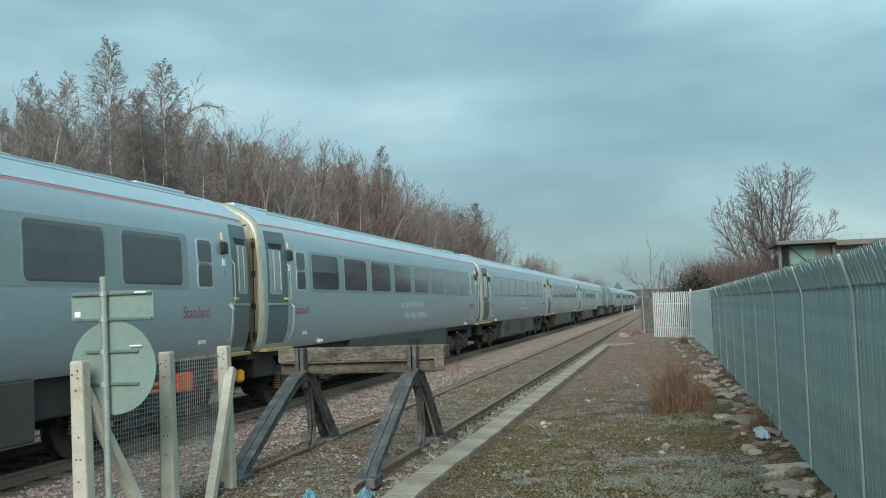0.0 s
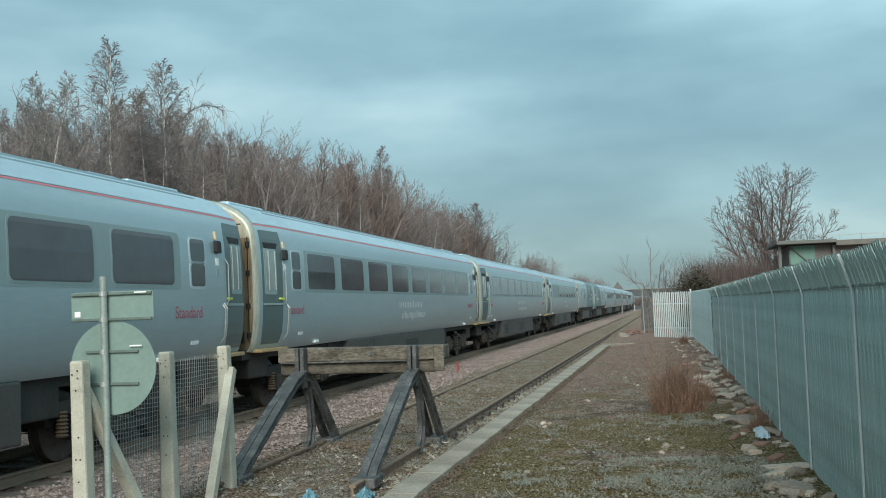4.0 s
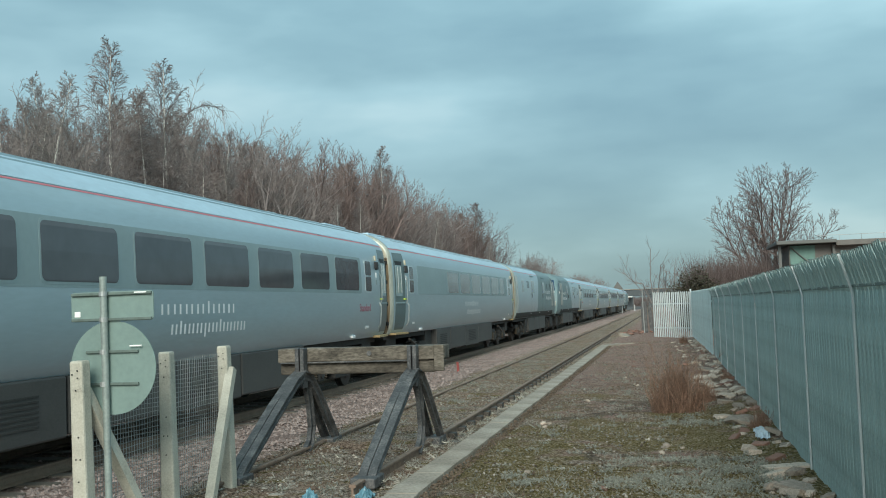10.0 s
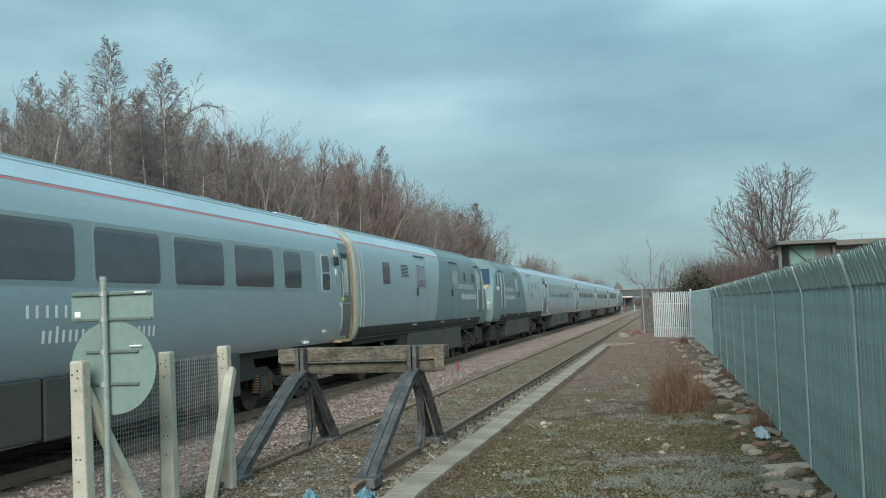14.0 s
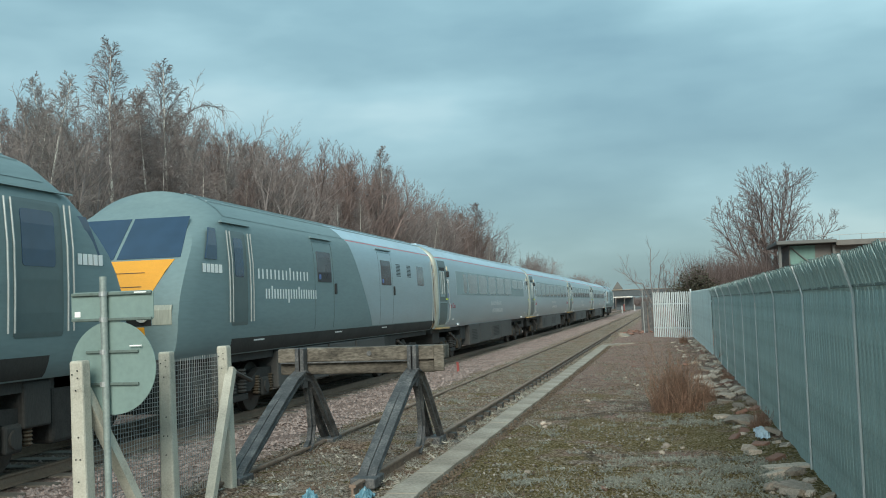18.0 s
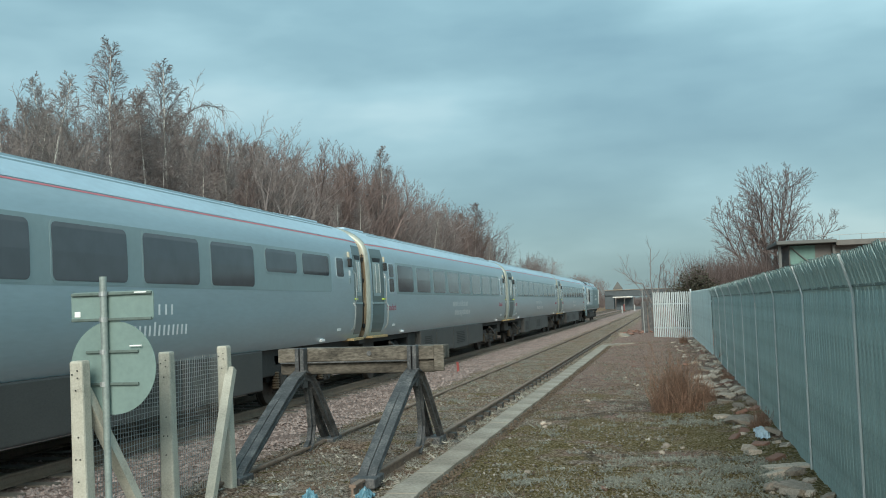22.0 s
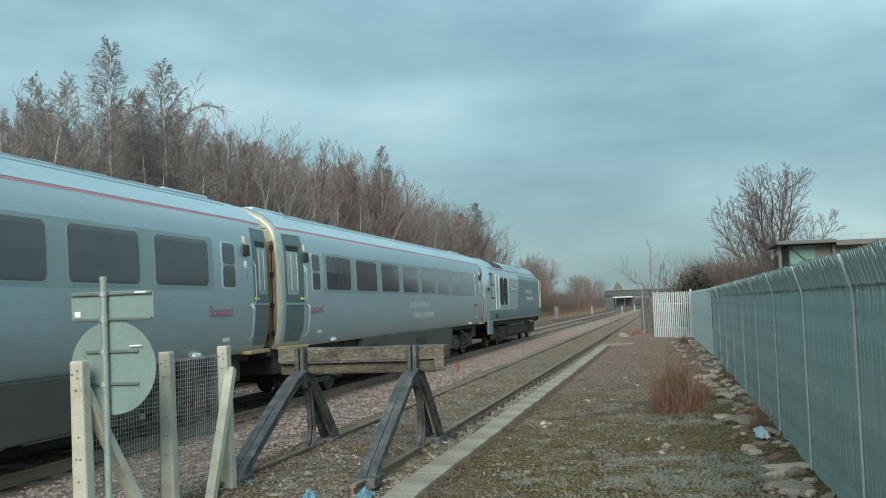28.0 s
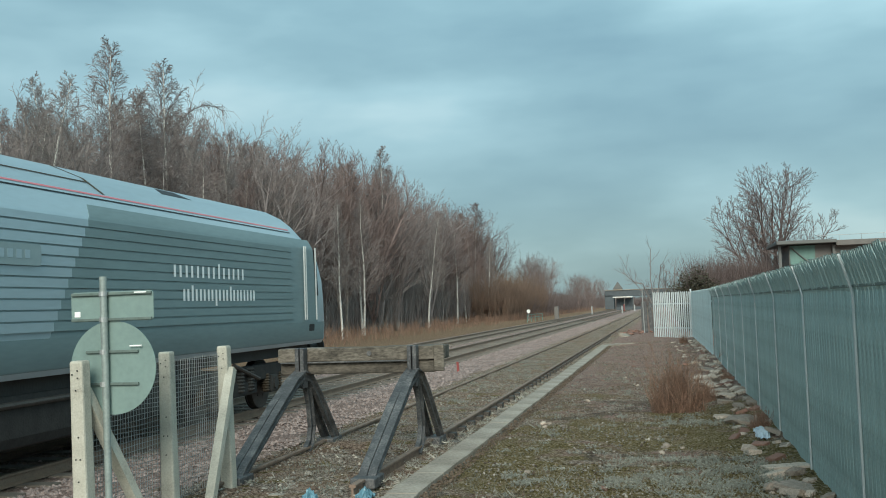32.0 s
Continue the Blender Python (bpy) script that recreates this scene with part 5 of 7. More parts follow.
    for s in SIDES:
        for c in (4.2, 8.8, 12.6):
            bm = bmesh.new()
            side_rows(bm, rect_rows(*span(c, c + 0.5), 1.33, 1.36), s, 0.006, COACH_PROFILE)
            part("sticker", bm, M_WHITE, van)
    coach_end_y = map_y(length)
    inward = 1 if far_cab_end else -1
    bm = bmesh.new()
    loft(bm, [ring(COACH_PROFILE, coach_end_y + inward * d, k, t) for d, k, t in ((0.10, 0.90, TOP - 0.07), (0.11, 0.925, TOP - 0.06), (0.145, 0.95, TOP - 0.04))])
    part("end_wall", bm, M_ENDBROWN, van, "grimy brown end wall")
    bm = bmesh.new()
    loft(bm, [ring(COACH_PROFILE, coach_end_y + inward * d, k, t) for d, k, t in ((0.145, 0.95, TOP - 0.04), (0.17, 0.966, TOP - 0.028), (0.21, 0.981, TOP - 0.014), (0.27, 0.9945, TOP - 0.002), (0.32, 1.0015, TOP + 0.004), (0.34, 1.002, TOP + 0.005))], False)
    part("end_corner", bm, M_ENDPALE, van, "pale rounded corner of the van end", True)
    bm = bmesh.new()
    for k in range(4):
        a, b = sorted((coach_end_y + inward * (-0.02 + k * 0.035), coach_end_y + inward * (0.002 + k * 0.035)))
        box(bm, -0.62, 0.62, a, b, 1.15, 3.35, 0.008)
    part("gangway_bellows", bm, M_BELLOWS, van)
    for s in SIDES:
        for d in (0.36, 0.62):
            bm = bmesh.new()
            for za, zb in ((1.4, 2.0), (2.0, 2.7), (2.7, 3.25)):
                y = coach_end_y + inward * d
                rod(bm, (s * (half_width(COACH_PROFILE, za) + 0.05), y, za), (s * (half_width(COACH_PROFILE, zb) + 0.05), y, zb), 0.012, seg=6)
            part("grab_rail", bm, M_STEELRAIL, van, "steel handrail")
    for c in (3.9, length - 3.5):
        bogie(van, map_y(c), 2.6, R_WHEEL)
    return van


def build_locomotive():
    length = 18.75
    loco = tagged(new("diesel_locomotive"), "silver and slate diesel locomotive with ribbed sides and an orange-yellow front", "locomotive", "vehicles of the train")

    def ident(c):
        return c

    def mirror(c):
        return length - c

    P = LOCO_PROFILE
    cab_body(loco, P, length, loco_front, ident, M_SILVER, True, 0.92)
    cab_front(loco, loco_front, ident, M_SILVER, 0.92, plain=True)
    cab_front(loco, loco_front, mirror, M_SILVER, 0.92, plain=True)
    # slate skirt and the slate rear part of the side

    def slant(z):
        return 8.5 + (z - 1.7) * 0.60

    panel("slate_skirt", rect_rows(0.55, length - 0.35, 1.22, 1.60), SIDES, 0.004, M_SLATE, loco, P, label="dark slate lower side")
    panel("slate_side", [(1.60, slant(1.60), length - 0.75), (3.30, slant(3.30), length - 0.95)], SIDES, 0.005, M_SLATE, loco, P, label="dark slate rear part of the side")
    panel("red_line", rect_rows(1.3, length - 1.8, 3.456, 3.480), SIDES, 0.006, M_RED, loco, P, 0.004, "thin red roof line")
    panel("roof_gutter", rect_rows(1.8, length - 1.8, 3.405, 3.418), SIDES, 0.012, M_BLACK, loco, P, 0.01)
    # long ribs
    n = 11
    for k in range(n):
        z = 1.68 + k * 0.131
        for s in SIDES:
            bm = bmesh.new()
            side_rows(bm, [(z, 5.86, slant(z)), (z + 0.108, 5.86, slant(z))], s, 0.030, P, 0.030)
            part("side_rib", bm, M_SILVER, loco)
            bm = bmesh.new()
            side_rows(bm, [(z, slant(z) + 0.001, 16.5), (z + 0.108, slant(z) + 0.001, 16.5)], s, 0.030, P, 0.030)
            part("side_rib", bm, M_SLATE, loco)
            if k < n - 1:
                bm = bmesh.new()
                side_rows(bm, rect_rows(5.55, 16.5, z + 0.112, z + 0.128), s, 0.008, P, 0.006)
                part("rib_groove", bm, M_BAND, loco)
    # intake grilles
    for a, b in ((3.48, 4.46), (4.58, 5.56)):
        for s in SIDES:
            bm = bmesh.new()
            c = 0.16
            rows = [(1.84, a + c, b - c), (2.02, a, b), (2.88, a, b), (3.05, a + c, b - c)]
            side_rows(bm, rows, s, 0.010, P)
            g = part("intake_grille", bm, M_BLACK, loco, "tall dark slatted intake grille")
            bm = bmesh.new()
            for k in range(22):
                z = 1.90 + k * 0.05
                side_rows(bm, rect_rows(a + 0.1, b - 0.1, z, z + 0.012), s, 0.018, P, 0.008)
            part("slat", bm, M_UNDER, g)
            bm = bmesh.new()
            side_rows(bm, rect_rows((a + b) / 2 - 0.02, (a + b) / 2 + 0.02, 1.90, 3.0), s, 0.024, P, 0.012)
            side_rows(bm, [(1.95, b - 0.30, b - 0.22), (2.95, a + 0.22, a + 0.30)], s, 0.022, P, 0.01)
            part("grille_bar", bm, M_SKIRT, g)
    # cab side windows, doors and rails, both ends
    for map_y, rear in ((ident, False), (mirror, True)):
        def span(a, b):
            return tuple(sorted((map_y(a), map_y(b))))
        if rear:
            for s in SIDES:
                bm = bmesh.new()
                side_rows(bm, round_rows(*span(0.98, 1.42), 1.62, 3.18, 0.03), s, 0.008, P)
                part("cab_door", bm, M_SLATE, loco)
                bm = bmesh.new()
                side_rows(bm, [(2.15, *span(0.66, 0.86)), (3.10, *span(0.76, 0.88))], s, 0.006, P)
                part("cab_side_window", bm, M_BLACK, loco)
                for c in (0.92, 1.50, 1.60):
                    bm = bmesh.new()
                    x = s * (half_width(P, 2.4) + 0.05)
                    rod(bm, (x, map_y(c), 1.65), (x, map_y(c), 3.14), 0.016, seg=6)
                    part("grab_rail", bm, M_CHROME, loco, "bright handrail")
                bm = bmesh.new()
                side_rows(bm, round_rows(*span(0.95, 1.25), 1.42, 1.56, 0.03), s, 0.010, P)
                part("step_recess", bm, M_BLACK, loco)
            continue
        for s in SIDES:
            bm = bmesh.new()
            side_rows(bm, round_rows(*span(1.11, 1.83), 2.10, 3.20, 0.04), s, 0.006, P)
            w = part("cab_side_window", bm, M_BLACK, loco, "black-framed cab window with a pale lower pane")
            bm = bmesh.new()
            side_rows(bm, round_rows(*span(1.18, 1.76), 2.72, 3.14, 0.03), s, 0.012, P)
            part("pane", bm, M_CABGLASS, w)
            bm = bmesh.new()
            side_rows(bm, round_rows(*span(1.18, 1.76), 2.17, 2.66, 0.03), s, 0.014, P)
            part("lower_panel", bm, M_SILVER if not rear else M_SLATE, w)
            bm = bmesh.new()
            side_rows(bm, round_rows(*span(2.22, 2.74), 1.62, 3.18, 0.03), s, 0.008, P)
            d = part("cab_door", bm, M_SILVER if not rear else M_SLATE, loco)
            bm = bmesh.new()
            for z in (1.9, 2.45):
                side_rows(bm, round_rows(*span(2.26, 2.40), z, z + 0.13, 0.04), s, 0.02, P, 0.02)
            part("door_handle", bm, M_BLACK, d)
            for c in (1.98, 2.10, 2.80, 2.92):
                bm = bmesh.new()
                x = s * (half_width(P, 2.4) + 0.05)
                rod(bm, (x, map_y(c), 1.65), (x, map_y(c), 3.14), 0.016, seg=6)
                part("grab_rail", bm, M_CHROME, loco, "bright handrail")
            bm = bmesh.new()
            for k in range(11):
                z = 1.70 + k * 0.125
                side_rows(bm, rect_rows(*span(3.04, 3.34), z, z + 0.05), s, 0.02, P, 0.02)
            part("louvre", bm, M_SILVER if not rear else M_SLATE, loco)
            bm = bmesh.new()
            side_rows(bm, round_rows(*span(2.1, 2.75), 1.28, 1.46, 0.03), s, 0.010, P)
            part("step_recess", bm, M_BLACK, loco)
            bm = bmesh.new()
            box(bm, s * 1.30 - 0.05, s * 1.30 + 0.05, *span(0.35, 1.35), 0.62, 1.22, 0.03)
            part("front_skirt", bm, M_SLATE, loco, "dark slate skirt below the cab")
    number_bars(loco, SIDES, 0.30, 0.85, 2.42, 2.56, P, ident, M_BELLOWS)
    panel("name_plate", round_rows(6.42, 8.20, 2.45, 2.70, 0.05), SIDES, 0.065, M_BAND, loco, P, 0.03, "grey cast name plate")
    for s in SIDES:
        bm = bmesh.new()
        for i in range(9):
            side_rows(bm, rect_rows(6.60 + i * 0.16, 6.70 + i * 0.16, 2.53, 2.63), s, 0.070, P, 0.006)
        part("name_bars", bm, M_SILVER, loco, "name shown as plain bars")
    lettering(loco, 11.5, 14.65, 2.40, 0.24, P, 0.10, 0.035)
    # roof: dark radiator opening, hatch seams, exhaust slot
    for rows, m, name, label in (
        ([(3.51, 3.30, 6.15), (3.70, 2.85, 5.7), (3.87, 2.4, 5.1)], M_BLACK, "roof_radiator", "dark roof radiator opening"),
        ([(3.72, 12.1, 13.1), (3.84, 12.3, 12.9)], M_BLACK, "roof_exhaust", "dark roof slot"),
        ([(3.50, 5.98, 6.03), (3.90, 5.4, 5.45)], M_BELLOWS, "roof_seam", ""),
        ([(3.50, 10.05, 10.10), (3.90, 9.5, 9.55)], M_BELLOWS, "roof_seam", ""),
        ([(3.645, 7.0, 9.9), (3.655, 7.0, 9.9)], M_BELLOWS, "roof_seam", ""),
    ):
        panel(name, rows, SIDES, 0.010, m, loco, P, 0.01, label)
    bm = bmesh.new()
    box(bm, -1.1, 1.1, 0.7, length - 0.7, 0.95, 1.2)
    part("solebar", bm, M_UNDER, loco)
    bm = bmesh.new()
    rod(bm, (-0.0, 6.6, 0.70), (0.0, 12.4, 0.70), 0.1, seg=8)
    box(bm, -1.18, 1.18, 6.6, 12.4, 0.32, 1.0, 0.16)
    part("fuel_tank", bm, M_BOGIE, loco, "long dark fuel tank")
    bm = bmesh.new()
    for s in SIDES:
        rod(bm, (s * 1.2, 7.0, 0.86), (s * 1.2, 12.0, 0.86), 0.04, seg=8)
    part("pipe", bm, M_STEEL, loco)
    for y in (4.0, length - 4.0):
        bogie(loco, y, 2.8, 0.48, True)
    return loco


TRAVEL = [-17.01, -14.05, -11.10, -8.18, -5.28, -2.40, 0.47, 3.34, 6.25, 9.19, 12.17, 15.17, 18.18, 21.22, 24.26, 27.33, 30.41, 33.50, 36.60, 39.71, 42.84, 46.00, 49.19, 52.41, 55.65, 58.93, 62.25, 65.63, 69.06, 72.54, 76.07, 79.63, 83.23, 86.85, 90.49, 94.16, 97.86, 101.59, 105.34, 109.13, 112.95, 116.81, 120.73, 124.70, 128.71, 132.75, 136.84, 140.97, 145.15, 149.38, 153.67, 158.03, 162.46, 166.97, 171.54, 176.13, 180.74, 185.37, 190.01, 194.76, 199.61, 204.54, 209.53, 214.56, 219.62]


def orange_gear(coach):
    """Bright orange pipes and valve boxes about the trailing bogie of the leading coach."""
    for z, a, b in ((0.84, 19.3, 20.4), (0.74, 18.9, 20.4)):
        bm = bmesh.new()
        rod(bm, (1.20, a, z - 0.02), (1.20, b, z), 0.028, seg=8)
        rod(bm, (1.20, a, z - 0.02), (1.20, a, z + 0.24), 0.028, seg=8)
        part("air_pipe", bm, M_HIVIS, coach, "bright orange air pipe")
    for a, b, z0, z1 in ((20.4, 20.9, 0.66, 0.94), (22.0, 22.4, 0.72, 0.92)):
        bm = bmesh.new()
        box(bm, 1.02, 1.24, a, b, z0, z1, 0.02)
        part("valve_box", bm, M_HIVIS, coach, "bright orange valve box")
    bm = bmesh.new()
    lathe(bm, 1.14, 22.9, ((0.62, 0.05), (0.66, 0.09), (0.80, 0.09), (0.84, 0.05)))
    part("valve", bm, M_ORANGE, coach, "yellow valve")


def build_train():
    """The vehicles in the order in which they pass, with where each begins along the train."""
    L, D = 23.0, 18.83
    std = build_coach("standard")
    rake = [(std, -L)]
    for k in range(3):
        rake.append((copy_thing(std, pose(TRACK, 0, 0)), L * k))
    tail = [copy_thing(std, pose(TRACK, 0, 0)) for k in range(3)]
    orange_gear(std)
    rake.append((build_coach("buffet"), 3 * L))
    van_one = build_driving_van(True, {"nose": 0.30, "narrow": 0.92, "slant": (9.25, 10.25), "letters": (6.36, 3.14), "number": (1.05, 1.65), "openings": [
        (1.77, 3.14, 0, 0, "cabdoor"), (3.43, 3.86, 2.74, 3.05, "louvre"), (5.06, 5.42, 2.74, 3.05, "louvre"), (6.35, 7.70, 0, 0, "door"), (11.40, 12.70, 0, 0, "door"), (13.6, 14.4, 2.70, 3.06, "louvre"), (15.6, 16.3, 2.48, 3.05, "window")]})
    rake.append((van_one, 4 * L + 0.2))
    van_two = build_driving_van(False, {"nose": 1.35, "narrow": 0.95, "slant": (9.95, 11.70), "letters": (4.29, 7.50), "number": (2.08, 2.84), "openings": [
        (2.98, 4.06, 0, 0, "cabdoor"), (7.40, 8.62, 0, 0, "door"), (12.35, 13.62, 0, 0, "door"), (14.07, 14.50, 2.70, 3.05, "louvre"), (15.25, 15.68, 2.70, 3.05, "louvre"), (16.44, 17.23, 2.48, 3.05, "window")]})
    rake.append((van_two, 4 * L + D))
    o = 4 * L + 2 * D
    rake.append((build_coach("kitchen"), o))
    for k in range(3):
        rake.append((tail[k], o + L * (k + 1)))
    rake.append((build_locomotive(), o + 4 * L + 0.45))
    return rake


def travel_at(t):
    i = min(int(t / 0.5), len(TRAVEL) - 2)
    f = t / 0.5 - i
    p = [TRAVEL[max(0, min(len(TRAVEL) - 1, i + k))] for k in (-1, 0, 1, 2)]
    m0, m1 = (p[2] - p[0]) / 2, (p[3] - p[1]) / 2
    if i == 0:
        m0 = p[2] - p[1]
    if i == len(TRAVEL) - 2:
        m1 = p[2] - p[1]
    return (2 * f ** 3 - 3 * f ** 2 + 1) * p[1] + (f ** 3 - 2 * f ** 2 + f) * m0 + (3 * f ** 2 - 2 * f ** 3) * p[2] + (f ** 3 - f ** 2) * m1


def motions():
    """The train rolls past towards the camera, its wheels turning."""
    times = [0.5 * i for i in range(65)]
    turns = [i / 15 for i in range(0, 300)] + [i / 30 for i in range(600, 961)]
    for vehicle, start in RAKE:
        walk(vehicle, [(t, pose(TRACK, start - travel_at(t), 0)) for t in times])
        for b in vehicle.children:
            if b.name.split(".")[0] != "bogie":
                continue
            for w in b.children:
                if w.name.split(".")[0] != "wheelset":
                    continue
                at = w.matrix_basis.translation.copy()
                walk(w, [(t, pose(0, at.y, at.z, math.degrees(travel_at(t) / at.z))) for t in turns])
# ---------------------------------------------------------------- trees and plants
class Sticks:
    """Collects tapered three-sided sticks into one mesh."""
    def __init__(self):
        self.v, self.f = [], []

    def seg(self, a, b, r0, r1):
        d = b - a
        if d.length < 1e-6:
            return
        u = d.orthogonal().normalized()
        w = d.normalized().cross(u)
        o = len(self.v)
        for p, r in ((a, r0), (b, r1)):
            for k in (0, 2.094, 4.189):
                self.v.append(p + u * (r * math.cos(k)) + w * (r * math.sin(k)))
        self.f += [(o, o + 1, o + 4, o + 3), (o + 1, o + 2, o + 5, o + 4), (o + 2, o, o + 3, o + 5)]

    def tip(self, a, b, r):
        d = b - a
        if d.length < 1e-6:
            return
        u = d.orthogonal().normalized()
        w = d.normalized().cross(u)
        o = len(self.v)
        for k in (0, 2.094, 4.189):
            self.v.append(a + u * (r * math.cos(k)) + w * (r * math.sin(k)))
        self.v.append(b)
        self.f += [(o, o + 1, o + 3), (o + 1, o + 2, o + 3), (o + 2, o, o + 3)]

    def make(self, name, material, parent=None):
        return quick(name, [tuple(v) for v in self.v], self.f, material, parent)


def any_dir(rng, up=0.0):
    a = rng.uniform(0, 2 * math.pi)
    z = rng.uniform(-0.5, 0.8) + up
    return Vector((math.cos(a), math.sin(a), z)).normalized()


def shoot(st, rng, p, d, length, r, level, spec, thin):
    """A shoot in bent pieces that carries finer side shoots; spec gives, level by level,
    the pieces, the side shoots, their angle, their share of the length, the lift and where they begin."""
    pieces, kids, angle, share, lift, start = spec[level]
    path = [(p.copy(), d.copy())]
    for i in range(pieces):
        d = (d + Vector((rng.gauss(0, 0.085), rng.gauss(0, 0.085), rng.gauss(0, 0.05) + lift))).normalized()
        q = p + d * (length / pieces)
        ra, rb = max(thin, r * (1 - 0.8 * i / pieces)), max(thin, r * (1 - 0.8 * (i + 1) / pieces))
        if i == pieces - 1:
            st.tip(p, q, ra)
        else:
            st.seg(p, q, ra, rb)
        p = q
        path.append((p.copy(), d.copy()))
    turn = rng.uniform(0, 6.28)
    for k in range(kids):
        f = start + (1 - start) * ((k + rng.random()) / kids) ** 0.75
        j = min(pieces - 1, int(f * pieces))
        s = path[j][0].lerp(path[j + 1][0], f * pieces - j)
        e = path[j + 1][1]
        side = e.orthogonal().normalized()
        side.rotate(Quaternion(e, turn + k * 2.4 + rng.uniform(-0.5, 0.5)))
        w = angle * rng.uniform(0.7, 1.25)
        shoot(st, rng, s, (e * math.cos(w) + side * math.sin(w)).normalized(), length * share * (1.25 - 0.8 * f) * rng.uniform(0.7, 1.25), r * (1 - 0.7 * f) * 0.55, level + 1, spec, thin)


def twig(st, rng, p, d, length, r, droop):
    q = p + d * length * 0.5
    st.seg(p, q, r, r * 0.8)
    e = (d + Vector((rng.gauss(0, 0.12), rng.gauss(0, 0.12), -droop * 1.6))).normalized()
    st.tip(q, q + e * length * (0.5 + droop * 0.5), r * 0.8)


def leader(bm, rng, foot, lean, height, r, n=9):
    """A trunk in short lengths; gives its points back."""
    p, path = Vector(foot), []
    d = Vector((lean[0], lean[1], 1)).normalized()
    for i in range(n + 1):
        path.append((p.copy(), r * (1 - 0.90 * i / n)))
        d = (d + Vector((rng.uniform(-0.05, 0.05) - lean[0] * 0.10, rng.uniform(-0.05, 0.05) - lean[1] * 0.10, 0))).normalized()
        p = p + d * (height / n)
    for (a, ra), (b, rb) in zip(path, path[1:]):
        rod(bm, a, b, ra, rb, 7, False)
    return path


def birch(seed, height, droop=0.35, trunk_mat=None, twig_mat=None, slim=1.0, stems=1, low=0.22, bough=False, label="bare birch tree with fine hanging twigs", name="birch_tree"):
    """A slender trunk with rising limbs, their outer twigs hanging by droop."""
    rng = random.Random(seed)
    tree = tagged(new(name), label, "tree", "trees of the wood")
    bm = bmesh.new()
    st = Sticks()
    spec = ((5, 9, 0.55, 0.42, 0.03 - 0.08 * droop, 0.08), (3, 6, 0.50, 0.80, -0.22 * droop, 0.10), (2, 0, 0, 0, -0.60 * droop, 0))
    for k in range(stems):
        a = rng.uniform(0, 6.28)
        lean = (0.0, 0.0) if k == 0 else (math.cos(a) * 0.22, math.sin(a) * 0.22)
        h = height * (0.985 if k == 0 else rng.uniform(0.70, 0.88))
        path = leader(bm, rng, (lean[0], lean[1], -0.3), lean, h, height * (0.0085 if k == 0 else 0.0062))
        n = len(path) - 1
        count = 66 if k == 0 else 32
        for i in range(count):
            t = low + (0.99 - low) * ((i + rng.random()) / count) ** 0.85
            j = min(n - 1, int(t * n))
            s = path[j][0].lerp(path[j + 1][0], t * n - j)
            az = i * 2.4 + rng.uniform(-0.6, 0.6)
            rise = 1.15 + 0.75 * t + rng.uniform(-0.25, 0.4)
            d = Vector((math.cos(az), math.sin(az), rise)).normalized()
            total = h * slim * (0.285 * (1 - t) ** 0.85 + 0.04) * rng.uniform(0.65, 1.2)
            shoot(st, rng, s, d, total, max(0.016, height * 0.0026 * (1.25 - t)), 0, spec, 0.0088)
    if bough:
        p, d = Vector((0, 0, height * 0.73)), Vector((0.40, 0.65, 1.05)).normalized()
        for k in range(9):
            q = p + d * 0.44
            st.seg(p, q, 0.05 - 0.004 * k, 0.046 - 0.004 * k)
            if k > 2:
                for j in range(7):
                    twig(st, rng, p.lerp(q, rng.random()), (d * 0.8 + any_dir(rng) * 0.5).normalized(), rng.uniform(0.5, 1.2), 0.010, 0.75)
            p = q
            d = (d + Vector((0.02, 0, -0.05 - 0.035 * k))).normalized()
    part("trunk", bm, trunk_mat or M_BARK, tree, smooth=True)
    st.make("crown", twig_mat or M_TWIG, tree)
    return tree


def round_tree(seed, height, twig_mat, label, stems=6, out=0.5, kids=(10, 7, 4), lift=0.05, thin=0.012, name="bare_tree", group="trees of the wood", fork=0.08, angle=0.62, share=0.42):
    """A bare tree of several rising stems whose side shoots fill a rounded crown."""
    rng = random.Random(seed)
    tree = tagged(new(name), label, "tree", group)
    bm = bmesh.new()
    rod(bm, (0, 0, -0.3), (0, 0, height * fork), height * 0.018, height * 0.014, 9)
    part("trunk", bm, M_BARK, tree, smooth=True)
    st = Sticks()
    spec = ((7, kids[0], angle, share, lift * 0.4, 0.22), (4, kids[1], 0.60, 0.46, lift, 0.15), (3, kids[2], 0.55, 0.55, lift, 0.15), (2, 0, 0, 0, lift * 0.5, 0))
    for i in range(stems):
        az = i * 2.4 + rng.uniform(-0.35, 0.35)
        o = out * ((i + 0.5) / stems) ** 0.6 * rng.uniform(0.85, 1.15)
        d = Vector((math.cos(az) * o, math.sin(az) * o, 1.0)).normalized()
        ln = height * (1 - fork) * (0.95 - 0.10 * o) * rng.uniform(0.88, 1.03)
        shoot(st, rng, Vector((0, 0, height * (fork - 0.02))), d, ln, height * 0.0125, 0, spec, thin)
    st.make("crown", twig_mat, tree)
    return tree


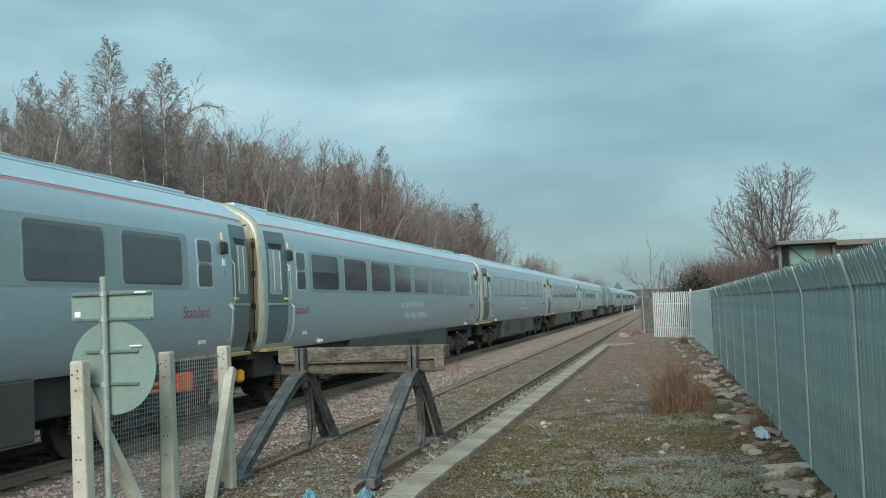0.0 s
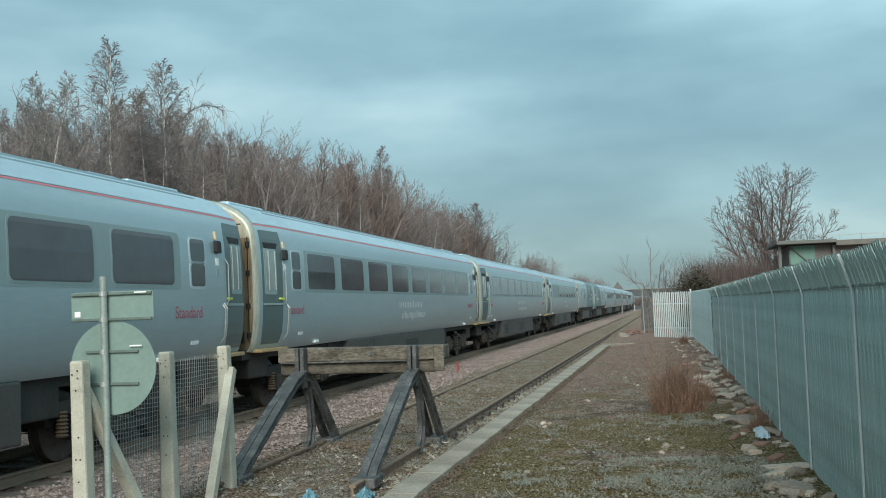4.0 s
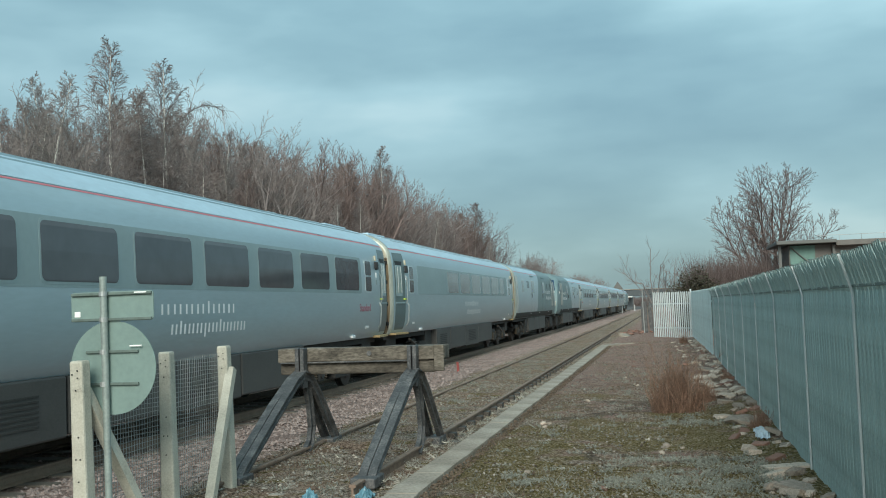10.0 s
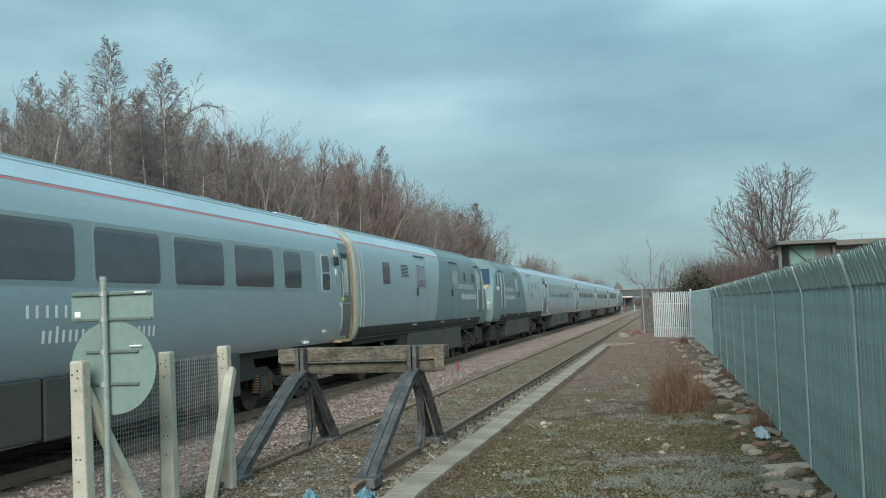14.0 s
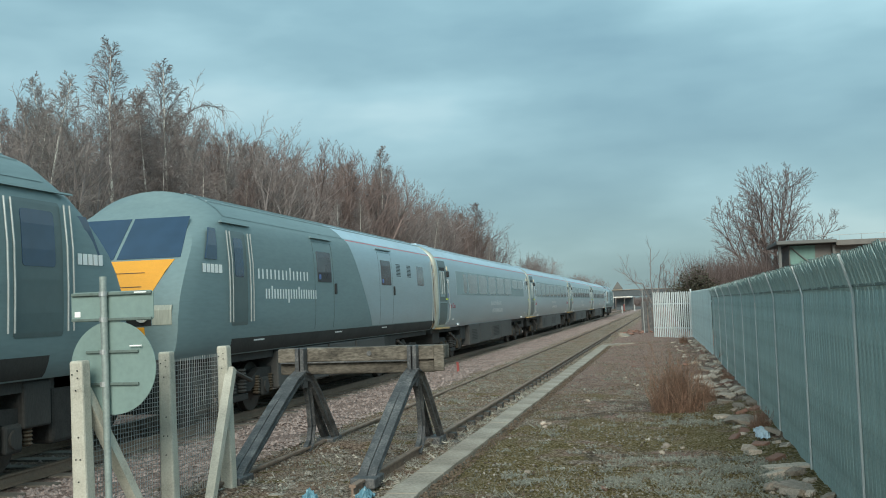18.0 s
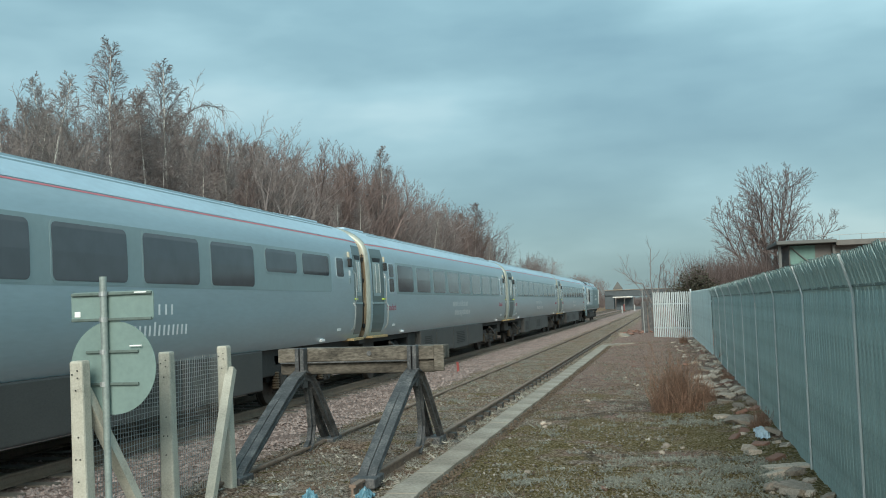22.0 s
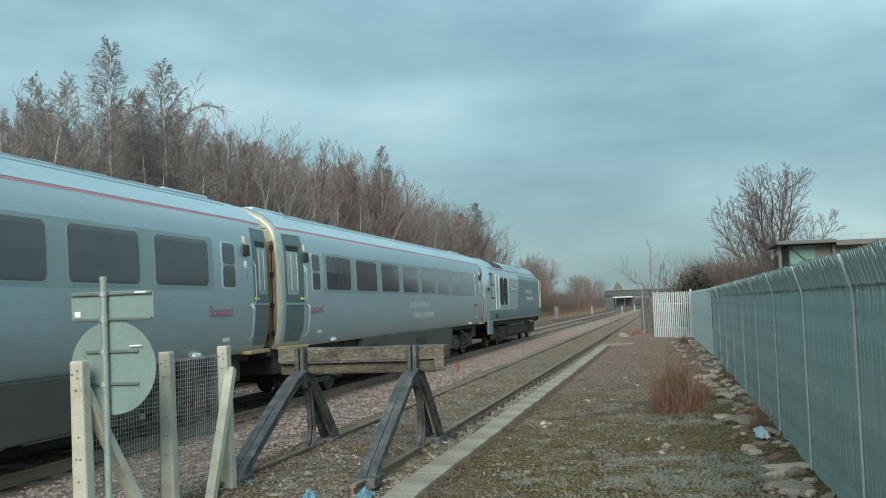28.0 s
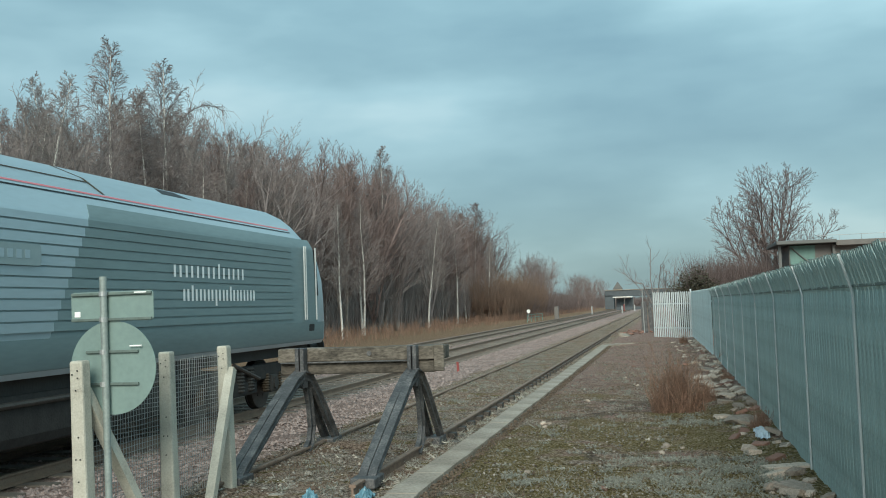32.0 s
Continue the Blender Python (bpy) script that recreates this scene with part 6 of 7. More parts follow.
def limb(st, rng, a, d, length, r, droop, depth, dens, twig_r):
    """A short crooked branch with side twigs."""
    p = a.copy()
    for i in range(4):
        d = (d + Vector((rng.uniform(-0.16, 0.16), rng.uniform(-0.16, 0.16), rng.uniform(-0.08, 0.12)))).normalized()
        q = p + d * (length / 4)
        st.seg(p, q, r * (1 - 0.2 * i), r * (0.8 - 0.2 * i) + 0.001)
        for k in range(2):
            e = (d * 0.9 + any_dir(rng) * 0.5).normalized()
            s = p.lerp(q, rng.random())
            st.tip(s, s + e * rng.uniform(0.3, 0.75) * max(0.5, length), twig_r)
        p = q


def thicket(name, rng, spots, material, label, category, hrange, lean=0.25, r=0.012, sprays=5, kind="stuff"):
    st = Sticks()
    for x, y in spots:
        h = rng.uniform(*hrange)
        base = Vector((x, y, bed(x) - 0.1))
        d = Vector((rng.uniform(-lean, lean), rng.uniform(-lean, lean), 1)).normalized()
        mid = base + d * h * 0.55
        st.seg(base, mid, r, r * 0.65)
        top = mid + (d + Vector((rng.uniform(-lean, lean), rng.uniform(-lean, lean), 0))) * h * 0.45
        st.tip(mid, top, r * 0.65)
        for k in range(sprays):
            s = base.lerp(mid, rng.uniform(0.35, 1.0))
            e = (d + any_dir(rng, 0.3) * 0.7).normalized()
            st.tip(s, s + e * h * rng.uniform(0.18, 0.4), r * 0.55)
    return tagged(st.make(name, material), label, category, kind=kind)


def build_wood():
    kinds = [birch(11, 15, 0.40, M_WHITEBARK, slim=1.0), birch(12, 15, 0.22, twig_mat=M_TWIGGREY, stems=2, slim=0.85), birch(13, 15, 0.48, M_WHITEBARK, stems=2, slim=1.0), birch(14, 15, 0.18, twig_mat=M_TWIGRED, stems=3, low=0.28),
             birch(15, 15, 0.34, M_WHITEBARK, M_TWIGGREY, slim=0.9), round_tree(16, 15, M_TWIGRED, "bare tree with a dense rounded brown crown", 7, 0.42), round_tree(17, 15, M_TWIG, "bare tree with many rising stems", 8, 0.30, (9, 6, 4)),
             birch(18, 15, 0.46, M_WHITEBARK, slim=1.05, bough=True, label="bare birch tree with one long drooping bough")]
    front = [(-26, 36.7, 11.1), (-27, 39.3, 13.6), (-31, 46.8, 13.6), (-26, 41.2, 12.2), (-28, 47.8, 16.9), (-31, 56.4, 15.2), (-27, 53.0, 17.0), (-25, 52.5, 11.6), (-29, 65.0, 13.4), (-32, 74.9, 16.2), (-28, 68.6, 14.2), (-28, 74.2, 13.2), (-31, 89.5, 16.4), (-28, 87.7, 14.6), (-33, 110.7, 18.4), (-32, 112.1, 18.6), (-33, 119.0, 18.3), (-28, 121.0, 15.0), (-33, 156.1, 17.9), (-29, 155.1, 18.5), (-31, 181.5, 16.0),
             (-29, 46.5, 14.8), (-30, 53.8, 15.7), (-28, 51.9, 14.9), (-29, 60.2, 13.8), (-30, 66.7, 14.6), (-30, 69.7, 15.6), (-30, 72.9, 15.8), (-30, 78.2, 15.3), (-31, 89.5, 17.0), (-31, 96.2, 17.2), (-31, 103.9, 17.7), (-32, 119.2, 19.4), (-30, 44.0, 13.4), (-31, 49.5, 13.4)]
    order = [0, 4, 1, 6, 0, 1, 7, 2, 1, 3, 6, 1, 5, 3, 5, 2, 5, 6, 5, 3, 5, 4, 1, 2, 1, 3, 4, 1, 3, 5, 3, 5, 3, 1, 4]
    rng = random.Random(5)
    used = set()

    def plant(k, x, y, h, turn=None):
        m = pose(x, y, -0.35, 0, 0, rng.uniform(0, 360) if turn is None else turn) @ Matrix.Diagonal((*[h / 15 * rng.uniform(0.95, 1.1)] * 2, h / 15, 1))
        if k not in used:
            used.add(k)
            kinds[k].matrix_basis = m
        else:
            copy_thing_plain(kinds[k], m)

    for (x, y, h), k in zip(front, order):
        plant(k, x, y, h, 10.0 if k == 7 else None)
    # pale trunks along the edge of the wood
    for i, (x, y, h) in enumerate(((-25.6, 79, 11.5), (-26.2, 87, 12.5), (-27.4, 90.5, 13), (-29.6, 107.2, 20.4), (-26.4, 113, 13), (-27.4, 134, 13.5), (-26, 151, 12.5))):
        plant((4, 0)[i % 2], x, y, h)
    far = [(-32, 190, 13.2), (-27, 208, 12.0), (-25, 195, 10.5), (-27, 222, 13.0), (-28, 232, 12.5), (-24, 208, 9.0), (-30, 252, 12.5), (-24, 284, 9.6), (-26, 300, 10.5), (-24, 322, 9.0), (-26, 352, 11.5), (-27, 395, 11.8), (-28, 450, 12.0), (-34, 420, 13.5), (-22, 262, 6.5), (-22, 300, 6.0)]
    for i, (x, y, h) in enumerate(far):
        plant((5, 6, 5)[i % 3], x, y, h)

    def clearing(x, y):
        return 0.136 < -x / y < 0.162

    for i in range(105):
        y = 34 + 160 * rng.random() ** 1.5
        x = -28 - 20 * rng.random() ** 1.3
        if clearing(x, y):
            continue
        plant(rng.choice((0, 1, 3, 4, 5, 6, 3, 6)) if y < 95 else rng.choice((3, 5, 6, 5)), x, y, rng.uniform(8.5, 12.5) * (1.0 + 0.0012 * y))
    for i in range(36):
        y = 34 + 130 * rng.random()
        plant(rng.choice((6, 2, 4, 1)), -28.0 - 4 * rng.random(), y, rng.uniform(5.0, 9.0))
    # trees behind, up to an uneven skyline: slopes from the camera by bearing -x / y
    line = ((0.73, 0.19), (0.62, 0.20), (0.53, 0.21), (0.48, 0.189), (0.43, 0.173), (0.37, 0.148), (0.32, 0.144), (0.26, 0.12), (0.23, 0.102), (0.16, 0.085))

    def skyline_slope(r):
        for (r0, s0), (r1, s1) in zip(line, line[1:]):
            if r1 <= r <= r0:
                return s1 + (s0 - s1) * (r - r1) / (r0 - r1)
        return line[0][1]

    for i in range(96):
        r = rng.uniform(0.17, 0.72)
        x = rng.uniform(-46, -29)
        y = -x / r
        h = 2.15 + math.hypot(x, y) * skyline_slope(r) * rng.uniform(0.80, 1.02)
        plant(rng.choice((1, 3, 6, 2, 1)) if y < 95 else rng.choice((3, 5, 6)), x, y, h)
    spots = [p for p in ((-28 - 20 * rng.random() ** 1.3, 33 + 130 * rng.random() ** 1.2) for i in range(900)) if not clearing(*p)]
    thicket("saplings", rng, spots, M_TWIGGREY, "crowded slender bare saplings of the wood", "saplings", (5.0, 10.0), 0.12, 0.034, 16)
    spots = [(-27.5 - 30 * rng.random() ** 1.4, 30 + 190 * rng.random() ** 1.1) for i in range(3600)]
    thicket("undergrowth", rng, spots, M_TWIG, "dense bare brown undergrowth of the wood", "undergrowth", (2.0, 6.5), 0.3, 0.016, 8)
    spots = [(-19.5 - 9 * rng.random(), 30 + 280 * rng.random() ** 1.3) for i in range(4200)]
    thicket("brambles", rng, spots, M_WEED, "low russet bramble and dry grass along the line", "brambles", (0.5, 1.9), 0.5, 0.012, 6)
    spots = [(-22 - 9 * rng.random(), 146 + 44 * rng.random()) for i in range(1700)]
    thicket("willow_scrub", rng, spots, M_RUSSET, "dense russet scrub beside the railway", "scrub", (5.0, 9.6), 0.3, 0.028, 14)
    spots = [p for p in ((-22 - 12 * rng.random(), 150 + 130 * rng.random()) for i in range(3200)) if not clearing(*p)]
    thicket("scrub_bank", rng, spots, M_TWIGRED, "dense brown scrub on the bank", "scrub", (3.0, 6.5), 0.3, 0.04, 10)
    # added scrub, stands in for the darkness of the bridge opening
    spots = [(-16.5 + 11 * rng.random(), 322 + 60 * rng.random()) for i in range(900)]
    thicket("far_scrub", rng, spots, M_TWIGRED, "scrub added behind the bridge to keep its opening dark", "scrub", (2.5, 4.5), 0.35, 0.05, 7)
    spots = [(-22 - 28 * rng.random(), 240 + 360 * rng.random()) for i in range(3500)]
    thicket("far_scrub", rng, spots, M_TWIGRED, "distant brown scrub beside the railway", "scrub", (3.0, 8.0), 0.35, 0.035, 7)
    spots = [(-5 + 40 * rng.random(), 300 + 300 * rng.random()) for i in range(900)]
    thicket("far_scrub", rng, spots, M_TWIGGREY, "distant grey scrub beyond the yard", "scrub", (3.0, 7.0), 0.35, 0.04, 6)


def copy_thing_plain(ob, m):
    """A copy at a pose that carries its own scale."""
    made = copy_thing(ob, pose(0, 0, 0))
    made.matrix_basis = m
    return made


def build_right_side():
    rng = random.Random(9)
    t = round_tree(29, 9.9, M_TWIGRED, "bare many-stemmed tree with a rounded crown behind the fence", 12, 0.60, (13, 8, 6), 0.03, 0.009, group="", fork=0.05, angle=0.66, share=0.36)
    t.matrix_basis = pose(6.7, 70, 0.2)
    t = round_tree(23, 4.4, M_TWIGGREY, "small bare shrub beside the end fence", 7, 0.55, (6, 4, 3), 0.04, 0.008, "bare_shrub", "", 0.04)
    t.matrix_basis = pose(1.1, 66, -0.1)
    t = round_tree(25, 4.0, M_TWIGGREY, "small bare shrub at the yard's end", 5, 0.4, (5, 4, 3), 0.05, 0.008, "bare_shrub", "", 0.04)
    t.matrix_basis = pose(-0.2, 68, -0.1)
    spots = [(1.8 + 4.2 * rng.random(), 61.5 + 4 * rng.random()) for i in range(1500)]
    thicket("brown_bush", rng, spots, M_TWIGRED, "tangled brown bush behind the fence", "bush", (3.6, 5.0), 0.30, 0.028, 15, kind="")
    # evergreen bush of many small leaf clumps
    bush = tagged(new("evergreen_bush"), "dark ivy-green bush behind the fence", "bush")
    st = Sticks()
    for i in range(60):
        e = any_dir(rng, 0.5)
        st.tip(Vector((0, 0, 0.2)), e * rng.uniform(1.2, 2.2), 0.04)
    st.make("stem", M_TWIGGREY, bush)
    verts, faces = [], []
    for i in range(11000):
        d = Vector((rng.gauss(0, 1), rng.gauss(0, 1), rng.gauss(0, 1))).normalized()
        c = Vector((d.x * 1.55, d.y * 1.2, 1.75 + d.z * 1.75))
        c *= rng.uniform(0.62, 1.03) * (1 + 0.32 * noise.noise(c * 1.1) + 0.12 * noise.noise(c * 3.0))
        u, w = any_dir(rng) * 0.07, any_dir(rng) * 0.05
        o = len(verts)
        verts += [tuple(c - u), tuple(c + w), tuple(c + u), tuple(c - w)]
        faces.append((o, o + 1, o + 2, o + 3))
    quick("foliage", verts, faces, M_IVY, bush)
    bush.matrix_basis = pose(1.75, 60.5, -0.1)

    # dead post with leaning branches at the end of the yard
    post = tagged(new("old_gate_post"), "dark leaning timber post with a pale stake", "post")
    bm = bmesh.new()
    box(bm, -0.17, 0.17, -0.15, 0.15, -0.1, 1.75, 0.02)
    p = part("timber", bm, M_TARRED, post)
    bm = bmesh.new()
    box(bm, 0.30, 0.52, 0.02, 0.14, -0.1, 1.5, 0.02, Matrix.Rotation(radians(-4), 4, "Y"))
    part("timber", bm, M_TARRED, post)
    bm = bmesh.new()
    rod(bm, (-0.02, -0.2, -0.1), (-0.06, -0.2, 2.6), 0.035, 0.025, 8)
    part("stake", bm, M_GALV, post, "pale stake")
    post.matrix_basis = pose(-1.35, 61.8, 0)
    shrub = tagged(new("bare_shrub"), "bare straggling shrub with long crooked branches", "shrub")
    st = Sticks()
    for pts in (((0, 0, 0), (-0.1, 0, 1.6), (-0.5, 0.1, 2.5), (-1.1, 0, 3.3), (-1.5, 0, 4.2)), ((0.1, 0, 0), (0.15, 0, 2.2), (0.05, 0, 3.3), (0.15, 0, 5.0)), ((0.05, 0, 1.7), (-0.4, 0, 2.9), (-0.9, 0.2, 3.0), (-1.5, 0.1, 3.6)), ((0.1, 0, 1.2), (0.5, 0.1, 2.6), (0.7, 0, 4.0)), ((0.12, 0, 0.8), (0.9, 0, 2.4), (1.0, 0, 3.6)), ((0.2, 0.2, 0), (1.4, 0.3, 2.2), (1.5, 0.3, 3.8))):
        pts = [Vector(q) for q in pts]
        r = 0.055
        for a, b in zip(pts, pts[1:]):
            st.seg(a, b, r, r * 0.7)
            r *= 0.7
            for k in range(3):
                limb(st, rng, a.lerp(b, rng.random()), ((b - a).normalized() + any_dir(rng) * 0.6).normalized(), 0.8, 0.012, 0.0, 0, 2, 0.007)
    st.make("crown", M_TWIGGREY, shrub)
    shrub.matrix_basis = pose(-0.95, 62.4, -0.1)

    # dry weeds in the yard
    weeds = tagged(new("dry_weed_clump"), "tall clump of dead russet weed stalks", "weeds")
    st = Sticks()
    for i in range(360):
        a, q = rng.uniform(0, 6.28), 0.36 * rng.random() ** 0.7
        b = Vector((math.cos(a) * q * 1.2, math.sin(a) * q, 0))
        h = rng.uniform(0.25, 0.95) * (1.15 - 1.7 * q)
        if rng.random() < 0.16:
            h = rng.uniform(0.85, 1.45) * (1.1 - 1.0 * q)
        d = Vector((math.cos(a) * q * 0.35 + rng.gauss(0, 0.10), math.sin(a) * q * 0.35 + rng.gauss(0, 0.10), 1)).normalized()
        p = b
        for j in range(3):
            m = p + d * h / 3
            st.seg(p, m, 0.0045 - 0.001 * j, 0.0035 - 0.001 * j)
            for k in range(5):
                s = p.lerp(m, rng.random())
                st.tip(s, s + (d * 0.9 + any_dir(rng) * 0.5) * rng.uniform(0.04, 0.13), 0.0045)
            d = (d + Vector((rng.gauss(0, 0.14), rng.gauss(0, 0.14), 0))).normalized()
            p = m
    st.make("growth", M_WEED, weeds)
    weeds.matrix_basis = pose(0.10, 17.6, -0.1)
    for k, (x, y, sc) in enumerate(((0.62, 19.4, 0.40), (1.18, 14.9, 0.36), (1.2, 23.5, 0.3), (0.6, 45, 0.4))):
        c = copy_thing_plain(weeds, pose(x, y, -0.1, 0, 0, 70 * k) @ Matrix.Diagonal((sc, sc, sc, 1)))
        c["label"] = "small clump of dead russet weeds"

    # low shed behind the fence
    shed = tagged(new("flat_roofed_shed"), "flat-roofed grey and green clad shed behind the fence", "building")
    bm = bmesh.new()
    box(bm, 6.9, 30, 61, 66, -0.1, 4.62)
    part("wall", bm, M_CLADGREY, shed)
    bm = bmesh.new()
    box(bm, 6.95, 8.3, 60.94, 60.99, 2.2, 4.6)
    part("wall_panel", bm, M_CLAD, shed, "pale green cladding panel")
    bm = bmesh.new()
    for a, b in (((7.0, 60.88, 4.5), (8.3, 60.88, 3.3)),):
        rod(bm, a, b, 0.04, seg=6)
    part("brace", bm, M_FASCIA, shed)
    for x in (6.3, 9.2):
        bm = bmesh.new()
        box(bm, x, x + 0.16, 60.7, 60.86, -0.1, 4.62)
        part("column", bm, M_FASCIA, shed)
    bm = bmesh.new()
    box(bm, 6.15, 9.35, 60.0, 66, 4.66, 4.86, 0.03)
    part("roof", bm, M_FASCIA, shed, "dark grey flat roof edge")
    bm = bmesh.new()
    box(bm, 9.36, 30, 60.3, 66, 4.50, 4.80, 0.03)
    part("roof", bm, M_CLADGREY, shed)
    bm = bmesh.new()
    for x in range(9):
        rod(bm, (8.6 + x * 1.2, 62, 4.8), (8.6 + x * 1.2, 62, 5.2), 0.012, seg=5)
    rod(bm, (8.6, 62, 5.18), (18.2, 62, 5.18), 0.015, seg=5)
    part("roof_rail", bm, M_GALV, shed, "pale rail along the roof")


def build_clutter():
    rng = random.Random(31)
    # rubble along the fence foot
    heap = tagged(new("rubble_bank"), "broken concrete, stones and bricks along the fence foot", "rubble")
    shapes = []
    for k in range(7):
        bm = bmesh.new()
        if k < 4:
            bmesh.ops.create_icosphere(bm, subdivisions=1, radius=1.0)
            for v in bm.verts:
                v.co *= 1 + 0.35 * noise.noise(v.co * 1.4 + Vector((k * 3, 0, 0)))
                v.co.z *= 0.55
        else:
            box(bm, -1, 1, -0.6, 0.6, -0.28, 0.28, 0.06)
            for v in bm.verts:
                v.co += Vector((1, 1, 0.5)) * 0.12 * noise.noise(v.co * 1.1 + Vector((k * 5, 1, 0)))
        me = bpy.data.meshes.new("stone")
        bm.to_mesh(me)
        bm.free()
        shapes.append(me)
    bricks = [m.copy() for m in shapes[4:]]
    for m in shapes:
        m.materials.append(M_RUBBLE)
    for m in bricks:
        m.materials.append(M_BRICK)
    for i in range(215):
        y = 8.5 + 38 * rng.random() ** (1.1 if i > 60 else 0.8)
        w = 0.28 + 0.02 * y
        x = 1.32 - w * rng.random() ** 1.6
        s = rng.uniform(0.04, 0.15) * (1.0 if x > 0.9 else 0.65)
        if y < 15 and i % 3:
            s *= 0.5
        brick = rng.random() < 0.09
        me = rng.choice(bricks) if brick else rng.choice(shapes)
        o = new("brick" if brick else "stone", me)
        o.parent = heap
        if brick:
            s = 0.10
        o.matrix_basis = pose(x, y, bed(x) + s * 0.12, rng.uniform(-18, 18), rng.uniform(-18, 18), rng.uniform(0, 360)) @ Matrix.Diagonal((s, s, s * rng.uniform(0.7, 1.1), 1))
    for x, y, s in ((1.05, 15.9, 0.30), (0.80, 16.7, 0.20), (1.15, 11.4, 0.24), (1.0, 20.0, 0.26), (0.9, 22.5, 0.28), (0.75, 25.0, 0.28), (1.15, 10.2, 0.22), (0.85, 21.2, 0.22), (0.7, 23.6, 0.24), (1.0, 27.0, 0.30)):
        o = new("stone", rng.choice(shapes))
        o.parent = heap
        o.matrix_basis = pose(x, y, bed(x) + 0.01, rng.uniform(-5, 5), rng.uniform(-12, -2), rng.uniform(0, 180)) @ Matrix.Diagonal((s, s, s * 0.4, 1))
        o["label"] = "large flat broken slab"
    pile = tagged(new("brick_pile"), "small heap of broken bricks at the yard's end", "rubble")
    for i in range(30):
        o = new("brick", rng.choice(bricks))
        o.parent = pile
        q = rng.random()
        o.matrix_basis = pose(-1.9 + rng.gauss(0, 0.35), 60.2 + rng.gauss(0, 0.8), -0.05 + 0.25 * rng.random() * (1 - q), rng.uniform(-30, 30), rng.uniform(-30, 30), rng.uniform(0, 360)) @ Matrix.Diagonal((0.085, 0.085, 0.085, 1))
    # loose stones about the yard
    for i in range(34):
        o = new("loose_stone", rng.choice(shapes[:4] + bricks[:1]))
        x, y = rng.uniform(-2.2, 0.9), 9 + 24 * rng.random() ** 1.4
        s = rng.uniform(0.025, 0.06)
        o.matrix_basis = pose(x, y, bed(x) + s * 0.3, rng.uniform(-20, 20), rng.uniform(-20, 20), rng.uniform(0, 360)) @ Matrix.Diagonal((s, s, s, 1))
        tagged(o, "loose weathered stone lying in the yard", "stone", "loose stones")

    # plastic sheets
    for name, m, x, y, sx, sy, label in (("plastic_sheet", M_BAG, 1.14, 14.2, 0.08, 0.45, "crumpled pale plastic sheet at the fence foot"), ("plastic_scrap", M_BLUEBAG, -3.12, 10.2, 0.08, 0.12, "torn blue plastic scrap beside the kerb"), ("plastic_scrap", M_BLUEBAG, -3.55, 9.75, 0.07, 0.06, "torn blue plastic scrap on the gravel")):
        vs, fs, n = [], [], 13
        for j in range(n):
            for i in range(n):
                u, v = i / (n - 1) * 2 - 1, j / (n - 1) * 2 - 1
                vs.append((x + u * sx + 0.03 * noise.noise((u * 3, v * 3, x)), y + v * sy + 0.04 * noise.noise((u * 3, v * 3, 7)), bed(x) + 0.01 + 0.09 * (1 - u * u) * (1 - v * v) + 0.05 * noise.noise((u * 4, v * 4, x * 3))))
        fs = [(j * n + i, j * n + i + 1, (j + 1) * n + i + 1, (j + 1) * n + i) for j in range(n - 1) for i in range(n - 1)]
        o = quick(name, vs, fs, m)
        tagged(o, label, "litter")
    plank = tagged(new("broken_plank"), "pale broken plank lying on the gravel", "plank")
    bm = bmesh.new()
    box(bm, -0.3, 0.3, -0.04, 0.04, -0.02, 0.02, 0.005)
    part("board", bm, M_CHIPS, plank)
    plank.matrix_basis = pose(-3.75, 9.95, -0.06, 0, 2, 6)
    stake = tagged(new("red_stake"), "short red-painted marker stake in the ballast", "stake")
    bm = bmesh.new()
    box(bm, -0.035, 0.035, -0.035, 0.035, -0.1, 0.27, 0.008)
    part("peg", bm, M_REDPAINT, stake)
    stake.matrix_basis = pose(-6.2, 30.2, -0.10, 0, -3, 10)

    # ballast and gravel
    stones("kerb_soil", 3600, (-2.54, -2.33), (7, 44), (0.007, 0.024), M_SOIL, "crumbled soil along the kerb", "soil", 0.03, 1.3)
    stones("ballast", 19000, (-7.4, -5.2), (8, 110), (0.020, 0.045), M_BALLAST, "pinkish grey ballast stones on the shoulder", "ballast", 0.0, 1.5)
    stones("track_ballast", 9000, (-13.6, -7.0), (8, 90), (0.022, 0.045), M_BALLAST, "ballast stones between the rails", "ballast", 0.0, 1.3)
    stones("siding_gravel", 5200, (-5.3, -2.85), (8, 45), (0.008, 0.026), M_CHIPS, "pale gravel and chips in the siding", "gravel", 0.0, 1.5)
    stones("siding_rubble", 380, (-5.0, -2.9), (9, 26), (0.014, 0.04), M_CHIPS, "larger pale stones lying in the siding", "gravel", 0.0, 1.7)
    stones("yard_rubble", 700, (-2.3, 1.2), (9, 40), (0.014, 0.036), M_CHIPS, "small stones scattered over the yard", "gravel", 0.0, 1.5)
    stones("yard_clods", 2600, (-2.3, 1.25), (8.5, 44), (0.008, 0.026), M_SOIL, "dark clods and leaf litter strewn over the yard", "soil", 0.0, 1.5)
    stones("siding_clods", 2200, (-5.1, -2.9), (8.5, 40), (0.008, 0.024), M_SOIL, "dark clods in the siding", "soil", 0.0, 1.5)
    stones("yard_gravel", 9500, (-2.4, 1.3), (8.5, 50), (0.005, 0.017), M_CHIPS, "pale chips strewn over the yard", "gravel", 0.0, 1.6)
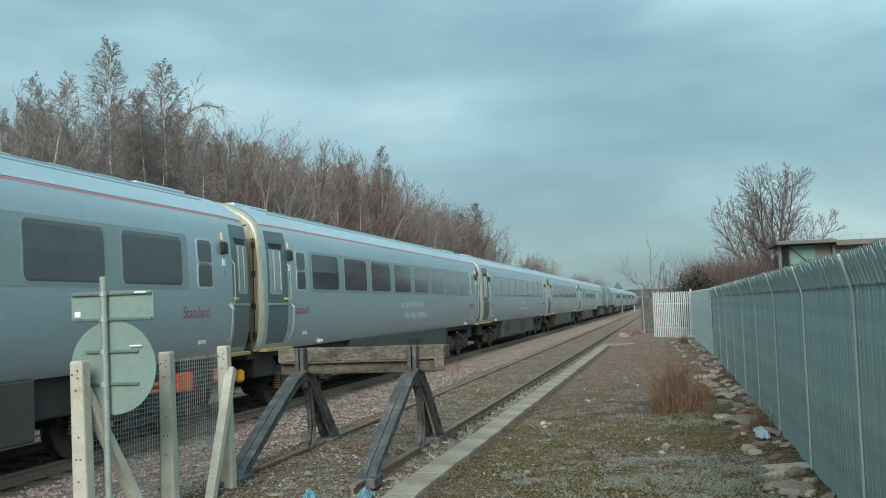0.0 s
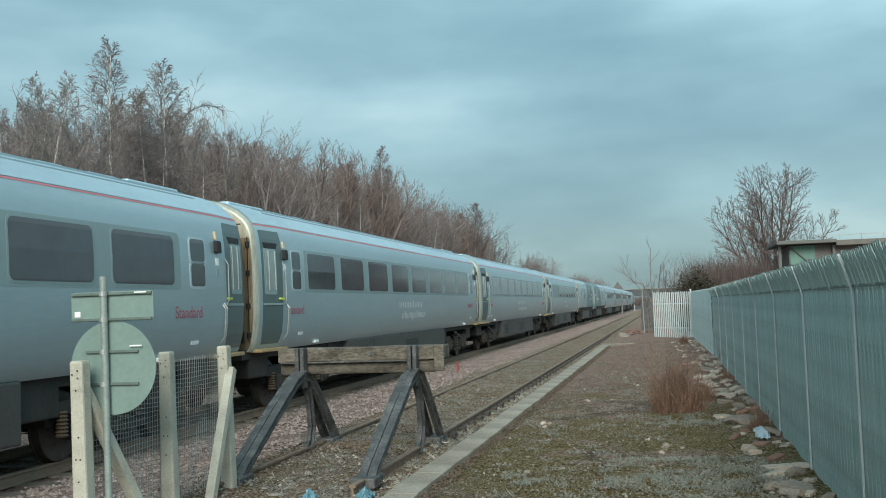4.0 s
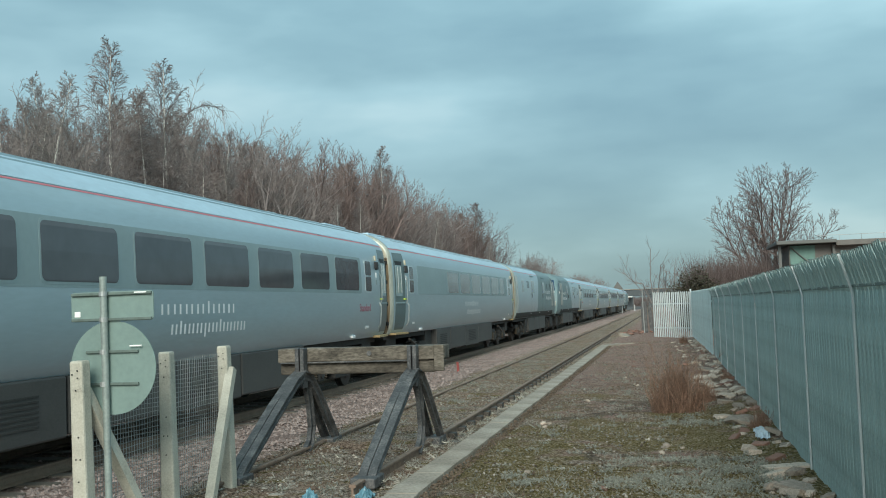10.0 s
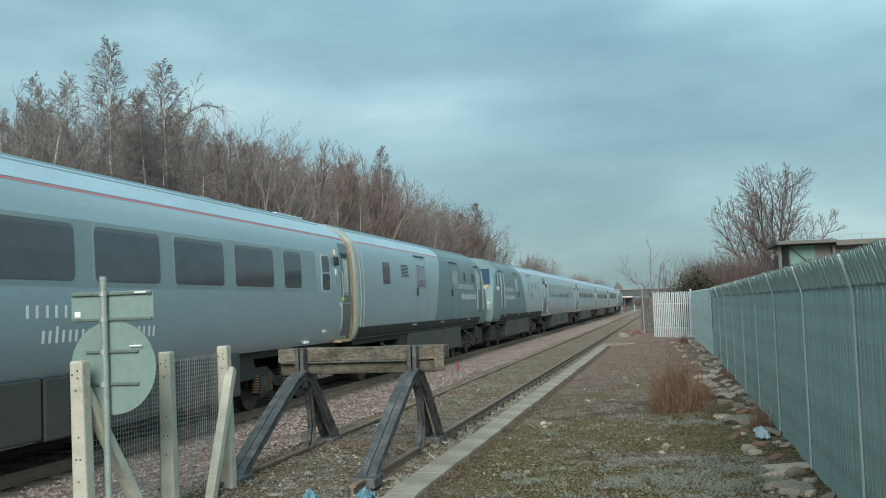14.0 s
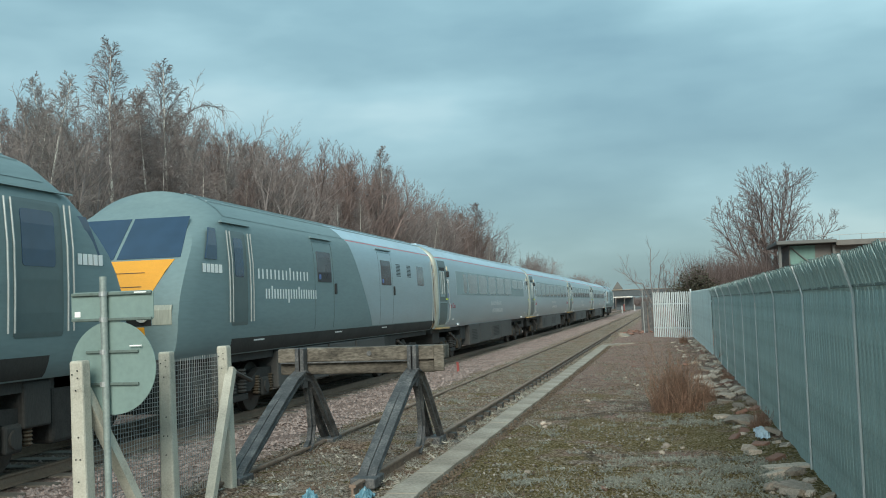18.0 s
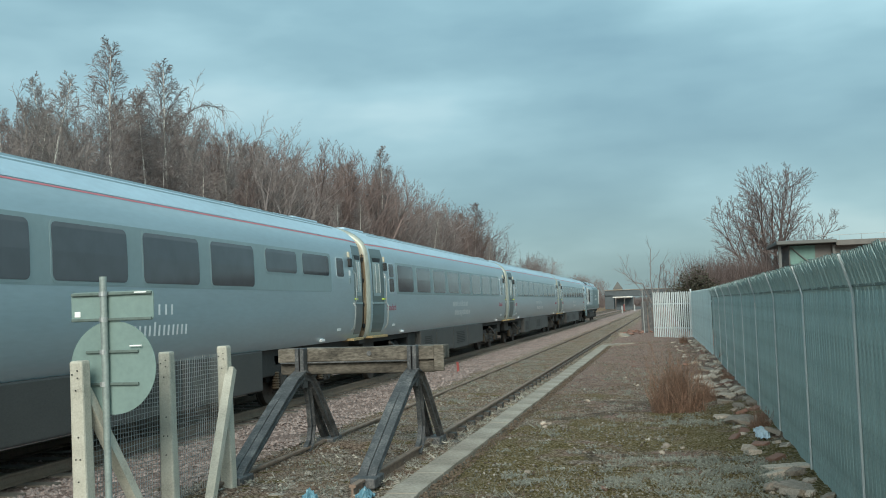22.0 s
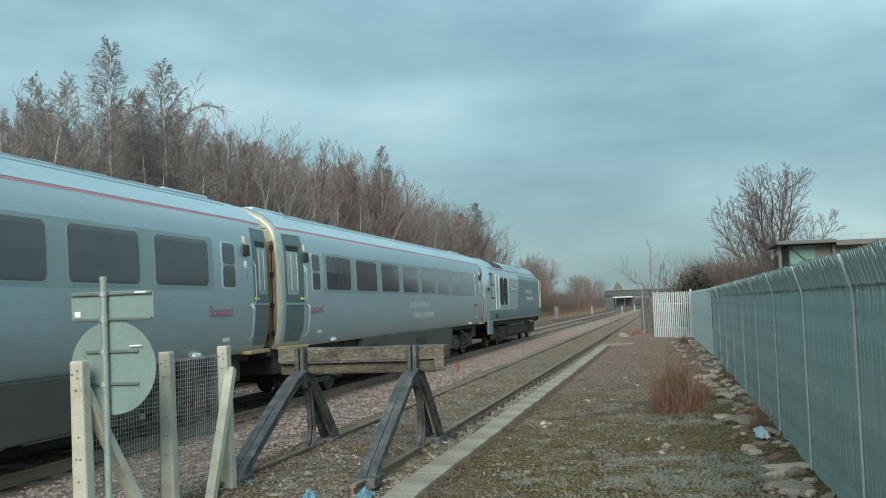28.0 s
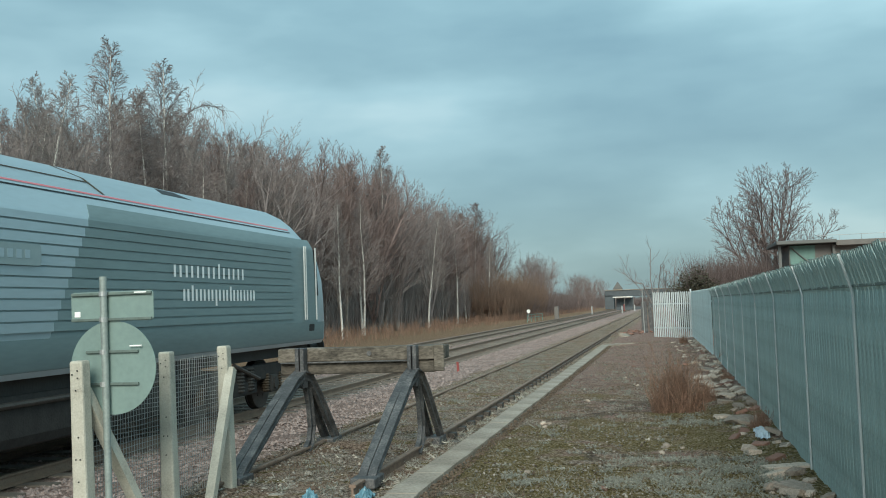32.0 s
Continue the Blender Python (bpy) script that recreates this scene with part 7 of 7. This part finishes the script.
    # grass and grey weeds
    for name, m, n, xr, yr, h, label in (("yard_grass", M_GRASS, 15000, (-2.35, 1.2), (8.5, 48), (0.02, 0.075), "short dull grass and moss in the yard"), ("siding_grass", M_GRASS, 5000, (-5.2, -2.9), (9, 45), (0.02, 0.07), "sparse grass in the siding"), ("pale_grass", M_SAGE, 11000, (-5.2, 1.2), (8.5, 48), (0.02, 0.07), "pale dead grass blades over siding and yard")):
        st = Sticks()
        for i in range(n):
            x = rng.uniform(*xr)
            y = yr[0] + (yr[1] - yr[0]) * rng.random() ** 1.5
            if noise.noise((x * 0.6, y * 0.6, 2)) < -0.12:
                continue
            b = Vector((x, y, bed(x)))
            st.tip(b, b + Vector((rng.uniform(-0.6, 0.6), rng.uniform(-0.6, 0.6), 1)) * rng.uniform(*h), 0.0035)
        tagged(st.make(name, m), label, "grass", kind="stuff")
    st = Sticks()
    for i in range(620):
        x, y = rng.uniform(-0.75, 1.0), 8.9 + 3.6 * rng.random() ** 1.2
        if i % 4 == 0:
            x, y = rng.uniform(-2.2, 0.9), 9.2 + 22 * rng.random() ** 1.3
        if i % 12 == 1:
            x, y = rng.gauss(-1.65, 0.16), rng.gauss(10.9, 0.2)
        if i % 7 == 0:
            x = rng.uniform(-4.6, -3.0)
            y = 10 + 24 * rng.random() ** 1.2
        if i % 17 == 0:
            x, y = rng.gauss(0.25, 0.3), rng.gauss(16.2, 0.3)
        if noise.noise((x * 1.3, y * 1.3, 9)) < -0.15:
            continue
        c = Vector((x, y, bed(x) + 0.005))
        tall = rng.uniform(0.5, 1.5)
        for k in range(13):
            d = any_dir(rng, 0.35)
            d.z = abs(d.z) * 0.8 + 0.5
            a = c + Vector((rng.gauss(0, 0.05), rng.gauss(0, 0.05), 0))
            e = a + d.normalized() * rng.uniform(0.03, 0.085) * tall
            st.seg(a, e, 0.002, 0.0015)
            for j in range(4):
                p = a.lerp(e, rng.uniform(0.3, 1.0))
                st.tip(p, p + any_dir(rng, 0.3) * rng.uniform(0.012, 0.03), 0.0055)
    tagged(st.make("grey_weeds", M_SAGE), "low grey-green weeds with frosted leaves", "weeds", kind="stuff")
    st = Sticks()
    for i in range(190):
        c = Vector((SIDING_R + rng.uniform(0.06, 0.42), 10.8 + 13 * rng.random() ** 1.4, -0.12))
        if i % 4 == 0:
            c = Vector((rng.choice((SIDING_L, SIDING_R)) + rng.gauss(0, 0.12), rng.choice((10.9, 13.2, 13.9)) + rng.gauss(0, 0.15), -0.06))
        if i % 9 == 0:
            c = Vector((rng.uniform(-5.0, -3.3), 10 + 20 * rng.random(), -0.05))
        for k in range(9):
            d = any_dir(rng, 0.4)
            d.z = abs(d.z)
            st.tip(c, c + d * rng.uniform(0.04, 0.15), 0.0045)
    tagged(st.make("dead_grass", M_STRAW), "pale dead grass beside the siding rail", "grass", kind="stuff")


def build_distance():
    bridge = tagged(new("road_bridge"), "dark low road bridge across the railway", "bridge")
    bm = bmesh.new()
    box(bm, -17.5, 40, 300, 308, 3.3, 5.1, 0.05)
    part("deck", bm, M_BRIDGE, bridge)
    bm = bmesh.new()
    box(bm, -17.5, 40, 299.7, 300, 5.05, 5.2)
    part("coping", bm, M_CONC, bridge)
    for x0, x1 in ((-17.5, -15.0), (-5.2, 40)):
        bm = bmesh.new()
        box(bm, x0, x1, 300, 308, -0.3, 3.6)
        part("abutment", bm, M_BRIDGE, bridge)
    hut = tagged(new("platform_shelter"), "far white-roofed station shelter", "shelter")
    bm = bmesh.new()
    box(bm, -12.0, -7.6, 236, 240, 2.72, 2.90)
    part("roof", bm, M_WHITEPAINT, hut)
    for x in (-11.4, -9.4, -7.4):
        bm = bmesh.new()
        box(bm, x - 0.05, x + 0.05, 236.3, 236.46, -0.3, 2.72)
        part("column", bm, M_CLADGREY, hut)
    bm = bmesh.new()
    box(bm, -11.4, -7.4, 239.6, 239.8, -0.3, 2.55)
    part("back_wall", bm, M_BRIDGE, hut)
    bm = bmesh.new()
    box(bm, -11.5, -5.0, 236.6, 239.4, -0.3, 0.55)
    part("platform", bm, M_BRIDGE, hut)
    for x, y, h, m, label in ((-12.1, 170, 1.5, M_GALV, "pale grey trackside marker post"), (-7.3, 172, 1.35, M_GALV, "pale grey trackside marker post"), (-3.9, 178, 1.9, M_GALV, "pale grey trackside marker post"), (-6.4, 210, 1.3, M_GALV, "pale grey trackside marker post"), (-8.1, 200, 1.6, M_REDPAINT, "red trackside marker post")):
        p = tagged(new("marker_post"), label, "post", "marker posts")
        bm = bmesh.new()
        box(bm, -0.09, 0.09, -0.09, 0.09, -0.3, h * 0.8, 0.03)
        part("board", bm, m, p)
        p.matrix_basis = pose(x, y, 0)
    # cabinets and a low rail beyond the tracks
    cab = tagged(new("trackside_cabinet"), "pale grey trackside cabinet beyond the lines", "cabinet")
    bm = bmesh.new()
    box(bm, -0.3, 0.3, -0.25, 0.25, -0.45, 1.4, 0.03)
    part("case", bm, M_CLADGREY, cab)
    cab.matrix_basis = pose(-15.4, 146, 0)
    sg = tagged(new("marker_disc"), "small white trackside disc on a post", "sign")
    bm = bmesh.new()
    rod(bm, (0, 0, -0.45), (0, 0, 0.9), 0.04, seg=6)
    part("pole", bm, M_GALV, sg)
    bm = bmesh.new()
    rod(bm, (0, -0.06, 0.9), (0, -0.02, 0.9), 0.26, seg=14)
    part("disc", bm, M_WHITEPAINT, sg)
    sg.matrix_basis = pose(-18.6, 140, 0)
    rail = tagged(new("guard_rail"), "low pale green guard rail beyond the tracks", "railing")
    for i in range(5):
        bm = bmesh.new()
        rod(bm, (-17.2, 128 + i * 4, -0.45), (-17.2, 128 + i * 4, 0.55), 0.04, seg=6)
        part("post", bm, M_CLAD, rail)
    for z in (0.15, 0.52):
        bm = bmesh.new()
        rod(bm, (-17.2, 128, z), (-17.2, 144, z), 0.035, seg=6)
        part("bar", bm, M_CLAD, rail)
    for i, (x, y, w, h) in enumerate(((-17.4, 420, 4.2, 9.8), (-19.5, 432, 9, 6.6))):
        house = tagged(new("distant_house"), "distant rendered house beyond the bridge", "house", "distant houses")
        deep = 3.4 if i == 0 else 8.0
        bm = bmesh.new()
        box(bm, -w / 2, w / 2, 0, deep, -0.5, h * 0.7)
        part("wall", bm, M_CONC, house)
        bm = bmesh.new()
        vs = [bm.verts.new(p) for p in ((-w / 2 - 0.3, -0.3, h * 0.7), (w / 2 + 0.3, -0.3, h * 0.7), (w / 2 + 0.3, deep + 0.3, h * 0.7), (-w / 2 - 0.3, deep + 0.3, h * 0.7), (-w / 2 - 0.3, deep / 2, h), (w / 2 + 0.3, deep / 2, h))]
        for f in ((0, 1, 5, 4), (2, 3, 4, 5), (0, 4, 3), (1, 2, 5), (0, 3, 2, 1)):
            bm.faces.new([vs[k] for k in f])
        part("roof", bm, M_FASCIA, house)
        house.matrix_basis = pose(x, y, 0, 0, 0, 90 if i == 0 else 0)
# ---------------------------------------------------------------- build
build_ground()
build_tracks()
build_kerb()
build_fence()
build_post_fence()
build_sign()
build_buffer_stop()
build_wood()
build_right_side()
build_distance()
RAKE = build_train()
build_clutter()
motions()
